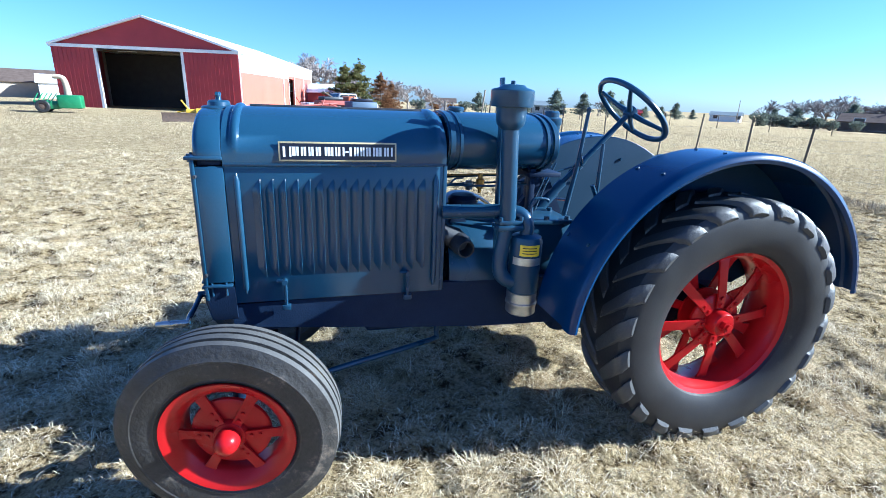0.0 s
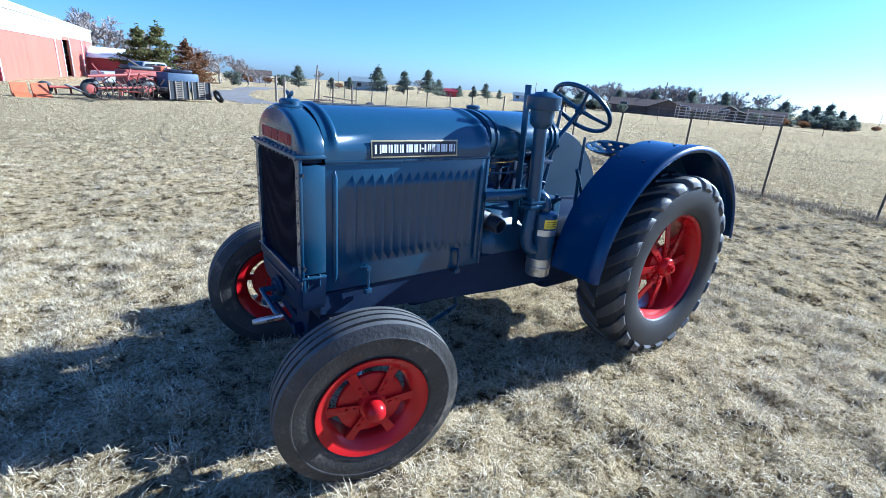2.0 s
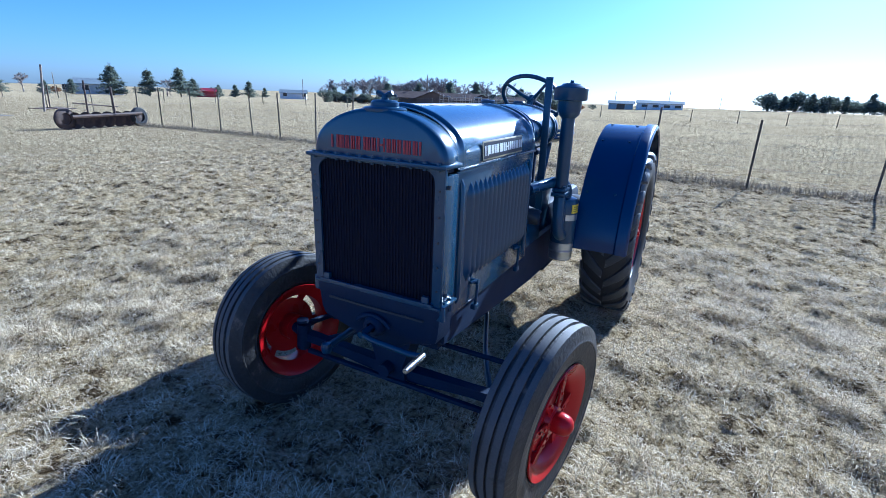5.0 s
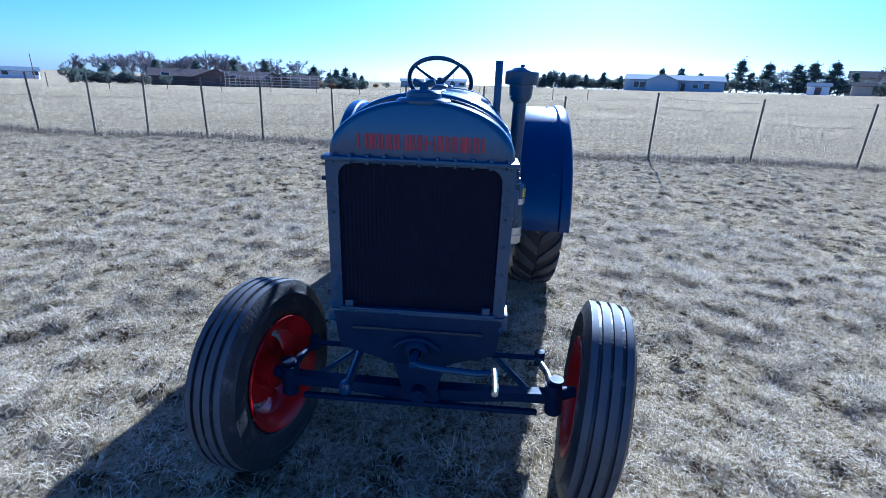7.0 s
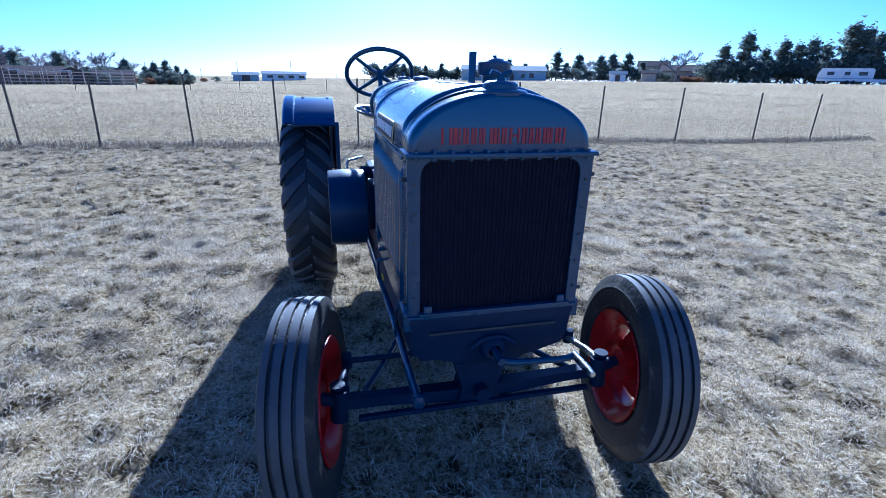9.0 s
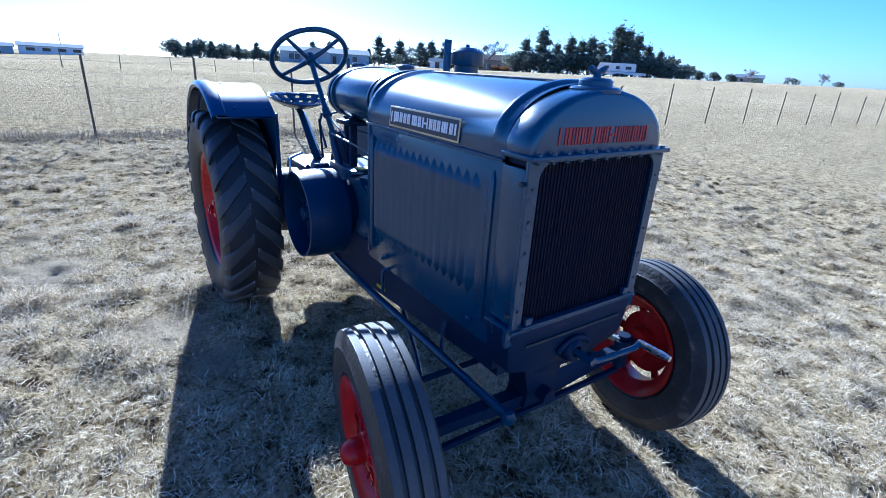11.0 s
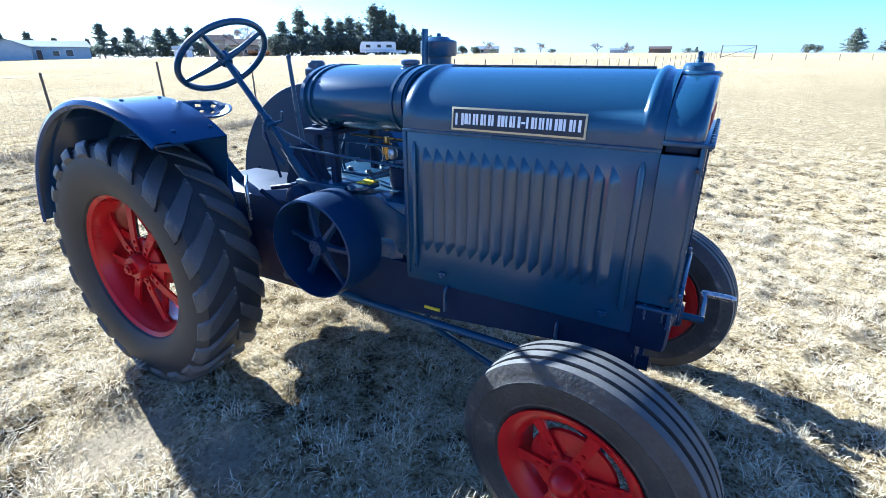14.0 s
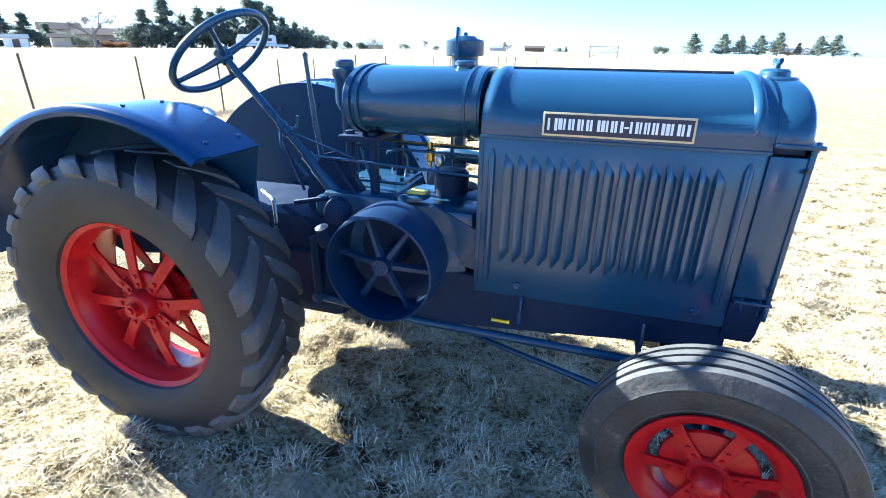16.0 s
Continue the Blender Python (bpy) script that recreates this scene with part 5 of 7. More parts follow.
M_ORANGE = material("faded_orange_paint", (0.42, 0.10, 0.03), (0.55, 0.15, 0.05), 0.55, scale=4, fine=40, bump=0.1, fleck=((0.15, 0.07, 0.04), 0.38, 6))
M_RUSTRED = material("rusty_red_paint", (0.24, 0.04, 0.03), (0.34, 0.07, 0.05), 0.65, scale=4, fine=40, bump=0.15, fleck=((0.13, 0.06, 0.035), 0.42, 6))
M_GREENP = material("green_machine_paint", (0.02, 0.14, 0.05), (0.04, 0.20, 0.08), 0.45, scale=4, fine=40, bump=0.1)
M_YELLOWP = material("yellow_machine_paint", (0.60, 0.36, 0.02), (0.70, 0.45, 0.04), 0.5, scale=4, fine=40, bump=0.1)
M_RUST = material("brown_rusty_iron", (0.055, 0.04, 0.032), (0.13, 0.085, 0.06), 0.8, scale=8, fine=60, bump=0.3)


def leaf_material(name, lo, hi):
    m = blade_material(name, lo, hi)
    m.node_tree.nodes["Mix Shader"].inputs["Fac"].default_value = 0.5
    return m


# pine and windbreak greens lifted towards grey to paint in distant haze
M_PINE = leaf_material("pine_needles", (0.12, 0.145, 0.115), (0.25, 0.275, 0.21))
M_CEDAR = leaf_material("cedar_foliage", (0.075, 0.085, 0.030), (0.20, 0.19, 0.075))
M_RUSSET = leaf_material("russet_dry_foliage", (0.13, 0.065, 0.03), (0.26, 0.14, 0.07))
M_SHRUB = leaf_material("dark_windbreak_foliage", (0.095, 0.112, 0.088), (0.21, 0.225, 0.17))


def gable(bm, L, W, h, rh, over=0.35, t=0.10):
    """A gable roof slab pair along x, centred."""
    for s in (-1, 1):
        pts = [(s * 0.0, h + rh), (s * (W / 2 + over), h - over * rh / (W / 2)), (s * (W / 2 + over), h - over * rh / (W / 2) + t), (0.0, h + rh + t)]
        plate(bm, pts, -L / 2 - over, L / 2 + over, "yz")
    return bm


def body(bm, L, W, h, rh):
    plate(bm, [(-W / 2, -0.6), (W / 2, -0.6), (W / 2, h), (0, h + rh), (-W / 2, h)], -L / 2, L / 2, "yz")
    return bm


def house(name, label, x, y, rot, L, W, h, rh, wall, roof, openings=(), category="house", porch=False, group=""):
    """Gabled building along its own x, front on -y. Openings: (x, z, width, height, kind)."""
    hs = place(name, label, category, x, y, rot, group)
    part("wall", body(BM(), L, W, h, rh), wall, hs, smooth=0)
    part("roof", gable(BM(), L, W, h, rh), roof, hs, smooth=0)
    for ox, oz, ow, oh, kind in openings:
        bm = BM()
        box(bm, ox - ow / 2 - 0.08, ox + ow / 2 + 0.08, -W / 2 - 0.05, -W / 2 + 0.02, oz - 0.08, oz + oh + 0.08)
        wf = part("window" if kind == "w" else "door", bm, M_TRIM, hs, smooth=0)
        bm = BM()
        box(bm, ox - ow / 2, ox + ow / 2, -W / 2 - 0.065, -W / 2 - 0.04, oz, oz + oh)
        part("pane" if kind == "w" else "leaf", bm, M_GLASS if kind == "w" else M_BROWNW, wf, smooth=0)
    if porch:
        bm = BM()
        box(bm, -L * 0.42, L * 0.42, -W / 2 - 2.6, -W / 2, h - 0.25, h - 0.08)
        pr = part("porch_roof", bm, roof, hs, smooth=0)
        for k in range(6):
            bm = BM()
            px = -L * 0.40 + L * 0.80 * k / 5
            box(bm, px - 0.08, px + 0.08, -W / 2 - 2.5, -W / 2 - 2.34, -0.4, h - 0.25)
            part("post", bm, M_WOOD, pr, smooth=0)
    return hs


# ---- barn ----
BW, BLEN = 13.0, 27.5
ux, uy = Vector((-0.982, 0.19)), Vector((0.19, 0.982))
bc = Vector((-4.55, 38.0)) + ux * BW / 2
barn = place("barn", "large red ribbed steel barn with white roof and open doors", "barn", bc.x, bc.y, math.degrees(math.atan2(-ux.y, -ux.x)))
# local frame: x along the gable (right end nearest the track), y back along the barn
EH, RH = 4.30, 2.05


bm = BM()
box(bm, -BW / 2, -BW / 2 + 0.12, 0.1, BLEN, -0.3, EH)
box(bm, -BW / 2 + 0.12, BW / 2 - 0.12, BLEN - 0.12, BLEN, -0.3, EH)
plate(bm, [(-BW / 2, EH), (BW / 2, EH), (0, EH + RH)], BLEN - 0.12, BLEN, "xz")
part("back_wall", bm, M_BARN, barn, smooth=0)
bm = BM()
for y0, y1 in ((0.1, 15.2), (17.6, BLEN)):
    box(bm, BW / 2 - 0.12, BW / 2, y0, y1, -0.3, EH)
box(bm, BW / 2 - 0.12, BW / 2, 15.2, 17.6, 3.0, EH)
part("side_wall", bm, M_BARN_LIT, barn, "red steel side wall with strong sunlight painted into its colour", smooth=0)
bm = BM()
box(bm, BW / 2 + 0.021, BW / 2 + 0.05, 0.0, 15.0, 2.95, EH)
box(bm, BW / 2 + 0.021, BW / 2 + 0.05, 0.0, 0.16, -0.1, EH)
box(bm, BW / 2 + 0.021, BW / 2 + 0.07, 12.9, 13.1, 0.0, EH)
box(bm, BW / 2 + 0.021, BW / 2 + 0.06, 12.9, BLEN, 3.25, EH)
for y in (15.1, 17.6, 22.4, 27.3):
    box(bm, BW / 2 + 0.021, BW / 2 + 0.07, y, y + 0.14, -0.1, EH)
part("side_trim", bm, M_TRIM, barn, smooth=0)
bm = BM()
plate(bm, [(-BW / 2, EH - 0.05), (BW / 2, EH - 0.05), (BW / 2, EH), (0, EH + RH), (-BW / 2, EH)], 0.0, 0.12, "xz")
part("gable_wall", bm, M_BARN, barn, smooth=0)
for x0, x1 in ((-BW / 2, -3.50), (2.55, BW / 2)):
    bm = BM()
    box(bm, x0, x1, -0.06, 0.06, -0.1, EH - 0.12)
    dr = part("sliding_door", bm, M_BARN, barn, smooth=0)
    for k in range(int((x1 - x0 - 0.2) / 0.30)):
        part("rib", box(BM(), x0 + 0.12 + k * 0.30, x0 + 0.16 + k * 0.30, -0.08, -0.059, -0.05, EH - 0.15), M_BARN, dr, smooth=0)
    bm = BM()
    edge = x1 if x0 < 0 else x0
    box(bm, edge - 0.10, edge + 0.10, -0.09, 0.07, -0.1, EH - 0.12)
    part("door_edge", bm, M_TRIM, dr, smooth=0)
bm = BM()
box(bm, -BW / 2 - 0.1, BW / 2 + 0.1, -0.16, -0.02, EH - 0.14, EH + 0.08)
part("door_track", bm, M_TRIM, barn, smooth=0)
bm = BM()
for s in (-1, 1):
    plate(bm, [(0, EH + RH), (s * (BW / 2 + 0.15), EH - 0.05), (s * (BW / 2 + 0.15), EH + 0.10), (0, EH + RH + 0.15)], -0.2, BLEN + 0.2, "xz")
part("roof", bm, M_ROOF, barn, "white steel roof", smooth=0)
bm = BM()
for k in range(7):
    y = 1.5 + k * 4.2
    box(bm, -BW / 2 + 0.15, BW / 2 - 0.15, y, y + 0.1, EH - 0.05, EH + 0.15)
    box(bm, -BW / 2 + 0.15, -BW / 2 + 0.3, y, y + 0.15, -0.2, EH)
part("truss", bm, M_WOOD, barn, smooth=0)
for k, (x, y) in enumerate(((-2.6, 2.5), (1.8, 5.0))):
    bm = BM()
    box(bm, x - 0.7, x + 0.7, y - 0.06, y + 0.06, EH - 0.16, EH - 0.10)
    part("tube_light", bm, M_WHITE, barn, smooth=0)
# added dark sheet across the barn stands in for the shade inside
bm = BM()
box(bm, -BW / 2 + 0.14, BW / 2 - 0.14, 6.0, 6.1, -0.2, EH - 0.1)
part("interior_shade_sheet", bm, M_INSIDE, barn, smooth=0)

shed = house("low_shed", "low red shed with pale metal roof beside the barn", *polar(88.2, 64), -10, 7, 5, 2.0, 0.9, M_BARN, M_ROOF, category="shed")

# ---- fences ----


def fence(label, pts, step, height, wires, mesh_wire, seed, post_r=0.020, lean=1.0):
    """Steel posts and wire along a line of points on the ground."""
    r = random.Random(seed)
    x0, y0 = pts[0]
    fn = tagged(new("wire_fence"), label, "fence")
    line = []
    for (ax, ay), (bx, by) in zip(pts, pts[1:]):
        L = math.hypot(bx - ax, by - ay)
        k = max(1, round(L / step))
        for i in range(k):
            t = i / k
            line.append((ax + (bx - ax) * t, ay + (by - ay) * t))
    line.append(pts[-1])
    tops = []
    bm = BM()
    box(bm, -post_r, post_r, -0.006, 0.006, -0.3, height, 0.0)
    box(bm, -0.006, 0.006, -post_r, post_r, -0.3, height, 0.0)
    me = bpy.data.meshes.new("post")
    bm.to_mesh(me)
    bm.free()
    me.materials.append(M_POST)
    for x, y in line:
        jx = x + r.uniform(-0.08, 0.08)
        z = float(ground_z(jx, y))
        la, lb = radians(r.gauss(0, lean)), radians(r.gauss(0, lean))
        s = r.uniform(0.94, 1.06)
        m = Matrix.Translation((jx, y, z)) @ Euler((la, lb, r.uniform(0, 3))).to_matrix().to_4x4() @ Matrix.Diagonal((1, 1, s, 1))
        share("post", me, M_POST, fn, m)
        tops.append(m)
    for h in wires:
        bm = BM()
        path = []
        for i, m in enumerate(tops):
            p = m @ Vector((0, 0, h))
            path.append(p)
            if i < len(tops) - 1:
                q = tops[i + 1] @ Vector((0, 0, h))
                for t in (0.25, 0.5, 0.75):
                    c = p.lerp(q, t)
                    c.z -= (0.02 + 0.035 * r.random()) * 4 * t * (1 - t)
                    path.append(c)
        tube(bm, path, 0.0016 if mesh_wire else 0.003, 3)
        part("wire", bm, M_WIRE, fn, smooth=0)
    if mesh_wire:
        bm = BM()
        for a, b in zip(tops, tops[1:]):
            p0, p1, q0, q1 = (a @ Vector((0, 0, 0.05)), a @ Vector((0, 0, height * 0.80)), b @ Vector((0, 0, 0.05)), b @ Vector((0, 0, height * 0.80)))
            n = max(2, round((q0 - p0).length / 0.16))
            for i in range(1, n):
                t = i / n
                lo, hi = p0.lerp(q0, t), p1.lerp(q1, t)
                hi.z -= 0.10 * t * (1 - t)
                tube(bm, [lo, hi], 0.0011, 3)
        tagged(part("woven_wire", bm, M_WIRE, fn, smooth=0), kind="stuff")
    return fn


fence("sagging woven wire fence on weathered steel posts", [(13.0, 32.0), (12.4, 28.5), (11.9, 25.4), (11.4, 22.6), (11.0, 20.2), (10.7, 18.0), (10.5, 16.0)] + [(10.3, y) for y in (14.2, 12.6, 11.2, 9.7, 8.2, 6.7, 5.2, 3.4, 1.6, -0.22, -2.14, -4.26, -6.65, -9.05, -11.7, -13.9)] + [(10.0, -16.5), (9.8, -19.0), (9.5, -21.6), (9.2, -24.0), (7.6, -42.0)], 2.6, 1.45, (0.08, 0.25, 0.45, 0.68, 0.92, 1.16, 1.36), True, 3)
fence("far line of wire fence posts across the field", [(7.6, -42.0), (5.0, -70.0), (2.6, -98.0)], 3.2, 1.4, (0.5, 0.9, 1.25), False, 4)
fence("far wire fence posts across the pasture", [(14, 62), (34, 38), (48, 12), (55, -12)], 4.5, 1.15, (0.6, 1.05), False, 5, 0.03)
fence("low far wire fence beyond the gate", [(-5.0, -96.0), (-24.0, -108.0), (-60.0, -108.0)], 6.0, 0.9, (0.5, 0.8), False, 6, 0.04)

gate = place("field_gate", "closed tubular steel field gate in the far fence", "gate", 2.4, -98.5, 184)
for a, b, nm, r in (((0, 0, -0.2), (0, 0, 2.1), "post", 0.09), ((5, 0, -0.2), (5, 0, 2.1), "post", 0.09), ((0, 0, 1.95), (5, 0, 1.95), "top_rail", 0.05), ((0.1, 0, 0.2), (4.9, 0, 1.8), "brace", 0.04), ((0.1, 0, 1.0), (4.9, 0, 1.0), "rail", 0.03), ((0.1, 0, 0.35), (4.9, 0, 0.35), "rail", 0.03)):
    part(nm, cyl(BM(), a, b, r, seg=8), M_POST, gate)


# ---- trees ----
def clump_tris(pts, size, seed, flat=0.6):
    """Small leaf triangles scattered round points."""
    r = np.random.default_rng(seed)
    n = len(pts)
    c = np.asarray(pts, float)
    a = r.normal(0, 1, (n, 3))
    b = r.normal(0, 1, (n, 3))
    a[:, 2] *= flat
    a /= np.linalg.norm(a, axis=1)[:, None]
    b -= a * (a * b).sum(1)[:, None]
    b /= np.linalg.norm(b, axis=1)[:, None]
    s = size * r.uniform(0.5, 1.4, n)[:, None]
    co = np.stack([c - a * s * 0.5 - b * s * 0.28, c + a * s * 0.62, c - a * s * 0.3 + b * s * 0.42], 1).reshape(-1, 3)
    return co, np.arange(3 * n).reshape(-1, 3)


def crown_part(name, co, tri, mat, parent):
    ob = new(name, raw_mesh(name, co, tri, smooth=False))
    ob.data.materials.append(mat)
    ob.parent = parent
    return ob


def conifer(h, w, seed, mat, trunk=0.16, density=1.0, layers=11, ragged=0.35, label="dark green ponderosa pine"):
    """Tapered trunk with tiers of limbs and needle clumps, uneven in outline."""
    r = np.random.default_rng(seed)
    tree = tagged(new("pine_tree"), label, "tree")
    bm = BM()
    tube(bm, [(0, 0, -0.3), (0.02 * h, 0, h * 0.4), (0.0, 0.01 * h, h * 0.96)], [h * 0.022, h * 0.016, h * 0.004], 7)
    pts = []
    for k in range(layers):
        t = trunk + (1 - trunk) * (k + r.uniform(-0.3, 0.3)) / layers
        rad = w * 0.5 * (1 - max(0, (t - trunk) / (1 - trunk)) ** 1.1) ** 0.92 * r.uniform(0.72, 1.08)
        rad = max(rad, 0.06 * w)
        for j in range(r.integers(6, 10)):
            a = r.uniform(0, 2 * math.pi)
            R = rad * r.uniform(1 - ragged * 1.6, 1 + ragged * 0.5)
            if R <= 0:
                continue
            z = h * t
            tip = Vector((math.cos(a) * R, math.sin(a) * R, z + R * r.uniform(-0.05, 0.28)))
            tube(bm, [(0, 0, z - 0.05 * R), tip], [h * 0.006, h * 0.002], 3)
            m = int(34 * density)
            along = r.uniform(0.12, 1.10, m) ** 0.75
            spread = 0.080 * h * r.uniform(0.5, 1.0)
            p = np.outer(along, np.array([tip.x, tip.y, 0])) + np.array([0, 0, z]) + np.outer(along, [0, 0, tip.z - z])
            p += r.normal(0, 1, (m, 3)) * np.array([spread * 0.55, spread * 0.55, spread * 0.32])
            pts.append(p)
    top = r.normal(0, 1, (int(30 * density), 3)) * np.array([0.022 * h, 0.022 * h, 0.05 * h]) + np.array([0, 0, h * 0.97])
    pts.append(top)
    part("trunk", bm, M_BARK, tree)
    co, tri = clump_tris(np.concatenate(pts), 0.047 * h, seed + 50)
    crown_part("crown", co, tri, mat, tree)
    return tree


def bare_tree(h, seed, spread=0.55, mat=None, label="leafless winter tree with fine twigs", depth=6):
    r = random.Random(seed)
    tree = tagged(new("bare_tree"), label, "tree")
    bm, twigs = BM(), BM()

    def limb(p, d, L, rad, level):
        q = p + d * L
        mid = p.lerp(q, 0.5) + Vector((r.gauss(0, 1), r.gauss(0, 1), r.gauss(0, 0.5))) * L * 0.05
        tube(bm if level < 3 else twigs, [p, mid, q], [rad, rad * 0.85, rad * 0.65], 5 if level < 2 else 3)
        if level >= depth:
            return
        for _ in range(r.choice((2, 3, 3)) if level else 5):
            nd = (d + Vector((r.gauss(0, spread), r.gauss(0, spread), r.gauss(0.12, spread * 0.6)))).normalized()
            limb(p.lerp(q, r.uniform(0.55, 1.0)), nd, L * r.uniform(0.60, 0.82), max(rad * 0.62, 0.030), level + 1)

    limb(Vector((0, 0, -0.2)), Vector((0, 0, 1)), h * 0.30, h * 0.028, 0)
    part("trunk", bm, M_BAREBARK, tree)
    part("branchwork", twigs, mat or M_TWIG, tree, smooth=0)
    return tree


def shrub(w, h, seed, mat, label, name="shrub", n=900):
    """Low irregular bush of many small leaves over a few stems."""
    r = np.random.default_rng(seed)
    sh = tagged(new(name), label, "shrub" if name == "shrub" else "tree")
    bm = BM()
    cents = []
    for k in range(7):
        a, q = r.uniform(0, 6.28), r.uniform(0, 0.38) * w
        c = np.array([math.cos(a) * q, math.sin(a) * q, h * r.uniform(0.30, 0.72)])
        cents.append(c)
        tube(bm, [(0.1 * c[0], 0.1 * c[1], -0.1), tuple(c)], [0.03 * h, 0.01 * h], 4)
    part("stem", bm, M_BARK, sh)
    pts = []
    for c in cents:
        p = r.normal(0, 1, (n // 7, 3))
        p /= np.linalg.norm(p, axis=1)[:, None]
        p *= (r.uniform(0.35, 1, n // 7) ** 0.5)[:, None] * np.array([0.24 * w, 0.24 * w, 0.30 * h]) * r.uniform(0.8, 1.2)
        pts.append(c + p)
    p = np.concatenate(pts)
    p = p[p[:, 2] > 0.0]
    co, tri = clump_tris(p, 0.12 * h, seed + 9)
    crown_part("crown", co, tri, mat, sh)
    return sh


def settle(tree, x, y, rot=0.0, s=1.0):
    tree.matrix_basis = on_ground(x, y, rot, s)
    return tree


PINES = [conifer(5.2, 4.6, 11, M_PINE, ragged=0.28, trunk=0.10, density=1.6, layers=13), conifer(4.9, 4.6, 12, M_PINE, ragged=0.35, trunk=0.10, density=1.6, layers=13), conifer(5.6, 4.6, 13, M_PINE, ragged=0.4, trunk=0.14, density=1.5, layers=13), conifer(9.5, 6.2, 14, M_PINE, ragged=0.55, trunk=0.15, layers=15, density=0.9)]


def pine_at(kind, az, d, h, rot=0.0):
    src = PINES[kind]
    base = (5.2, 4.9, 5.6, 9.5)[kind]
    x, y = polar(az, d)
    m = on_ground(x, y, rot)
    t = copy_thing(src, m)
    wide = 1.25
    t.matrix_basis = on_ground(x, y, rot, h / base) @ Matrix.Diagonal((wide, wide, 1, 1))
    return t


for kind, az, d, h, rot in (
        (0, 70.4, 112, 4.4, 20), (0, 61.6, 122, 5.8, 90), (1, 58.6, 122, 5.2, 40), (2, 55.8, 122, 5.9, 150), (0, 54.6, 126, 4.0, 10),
        (1, 50.6, 150, 3.4, 10), (1, 49.2, 150, 4.4, 200), (2, 47.6, 160, 3.0, 60), (0, 66.8, 118, 2.6, 0), (1, 64.8, 124, 2.9, 70), (2, 24.0, 110, 3.6, 0),
        (3, -19.2, 176, 7.0, 0), (3, -21.0, 176, 7.2, 80), (0, -22.8, 172, 5.6, 30),
        (3, -26.3, 158, 8.6, 10), (1, -27.3, 150, 5.0, 60), (1, -28.6, 158, 7.6, 130), (0, -30.9, 150, 7.0, 40), (0, -32.1, 150, 7.4, 110), (1, -33.7, 152, 7.6, 170), (2, -35.2, 156, 5.6, 10),
        (3, -42.6, 140, 8.6, 20), (3, -44.4, 140, 11.2, 70), (3, -46.0, 142, 8.0, 100), (3, -47.4, 142, 9.6, 150), (3, -48.6, 142, 8.8, 210), (3, -49.6, 140, 9.6, 260), (3, -50.6, 142, 8.6, 300), (3, -52.3, 140, 12.4, 330), (3, -53.2, 140, 11.4, 20), (3, -54.2, 142, 10.4, 45), (3, -55.4, 144, 8.0, 90), (3, -56.6, 146, 7.0, 130),
        (0, -98.8, 200, 7.0, 0), (0, -101.5, 200, 6.8, 60), (1, -103.0, 200, 6.2, 120), (0, -104.6, 200, 6.3, 30), (1, -106.1, 200, 7.2, 90), (2, -107.7, 200, 4.0, 0), (0, -109.2, 200, 6.0, 10), (1, -110.4, 200, 6.4, 70), (2, -86.4, 300, 3.6, 0),
        (1, -7.0, 158, 4.0, 0), (0, -9.1, 158, 4.6, 40), (2, -11.6, 158, 4.2, 80), (1, -13.4, 158, 4.8, 10), (0, -15.2, 158, 4.0, 60), (1, 27.0, 106, 5.0, 0), (0, 34.2, 106, 4.4, 30), (2, 23.9, 106, 5.0, 60), (1, 30.6, 110, 4.6, 90), (0, 38.4, 112, 3.6, 0), (1, 40.2, 112, 3.2, 50), (0, 18.8, 112, 4.4, 20),
        (0, 16.4, 118, 4.2, 0), (1, 15.4, 118, 4.6, 50), (2, 14.4, 118, 3.6, 90), (0, 13.6, 118, 3.0, 20), (1, 17.2, 120, 3.4, 10)):
    pine_at(kind, az, d, h, rot)
settle(PINES[0], *polar(52.2, 150), 0, 0.62)
settle(PINES[1], *polar(-10.5, 165), 20, 0.85)
settle(PINES[2], *polar(-25.2, 160), 20, 0.9)
settle(PINES[3], *polar(-57.8, 146), 20, 0.62)

CEDARS = [conifer(4.8, 6.0, 31, M_CEDAR, trunk=0.05, density=2.4, ragged=0.25, label="dense olive-green cedar tree"), conifer(4.1, 5.0, 32, M_RUSSET, trunk=0.05, density=2.0, ragged=0.25, label="dense russet-brown cedar tree")]
settle(CEDARS[0], *polar(83.9, 58), 0, 1.08)
settle(CEDARS[1], *polar(81.5, 60), 0, 1.02)
CEDARS.append(copy_thing(CEDARS[0], on_ground(*polar(85.5, 60), 70)))
CEDARS[2].matrix_basis = on_ground(*polar(85.6, 61), 70, 1.05)
copy_thing(CEDARS[1], on_ground(*polar(80.2, 62), 70)).matrix_basis = on_ground(*polar(80.2, 62), 70, 0.8)

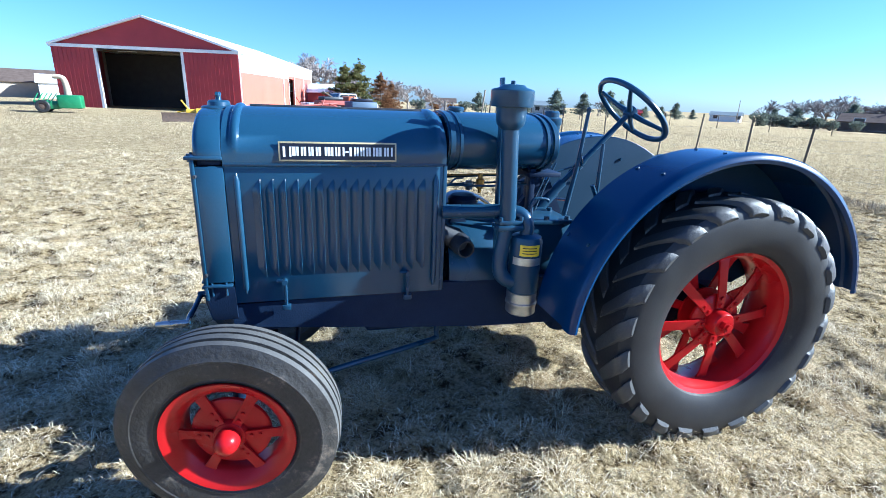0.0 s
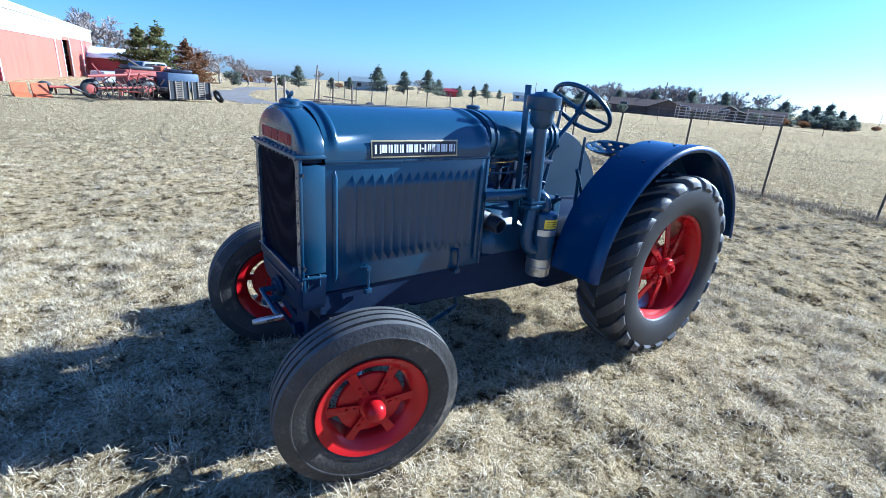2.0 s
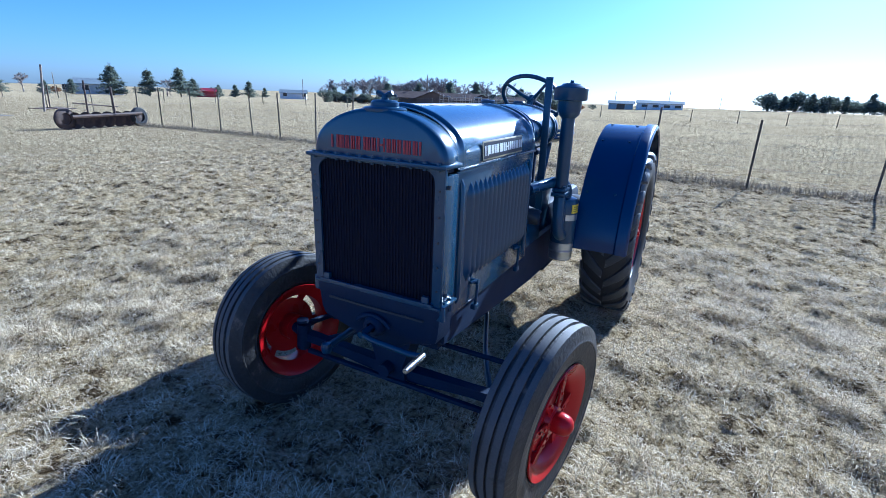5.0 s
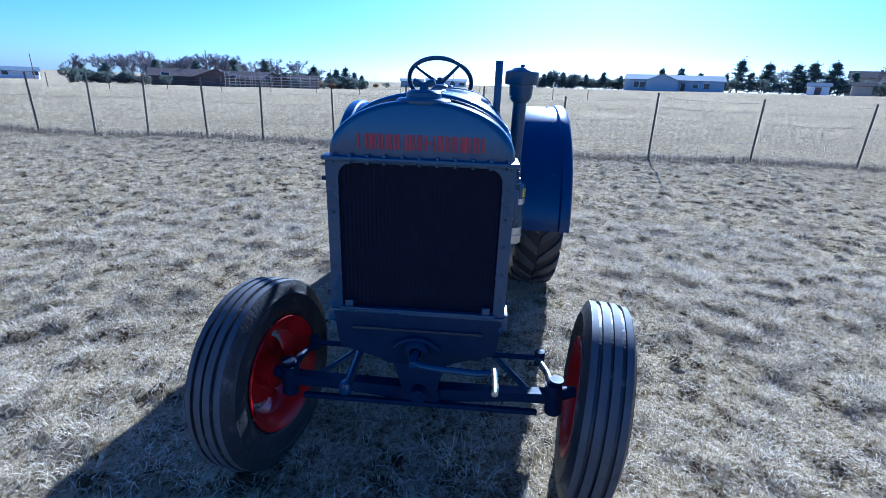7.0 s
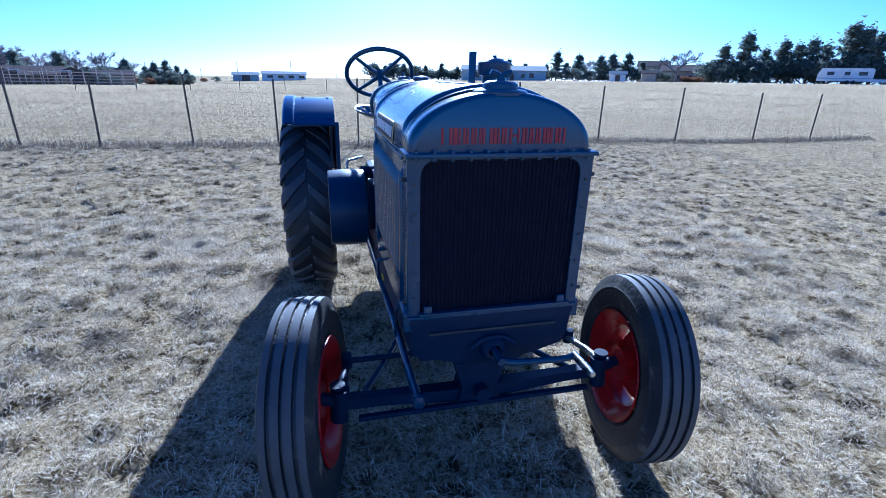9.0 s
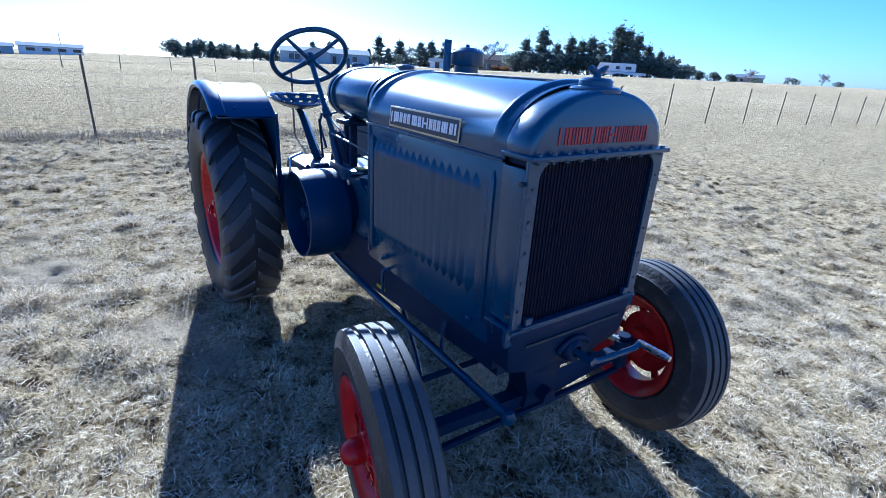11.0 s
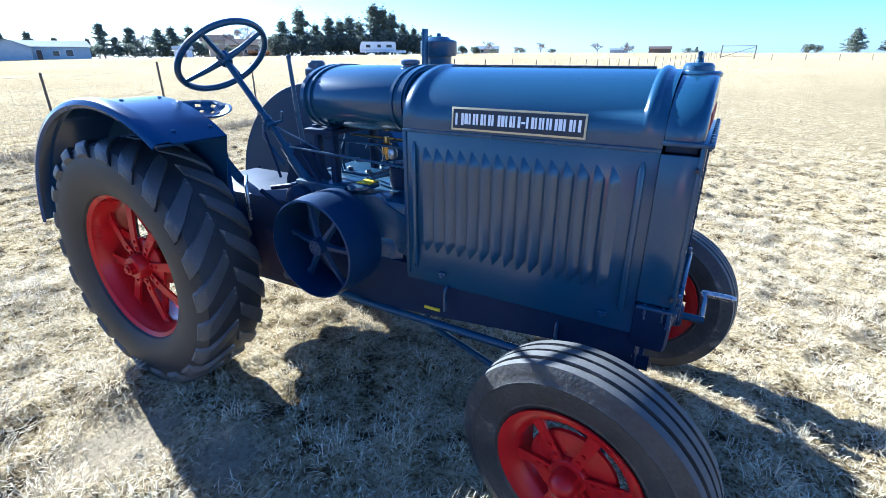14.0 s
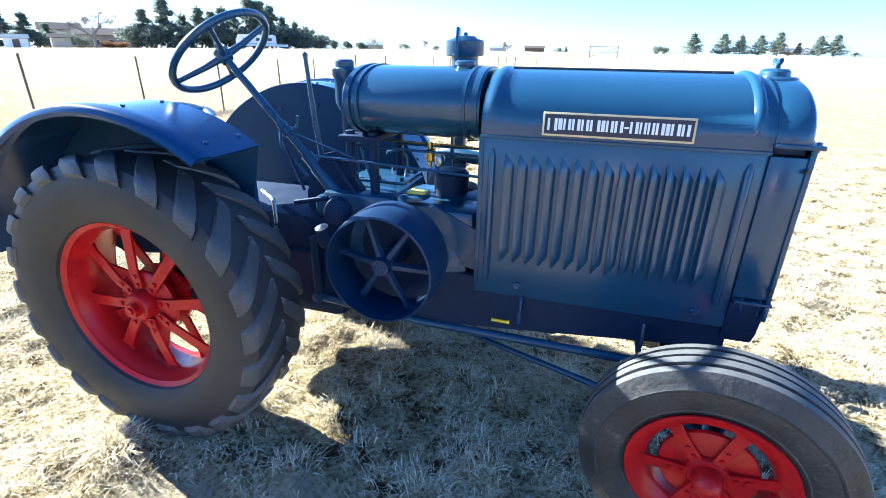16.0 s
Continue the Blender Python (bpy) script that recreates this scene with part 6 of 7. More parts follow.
BARE = [bare_tree(7.0, 41), bare_tree(6.2, 42), bare_tree(5.4, 43, 0.7), bare_tree(8.5, 44, 0.42)]
for kind, az, d, s in ((0, 92.2, 82, 1.0), (1, 90.4, 84, 0.95), (2, 88.2, 80, 1.2), (1, 89.2, 90, 1.2), (2, 80.2, 72, 0.85), (2, 78.4, 74, 0.75), (3, 76.6, 80, 0.42), (3, 75.6, 80, 0.38), (2, 74.4, 120, 0.5), (1, 68.2, 150, 0.6), (2, 57.0, 140, 0.75),
                       (3, 41.0, 112, 0.5), (1, 37.0, 112, 0.72), (2, 34.2, 112, 0.85), (0, 31.2, 112, 0.80), (1, 27.6, 112, 0.85), (2, 26.2, 112, 0.75), (0, 24.4, 112, 0.62), (2, 22.4, 112, 0.85), (1, 20.6, 114, 0.80), (2, 19.4, 114, 0.60), (2, 33.0, 116, 0.80), (0, 36.2, 118, 0.85), (1, 35.0, 120, 0.9), (2, 32.0, 118, 1.0), (0, 30.2, 118, 0.95), (1, 28.6, 118, 0.9), (2, 27.0, 118, 1.05), (0, 25.6, 118, 0.8), (1, 23.4, 118, 0.85), (2, 18.2, 116, 0.8), (0, 38.2, 118, 0.8),
                       (0, -38.5, 150, 1.25), (2, -29.8, 165, 1.2), (1, -65.0, 210, 0.7), (1, -70.8, 240, 0.7), (0, -76.8, 250, 0.75), (3, -79.5, 260, 0.55), (2, -80.0, 260, 0.7), (2, -68.0, 230, 0.6), (2, -17.5, 180, 1.0)):
    x, y = polar(az, d)
    t = copy_thing(BARE[kind], on_ground(x, y, az * 7))
    t.matrix_basis = on_ground(x, y, az * 7, s * 1.45)
settle(BARE[0], *polar(29.4, 114), 0, 1.3)
settle(BARE[1], *polar(35.4, 116), 0, 1.05)
settle(BARE[2], *polar(87.0, 86), 0, 1.8)
settle(BARE[3], *polar(91.2, 95), 0, 1.4)

SHRUBS = [shrub(6, 3.0, 61, M_SHRUB, "dark dense windbreak of junipers"), shrub(3.0, 2.2, 62, M_SHRUB, "rounded dark evergreen shrub"), shrub(4.5, 2.4, 63, M_RUSSET, "brown leafless hedge shrub"), shrub(7, 4.4, 64, M_SHRUB, "tall dark windbreak of junipers", n=1400)]
spots = [(3, a, 138 + 2 * math.sin(a * 9), 1.25) for a in np.arange(-41.8, -57.5, -1.55)] + [(3, a, 146, 0.75 - 0.04 * (-57 - a)) for a in np.arange(-57.5, -64.5, -1.5)]
spots += [(0 if k % 3 else 3, a, 160 + 3 * math.sin(a * 7), 0.95 + 0.30 * math.sin(a * 5.3)) for k, a in enumerate(np.arange(-5.8, -16.4, -0.72))]
spots += [(0 if k % 2 else 2, a, 110 + 4 * math.sin(a * 7), 0.58 + 0.2 * math.sin(a * 4.1)) for k, a in enumerate(np.concatenate([np.arange(13.6, 20.4, 0.85), np.arange(35.6, 41.2, 0.9)]))]
spots += [(3, 21.6, 107, 0.55), (3, 20.5, 108, 0.75), (3, 19.1, 110, 0.72), (3, 38.9, 106, 0.45), (3, 37.0, 106, 0.5), (3, 16.8, 112, 0.55), (3, 15.2, 112, 0.6), (3, 13.6, 114, 0.5),
          (1, 41.3, 100, 1.1), (1, 52.6, 140, 1.2), (1, 54.0, 140, 1.0), (0, 39.8, 108, 0.75), (0, 38.6, 108, 0.7), (0, 36.8, 110, 0.7), (2, 35.0, 108, 0.8), (0, 20.4, 110, 1.0), (0, 22.0, 112, 1.0), (2, 21.0, 112, 1.0), (0, 17.0, 116, 0.85), (0, 15.4, 116, 0.9), (0, 14.0, 116, 0.7), (1, 72.0, 110, 1.1), (1, 77.2, 66, 0.8), (2, 75.6, 130, 0.9), (2, 73.6, 140, 0.9), (2, 66, 150, 0.8), (2, 63, 150, 0.8),
          (0, 35.4, 92, 0.5), (1, 33.4, 91, 0.7), (0, 27.3, 92, 0.5), (1, 24.2, 91, 0.6), (0, 20.6, 91, 0.55), (0, -25.8, 150, 1.1), (0, -28.4, 150, 1.2), (0, -30.0, 150, 1.0), (0, -34.2, 152, 1.3), (0, -36.2, 150, 1.2), (2, -40.6, 150, 0.9), (0, -65.6, 215, 0.8), (0, -68.6, 220, 0.9), (0, -72.0, 240, 0.8), (0, -85.6, 290, 1.0), (0, -96.2, 190, 0.75), (1, -95.6, 188, 1.2), (0, -112.0, 205, 0.5), (2, -107.0, 215, 0.8), (0, 10.8, 150, 0.5), (2, 12.0, 150, 0.6)]
for kind, az, d, s in spots:
    x, y = polar(float(az), d)
    t = copy_thing(SHRUBS[kind], on_ground(x, y, float(az) * 31))
    t.matrix_basis = on_ground(x, y, float(az) * 31, s)
for ob, az, d, s in zip(SHRUBS, (-16.4, -37.5, -39.5, -59.2), (162, 150, 152, 142), (0.9, 1.2, 1.0, 0.9)):
    settle(ob, *polar(az, d), 10, s)

# ---- distant buildings ----
WIN = tuple((x, 0.9, 1.2, 1.1, "w") for x in (-6, -2.5, 3.5, 6.5)) + ((0.6, 0.0, 1.0, 2.1, "d"),)
house("farmhouse", "low tan farmhouse with brown shingle roof", *polar(114.6, 104), 205, 17, 9, 2.5, 1.8, M_TANW, M_SHINGLE, WIN)
house("white_garage", "small white gabled garage with arched window", *polar(112.6, 97), 202, 5.5, 5.5, 2.4, 1.1, M_TRIM, M_TRIM, ((0, 0.5, 1.6, 1.6, "w"),))
house("ranch_house", "low brown ranch house with brown shingle roof", *polar(32.0, 98), 302, 9.5, 7, 1.5, 1.1, M_BROWNW, M_SHINGLE, WIN[1:3], porch=False)
house("ranch_gable", "brown gabled front of the ranch house", *polar(29.0, 95), 29, 8, 6, 1.5, 1.2, M_BROWNW, M_SHINGLE, ())
house("ranch_wing", "brown low wing with covered porch", *polar(25.8, 96), 296, 8, 6, 1.5, 1.0, M_BROWNW, M_SHINGLE, WIN[1:3], porch=True)
house("ranch_gable", "brown gabled end wing beside the corral", *polar(23.2, 98), 23, 7, 5, 1.4, 1.1, M_BROWNW, M_SHINGLE, ())
house("loafing_shed", "small open-fronted brown shed by the corral", *polar(20.0, 94), 290, 5, 3.5, 1.5, 0.6, M_WOOD, M_SHINGLE, (), category="shed")
house("blue_grey_house", "long pale blue-grey single-storey house", *polar(-20.4, 150), 250, 24, 11, 2.8, 1.3, M_GREYW, M_GREYROOF, tuple((x, 0.8, 1.3, 1.4, "w") for x in (-9, -7.5, 8)) + ((2.5, 0, 1.0, 2.1, "d"), (5.5, 0.9, 1.2, 1.0, "w")))
house("blue_grey_wing", "pale blue-grey gabled garage wing", *polar(-19.4, 144), 340, 8, 7.5, 2.6, 1.5, M_GREYW, M_GREYROOF, ((0, 0, 4.5, 2.1, "d"),))
house("machine_shed", "long white shed with grey-green roof", *polar(4.0, 160), 274, 12.5, 7, 1.7, 0.7, M_TRIM, M_GREYROOF, tuple((x, 0.6, 1.6, 0.7, "w") for x in (-4, -1, 2, 5)), category="shed")
house("grey_shed", "small grey-blue shed on the far plain", *polar(7.9, 160), 278, 7, 6, 1.7, 0.7, M_GREYW, M_GREYROOF, ((0, 0, 2.4, 1.6, "d"),), category="shed")
house("red_shed", "small red shed among pines", *polar(53.4, 140), 320, 4.4, 3.5, 1.5, 0.6, M_BARN, M_BARN, (), category="shed")
house("grey_cottage", "pale grey house behind pine trees", *polar(62.6, 140), 330, 9, 7, 2.3, 1.1, M_GREYW, M_GREYROOF, WIN[:2])
house("distant_house", "distant low white house", *polar(44.6, 170), 310, 8, 6, 1.9, 0.9, M_TRIM, M_GREYROOF, WIN[1:3])
house("tan_house", "tan house with brown roof among trees", *polar(-39.6, 160), 230, 14, 9, 3.2, 1.6, M_TANW, M_SHINGLE, WIN)
house("tan_house", "two-storey tan house among bare trees", *polar(-36.2, 172), 235, 9, 8, 4.8, 1.6, M_TANW, M_SHINGLE, WIN[1:3])
house("white_shed", "small white garden shed", *polar(-32.8, 140), 238, 4, 3, 2.0, 0.6, M_TRIM, M_GREYROOF, ((0, 0, 1.2, 1.7, "d"),), category="shed")
house("white_shed", "small pale wooden shed", *polar(-35.9, 138), 236, 3.4, 3, 2.2, 0.6, M_TANW, M_SHINGLE, (), category="shed")
house("distant_house", "distant low grey house", *polar(-65.0, 240), 205, 10, 8, 2.4, 1.2, M_TANW, M_GREYROOF, WIN[:2])
house("distant_shed", "distant brown barn on the skyline", *polar(-83.0, 300), 187, 11, 8, 2.6, 1.2, M_BROWNW, M_SHINGLE, (), category="shed")
house("distant_shed", "distant grey shed on the skyline", *polar(-79.0, 290), 190, 9, 7, 2.2, 0.9, M_GREYW, M_GREYROOF, (), category="shed")
house("white_barn", "white barn behind a row of pines", *polar(-107.2, 225), 163, 11, 10, 3.0, 1.9, M_TRIM, M_ROOF, (), category="barn")
house("distant_house", "distant white house with dark roof", *polar(75.0, 150), 345, 9, 7, 2.2, 1.1, M_TRIM, M_SHINGLE, WIN[:2])

# ---- travel trailer ----
x, y = polar(-52.5, 116)
rv = place("travel_trailer", "white travel trailer parked by dark junipers", "trailer", x, y, -51.3 - 90)
bm = BM()
plate(bm, [(-4.1, 0.55), (-4.1, 1.6), (-3.6, 2.75), (3.6, 2.75), (3.9, 2.5), (3.9, 0.55)], -1.2, 1.2, "xz")
part("body", bm, M_TRIM, rv, smooth=0)
for wx, ww in ((-2.2, 1.0), (0.2, 0.8), (2.4, 1.2)):
    for s in (-1, 1):
        bm = BM()
        box(bm, wx - ww / 2, wx + ww / 2, s * 1.2, s * 1.23, 1.55, 2.15)
        part("window", bm, M_GLASS, rv, smooth=0)
for wx in (0.4, 1.3):
    for s in (-1, 1):
        bm = BM()
        cyl(bm, (wx, s * 0.95, 0.36), (wx, s * 1.2, 0.36), 0.36, seg=16)
        part("wheel", bm, M_RUBBER, rv)
bm = BM()
box(bm, 3.9, 6.2, -0.9, 0.9, 0.5, 0.95)
part("flatbed", bm, M_TRIM, rv, smooth=0)
bm = BM()
box(bm, -4.0, 3.85, -1.215, 1.215, 0.95, 1.10)
part("stripe", bm, M_GREYW, rv, smooth=0)

# ---- power poles ----
POLE = tagged(new("power_pole"), "tall weathered wooden power pole with crossarm", "pole", "power poles")
part("pole", cyl(BM(), (0, 0, -0.5), (0, 0, 6.4), 0.13, 0.09, 8), M_WOOD, POLE)
bm = BM()
box(bm, -0.9, 0.9, -0.06, 0.06, 5.75, 5.87)
part("crossarm", bm, M_WOOD, POLE, smooth=0)
POLE.matrix_basis = on_ground(*polar(29.6, 102), 20, 0.95)
for az, d, s in ((43.6, 165, 0.95), (8.6, 190, 0.85), (3.2, 190, 0.9), (12.1, 200, 0.6), (-1.6, 190, 0.7), (62.0, 170, 0.7), (66.0, 130, 0.65), (17.0, 160, 0.8)):
    x, y = polar(az, d)
    copy_thing(POLE, on_ground(x, y, az)).matrix_basis = on_ground(x, y, az, s)

# ---- corral by the ranch house ----
def corral_run(az, d, rot, n, label):
    run = place("corral_fence", label, "fence", *polar(az, d), rot, "corral panels")
    for k in range(n):
        part("post", cyl(BM(), (-0.75 * n + 1.5 * k, 0, -0.3), (-0.75 * n + 1.5 * k, 0, 1.75 + 0.35 * (k % 3 == 0)), 0.055, seg=6), M_PALEWOOD, run)
    for h in (0.4, 0.8, 1.2, 1.65):
        part("rail", cyl(BM(), (-0.75 * n, 0, h), (0.75 * n - 1.5, 0, h), 0.045, seg=6), M_PALEWOOD, run)


M_PALEWOOD = material("sun_bleached_rails", (0.40, 0.34, 0.27), (0.52, 0.46, 0.38), 0.85, scale=3, fine=40, bump=0.3)
corral_run(23.0, 82, 292, 9, "pale corral panels in front of the brown wing")
corral_run(21.4, 86, 292, 8, "pale corral panels beside the open shed")
corral_run(25.6, 86, 292, 5, "pale corral panels by the porch")


# ---- old machinery by the barn ----
def wheel_simple(parent, c, R, W, mat=None, axis="y", rim=None):
    o = Vector(c)
    ax = (0, 1, 0) if axis == "y" else (1, 0, 0)
    bm = BM()
    lathe(bm, [(R * 0.55, -W / 2), (R * 0.9, -W / 2), (R, -W * 0.3), (R, W * 0.3), (R * 0.9, W / 2), (R * 0.55, W / 2), (R * 0.5, 0.0), (R * 0.55, -W / 2)], o, ax, 20)
    w = part("wheel", bm, mat or M_RUBBER, parent)
    bm = BM()
    lathe(bm, [(0.0, W * 0.3), (R * 0.2, W * 0.3), (R * 0.55, W * 0.1), (R * 0.55, -W * 0.1), (R * 0.2, -W * 0.3), (0.0, -W * 0.3)], o, ax, 14)
    part("rim", bm, rim or M_RUST, w)
    return w


def bar(parent, a, b, r, mat, name="bar", seg=6):
    return part(name, cyl(BM(), a, b, r, seg=seg), mat, parent)


def block(parent, b, mat, name, bev=0.0, rot=None):
    bm = BM()
    box(bm, *b, bev)
    return part(name, bm, mat, parent, m=rot)


# green implement with a pale hood
g = place("green_implement", "green farm implement with pale plastic hopper", "machine", -13.5, 31.5, 10)
block(g, (-0.2, 0.95, -0.5, 0.5, 0.25, 1.0), M_GREENP, "body", 0.08)
block(g, (-1.3, -0.2, -0.35, 0.35, 0.2, 0.65), M_GREENP, "deck", 0.06)
bm = BM()
tube(bm, [(0.3, 0, 0.9), (0.28, 0, 1.5), (0.15, 0, 1.95), (-0.3, 0, 2.0)], [0.20, 0.16, 0.15, 0.12], 10, 4)
part("chute", bm, M_TANW, g)
wheel_simple(g, (-0.9, -0.45, 0.35), 0.35, 0.18)
wheel_simple(g, (-0.9, 0.45, 0.35), 0.35, 0.18)
for k in range(5):
    bar(g, (-1.3 + 0.2 * k, -0.4, 0.6), (-1.2 + 0.22 * k, 0.3, 1.05), 0.03, M_GREENP, "tine")

# yellow grader blade
g = place("grader_blade", "yellow tractor grader blade with black cutting edge", "machine", -5.6, 25.5, 14)
bm = BM()
plate(bm, [(-0.16, 0.0), (-0.10, 0.22), (-0.16, 0.45), (-0.13, 0.45), (-0.06, 0.22), (-0.12, 0.0)], -1.2, 1.2, "yz")
part("blade", bm, M_RUST, g)
block(g, (-0.1, 0.9, 0.0, 0.14, 0.35, 0.62), M_YELLOWP, "beam", 0.03)
block(g, (0.35, 0.95, -0.15, 0.35, 0.30, 0.66), M_YELLOWP, "head", 0.05)
bar(g, (0.1, 0.05, 0.5), (-0.25, 0.2, 1.05), 0.04, M_YELLOWP, "brace")
bar(g, (0.3, 0.05, 0.6), (-0.5, 0.3, 0.45), 0.04, M_YELLOWP, "brace")

# red two-row implements and pile
g = place("red_plough", "long rusty red plough frame lying on the grass", "machine", -0.6, 27.2, 20)
bar(g, (-1.4, 0, 0.35), (1.6, 0.1, 0.42), 0.06, M_RUSTRED, "beam")
bar(g, (-1.3, 0.5, 0.30), (1.4, 0.45, 0.35), 0.05, M_RUSTRED, "beam")
for k in range(5):
    bar(g, (-1.2 + 0.6 * k, 0, 0.38), (-1.0 + 0.6 * k, 0.5, 0.05), 0.04, M_RUSTRED, "shank")
wheel_simple(g, (-1.5, 0.2, 0.30), 0.30, 0.12)
g = place("orange_buckets", "pair of faded orange loader buckets", "machine", -2.35, 24.2, 15)
for s in (-0.60, 0.08):
    bm = BM()
    plate(bm, [(0.0, 0.0), (0.6, 0.0), (0.72, 0.5), (0.62, 0.55), (0.45, 0.15), (0.1, 0.12)], s, s + 0.55, "yz")
    part("bucket", bm, M_ORANGE, g)
g = place("hay_rake", "rusty red side-delivery hay rake with curved tines", "machine", 0.9, 24.6, 25)
bar(g, (-1.5, 0.0, 0.95), (1.3, 0.4, 1.15), 0.06, M_RUSTRED, "beam")
bar(g, (-1.4, -0.5, 0.5), (1.2, -0.2, 0.6), 0.05, M_RUSTRED, "beam")
for k in range(12):
    t = k / 11
    bm = BM()
    tube(bm, [(-1.4 + 2.6 * t, -0.4 + 0.3 * t, 0.9), (-1.4 + 2.6 * t, -0.75 + 0.3 * t, 0.55), (-1.35 + 2.6 * t, -0.55 + 0.3 * t, 0.1)], 0.02, 5, 3)
    part("tine", bm, M_RUST, g)
for a in range(4):
    c = Vector((-1.1 + a * 0.75, -0.35 + 0.1 * (a % 2), 0.36))
    reel = part("reel", ring_torus(BM(), c, (0.35 - 0.2 * a, 1, 0.1), 0.34, 0.022, 20, 6), M_RUST, g)
    for k in range(6):
        d = Vector((math.cos(k * 1.05), 0, math.sin(k * 1.05)))
        part("reel_spoke", cyl(BM(), c, c + d * 0.34, 0.014, seg=4), M_RUST, reel)
tangle = random.Random(5)
for k in range(22):
    p = Vector((tangle.uniform(-1.5, 1.5), tangle.uniform(-0.6, 0.5), tangle.uniform(0.15, 0.95)))
    q = p + Vector((tangle.gauss(0, 0.45), tangle.gauss(0, 0.3), tangle.gauss(0, 0.35)))
    q.z = max(0.05, min(1.25, q.z))
    bar(g, p, q, tangle.uniform(0.018, 0.045), tangle.choice((M_RUST, M_RUSTRED, M_DARK)), "rod")
bar(g, (-0.8, 0.1, 0.9), (-1.1, 0.3, 1.45), 0.03, M_RUSTRED, "lever")
bar(g, (0.2, 0.1, 0.9), (0.5, 0.3, 1.35), 0.03, M_RUSTRED, "lever")
wheel_simple(g, (1.2, 0.3, 0.42), 0.42, 0.16, rim=M_RUSTRED)
wheel_simple(g, (-1.2, 0.45, 0.42), 0.42, 0.16, rim=M_RUSTRED)
g = place("orange_combine", "faded orange pull-type harvester with rusted panels", "machine", 1.9, 27.2, 20)
block(g, (-1.1, 1.0, -0.6, 0.6, 0.6, 1.30), M_RUSTRED, "body", 0.10)
block(g, (-0.9, 0.3, -0.5, 0.5, 1.3, 1.5), M_DARK, "hood", 0.08)
bar(g, (-0.2, -0.3, 1.4), (-0.9, -0.5, 1.75), 0.05, M_RUST, "spout")
bar(g, (0.9, -0.55, 1.5), (0.2, -0.6, 0.5), 0.04, M_DARK, "drive_belt")
block(g, (0.6, 1.15, -0.5, 0.5, 0.25, 1.55), M_ORANGE, "elevator", 0.08)
bar(g, (-1.1, -0.65, 0.45), (1.1, -0.65, 0.5), 0.07, M_DARK, "axle_beam")
wheel_simple(g, (-0.7, -0.75, 0.45), 0.45, 0.22)
wheel_simple(g, (0.7, -0.75, 0.45), 0.45, 0.22)

# pickup truck
M_PALESILVER = material("silver_grey_car_paint", (0.40, 0.41, 0.43), (0.48, 0.49, 0.51), 0.35, scale=2, fine=40, bump=0.01, coat=0.3)
g = place("pickup_truck", "white and silver pickup truck parked by cedars", "truck", 2.5, 33.5, 20)
bm = BM()
plate(bm, [(-2.6, 0.45), (-2.6, 1.0), (-0.75, 1.05), (-0.35, 1.7), (0.9, 1.72), (1.0, 1.1), (2.6, 1.05), (2.6, 0.45)], -0.9, 0.9, "xz")
bmesh.ops.bevel(bm, geom=bm.edges[:], offset=0.05, segments=2, affect="EDGES")
part("body", bm, M_PALESILVER, g)
for s in (-1, 1):
    bm = BM()
    plate(bm, [(-0.6, 1.12), (-0.30, 1.6), (0.25, 1.62), (0.25, 1.12)], s * 0.905, s * 0.915, "xz")
    part("window", bm, M_GLASS, g, smooth=0)
    bm = BM()
    plate(bm, [(0.32, 1.12), (0.32, 1.62), (0.82, 1.62), (0.88, 1.12)], s * 0.905, s * 0.915, "xz")
    part("window", bm, M_GLASS, g, smooth=0)
    for wx in (-1.65, 1.65):
        wheel_simple(g, (wx, s * 0.82, 0.38), 0.38, 0.24, rim=M_SILVER)
bm = BM()
box(bm, -0.01, 0.01, -0.78, 0.78, -0.32, 0.32)
part("windscreen", bm, M_GLASS, g, m=Matrix.Translation((-0.565, 0, 1.38)) @ Matrix.Rotation(radians(31), 4, "Y"), smooth=0)

PARKED = copy_thing(g, on_ground(*polar(30.6, 96), 300))
tagged(PARKED, "white pickup truck parked before the ranch house", "truck")

# equipment trailer with raised ramps
M_SLATE = material("dull_slate_blue_paint", (0.05, 0.085, 0.14), (0.09, 0.13, 0.19), 0.55, scale=4, fine=40, bump=0.1, fleck=((0.14, 0.09, 0.06), 0.38, 6))
g = place("equipment_trailer", "dark equipment trailer with slatted grey loading ramps raised", "trailer", 3.6, 24.9, 16)
block(g, (-1.05, 1.05, 0.3, 3.2, 0.45, 0.6), M_WOOD, "deck")
for s in (-1.02, 0.05):
    block(g, (s, s + 0.97, 0.02, 0.07, 0.12, 0.95), M_DARK, "ramp_panel")
    for k in range(9):
        block(g, (s + 0.30, s + 0.66, -0.02, 0.019, 0.18 + k * 0.085, 0.22 + k * 0.085), M_WOOD, "slat")
    for k in range(4):
        block(g, (s + 0.02 + k * 0.30, s + 0.06 + k * 0.30, -0.025, 0.019, 0.10, 0.97), M_WOOD, "stile")
block(g, (-0.75, 0.75, 0.6, 1.9, 0.60, 1.30), M_SLATE, "tool_box", 0.05)
block(g, (-0.5, 0.55, 0.8, 1.6, 1.30, 1.46), M_NAVY, "box_lid", 0.03)
for s in (-1.0, 1.0):
    wheel_simple(g, (s * 1.05, 1.7, 0.36), 0.36, 0.2, axis="x")
g = place("spare_tyre", "worn black tyre leaning on the trailer", "tyre", 4.85, 24.9, 10)
bm = BM()
ring_torus(bm, (0, 0, 0.30), (0.9, 0.1, 0.45), 0.25, 0.09, 28, 10)
part("tyre", bm, M_RUBBER, g)

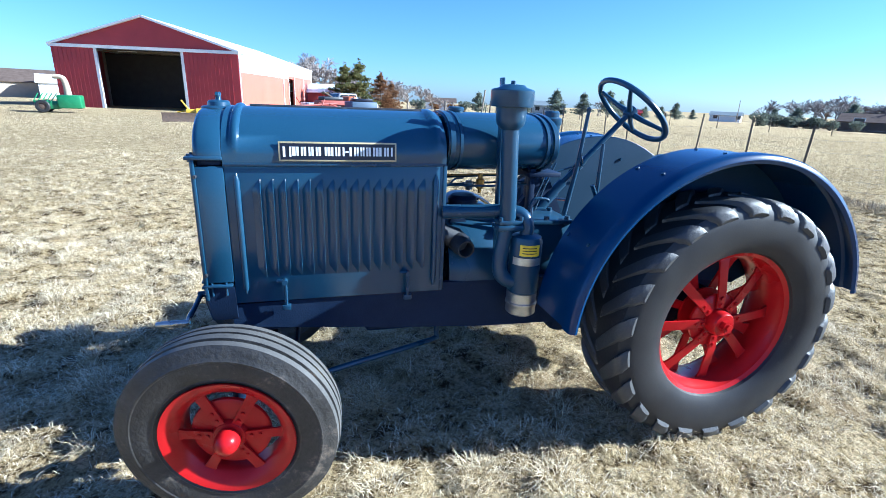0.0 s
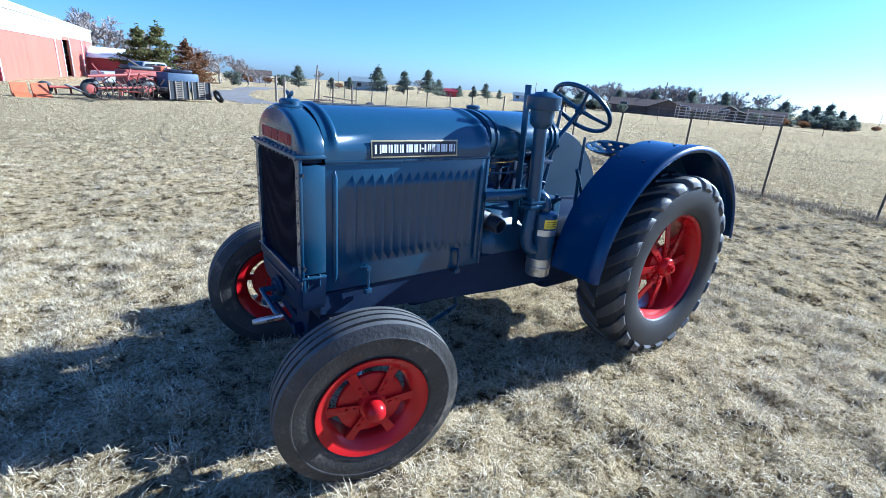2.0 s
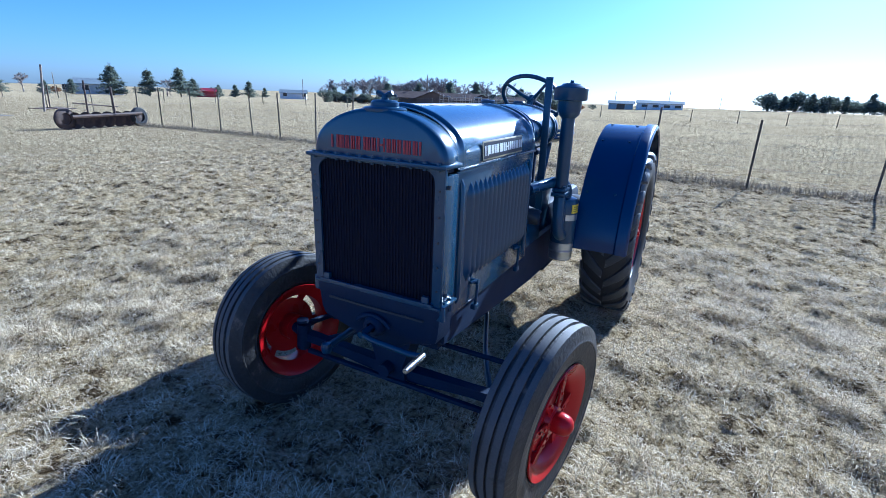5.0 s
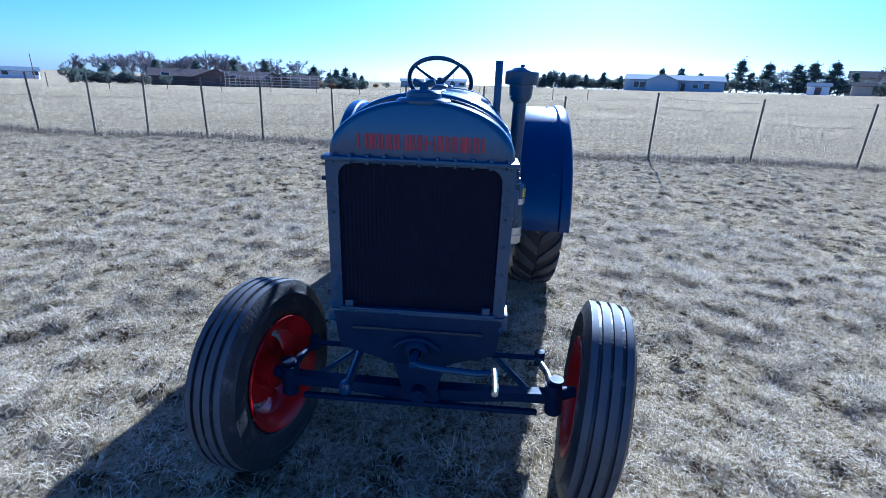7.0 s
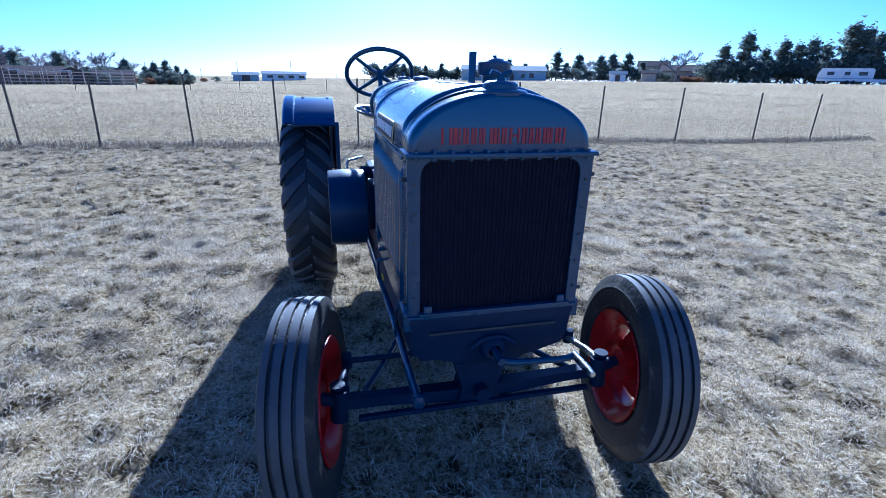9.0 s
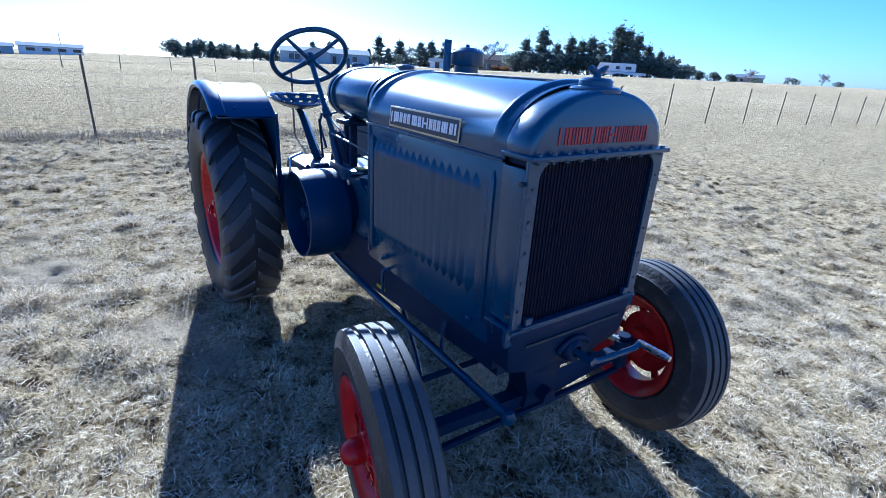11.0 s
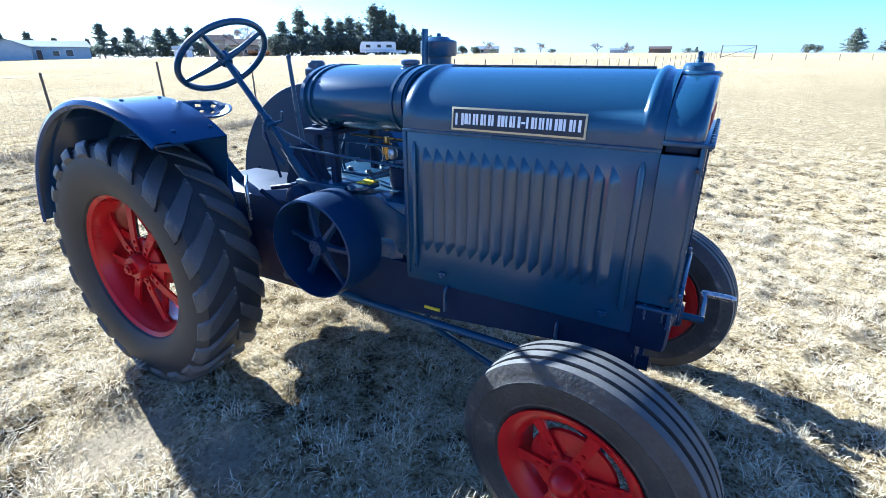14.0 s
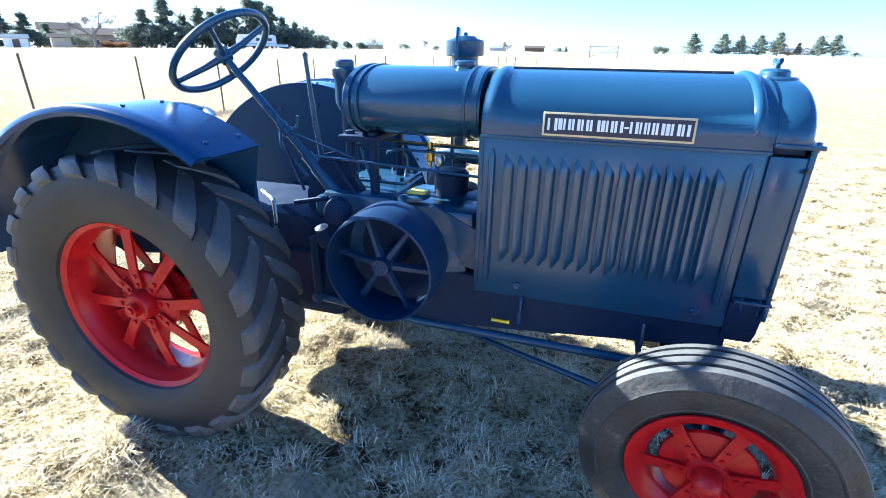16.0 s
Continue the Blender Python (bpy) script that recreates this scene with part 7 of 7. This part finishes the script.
# old disc plough by the fence
g = place("disc_plough", "old rusty disc plough with two upright levers by the fence", "machine", 9.0, 18.4, 12)
bar(g, (-1.5, 0, 0.45), (1.3, 0, 0.5), 0.06, M_RUST, "beam")
bar(g, (-1.4, 0.7, 0.42), (1.0, 0.5, 0.45), 0.05, M_RUST, "beam")
bar(g, (-0.9, 0, 0.5), (-0.8, 0.1, 1.65), 0.03, M_RUST, "lever")
bar(g, (0.15, 0, 0.5), (0.2, 0.1, 1.45), 0.03, M_RUST, "lever")
bar(g, (-1.3, 0.1, 0.9), (0.4, 0.1, 0.75), 0.025, M_RUST, "link")
for k in range(6):
    c = Vector((-1.2 + 0.42 * k, 0.25, 0.30))
    bm = BM()
    lathe(bm, [(0.0, 0.05), (0.15, 0.03), (0.28, -0.02), (0.285, -0.025), (0.15, 0.02), (0.0, 0.04)], c, (1, 0.35, 0), 18)
    part("disc", bm, M_RUST, g)
wheel_simple(g, (1.25, 0.1, 0.36), 0.36, 0.16)
wheel_simple(g, (-1.5, 0.35, 0.36), 0.36, 0.12, M_RUST)
g = place("harrow_section", "low rusty harrow lying in the grass", "machine", 12.2, 29.8, 12)
for k in range(4):
    bar(g, (-0.8, -0.5 + k * 0.35, 0.12), (0.9, -0.5 + k * 0.35, 0.12), 0.03, M_RUST, "bar")
bar(g, (-0.2, -0.6, 0.15), (0.0, 0.5, 0.15), 0.03, M_RUST, "bar")
bar(g, (-0.1, 0, 0.2), (0.0, 0.1, 1.3), 0.03, M_RUST, "lever")
# corner posts of the pasture fence
g = place("brace_posts", "pair of wooden corner brace posts in the fence", "fence post", 8.9, 28.6, 10)
bar(g, (0, 0, -0.3), (0, 0, 1.5), 0.07, M_WOOD, "post", 8)
bar(g, (0.6, 0.1, -0.3), (0.62, 0.1, 1.45), 0.07, M_WOOD, "post", 8)
bar(g, (2.6, 0, -0.3), (2.9, 0, 2.3), 0.05, M_WOOD, "post", 8)

# gravel track beside the machinery
M_GRAVEL = material("grey_gravel", (0.16, 0.145, 0.13), (0.27, 0.245, 0.22), 0.95, scale=1.5, fine=30, bump=0.4, spec=0.1)
track_line = smooth_path([Vector(p) for p in ((7.6, 25.5, 0), (6.9, 29, 0), (7.4, 34, 0), (9.6, 41, 0), (14, 50, 0), (22, 60, 0))], 8)
loops = []
for a, b in zip(track_line[:-1], track_line[1:]):
    n = Vector((-(b - a).y, (b - a).x, 0)).normalized()
    row = []
    for w in (-1.3, -0.6, 0.0, 0.6, 1.3):
        q = Vector(a) + n * (w + 0.12 * math.sin(a.y * 1.7 + w))
        row.append((q.x, q.y, float(ground_z(q.x, q.y)) + 0.035 - 0.03 * (abs(w) > 1)))
    loops.append(row)
bm = BM()
rings(bm, loops, False, False, False)
tagged(part("gravel_track", bm, M_GRAVEL), "grey gravel track past the old machinery", "track", kind="structure")
